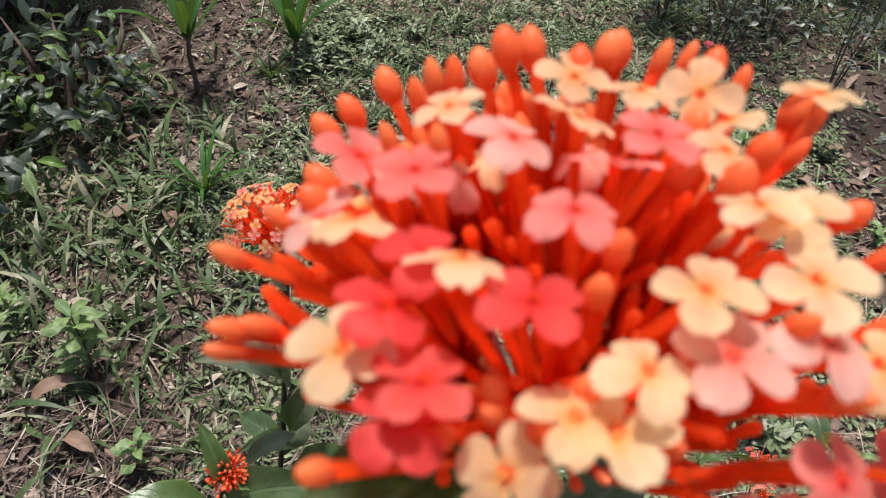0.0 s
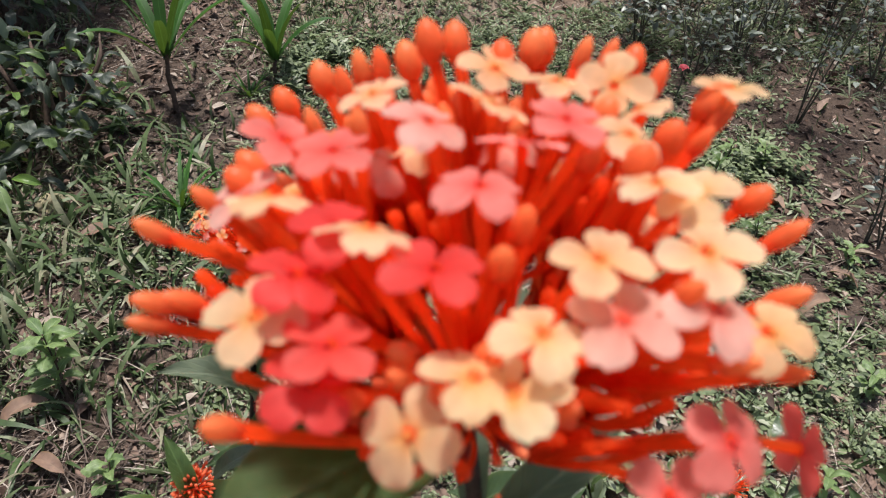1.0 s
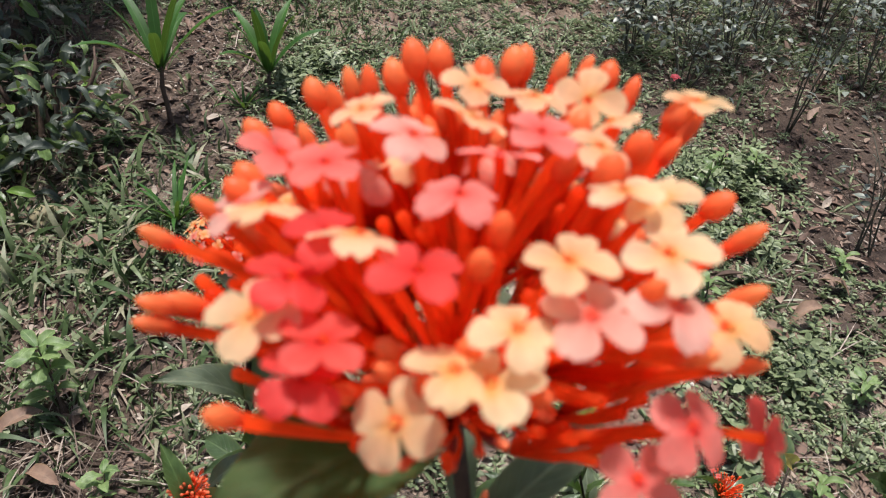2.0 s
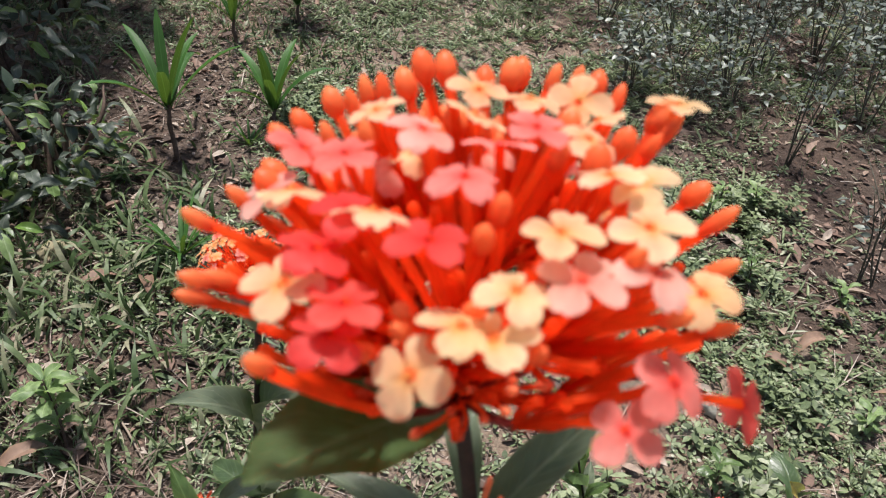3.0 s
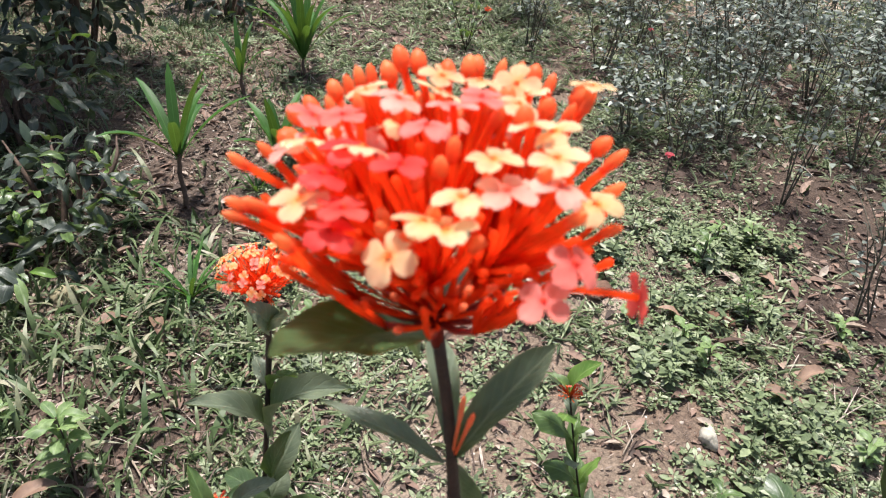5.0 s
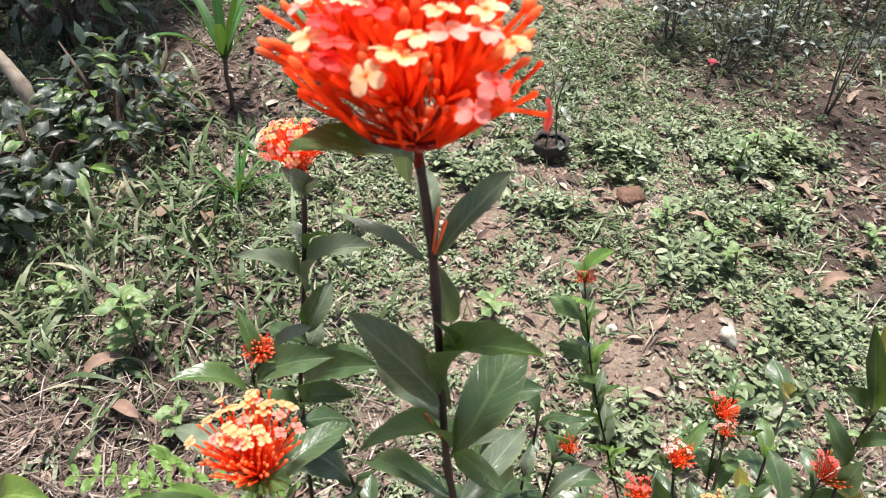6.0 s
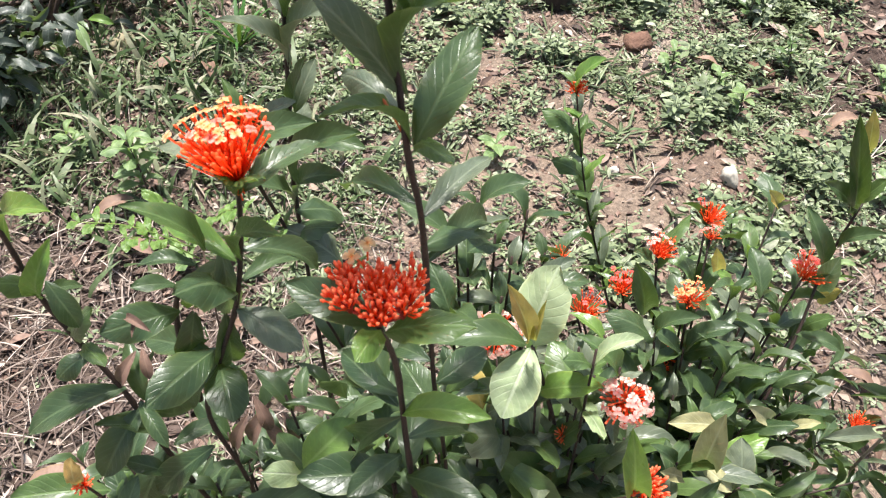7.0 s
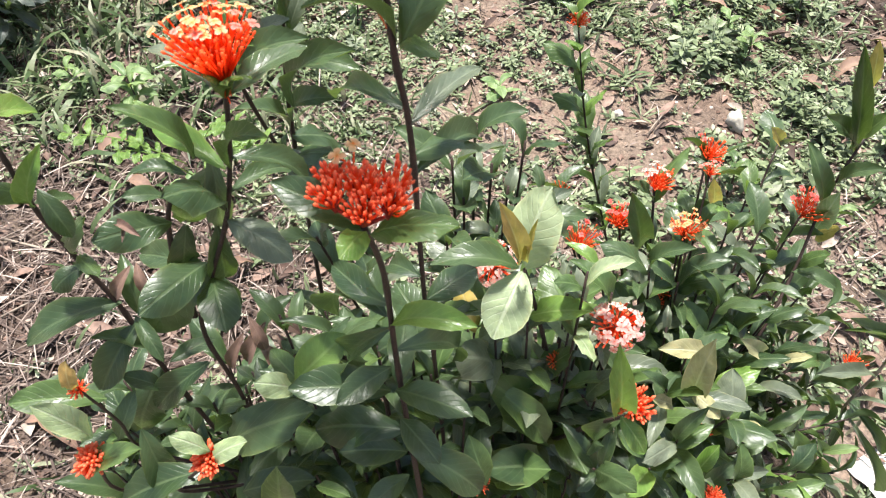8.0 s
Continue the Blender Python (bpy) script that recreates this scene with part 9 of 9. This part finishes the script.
for a in ((-1.05, 0.62, 0.5, -0.12, 0.004), (-0.7, 0.55, 0.35, 0.3, 0.003), (1.28, 0.75, 0.32, -1.0, 0.006), (1.32, 0.8, 0.22, -0.7, 0.005), (1.5, 1.45, 0.3, -0.5, 0.004), (0.7, 1.15, 0.25, 1.0, 0.003), (1.65, 2.2, 0.3, -0.8, 0.004), (-0.9, 0.4, 0.4, 0.6, 0.003), (-0.6, 1.05, 0.3, -0.9, 0.003), (1.1, 1.3, 0.3, 0.25, 0.002)):
    twig(*a)


def wrapper(x, y):
    """A crumpled pale plastic sheet."""
    n = 14
    v, f = [], []
    for i in range(n):
        for j in range(n):
            px, py = (i / (n - 1) - 0.5) * 0.3, (j / (n - 1) - 0.5) * 0.34
            z = 0.03 * noise.noise(Vector((px * 14, py * 14, 3))) + 0.02 * noise.noise(Vector((px * 32, py * 32, 7))) + 0.03
            v.append((px, py, z))
    for i in range(n - 1):
        for j in range(n - 1):
            a = i * n + j
            f.append((a, a + n, a + n + 1, a + 1))
    ob = part("plastic_sheet", mesh_of("plastic_sheet", v, f, [PAPER], None, None, False), None, Matrix.Translation(gpoint(x, y, 0.0)) @ Matrix.Rotation(0.5, 4, "Z"))
    tagged(ob, "crumpled pale plastic sheet lying beside the shrub", "plastic sheet")


wrapper(1.25, 0.12)

far_ixora = thing("ixora_shrub", gpoint(0.44, 4.18), "distant thin ixora shrub with small orange flower heads", "shrub", "ixora shrubs")
for i in range(5):
    a = i * 1.3
    top = gpoint(0.44 + 0.12 * math.cos(a), 4.18 + 0.1 * math.sin(a), 0.24 + 0.04 * (i % 3))
    shoot(far_ixora, [gpoint(0.44, 4.18), gpoint(0.44 + 0.05 * math.cos(a), 4.18 + 0.05 * math.sin(a), 0.12), top], 4, 0.06, 400 + i, [LEAF_DULL, LEAF_MID])
    if i < 3:
        flower_head(far_ixora, top, (0, 0, 1), 0.035, 4, 12, (PETAL_PINK,), BUD, 410 + i, 70, 0.6, "small orange flower head", 0.4)
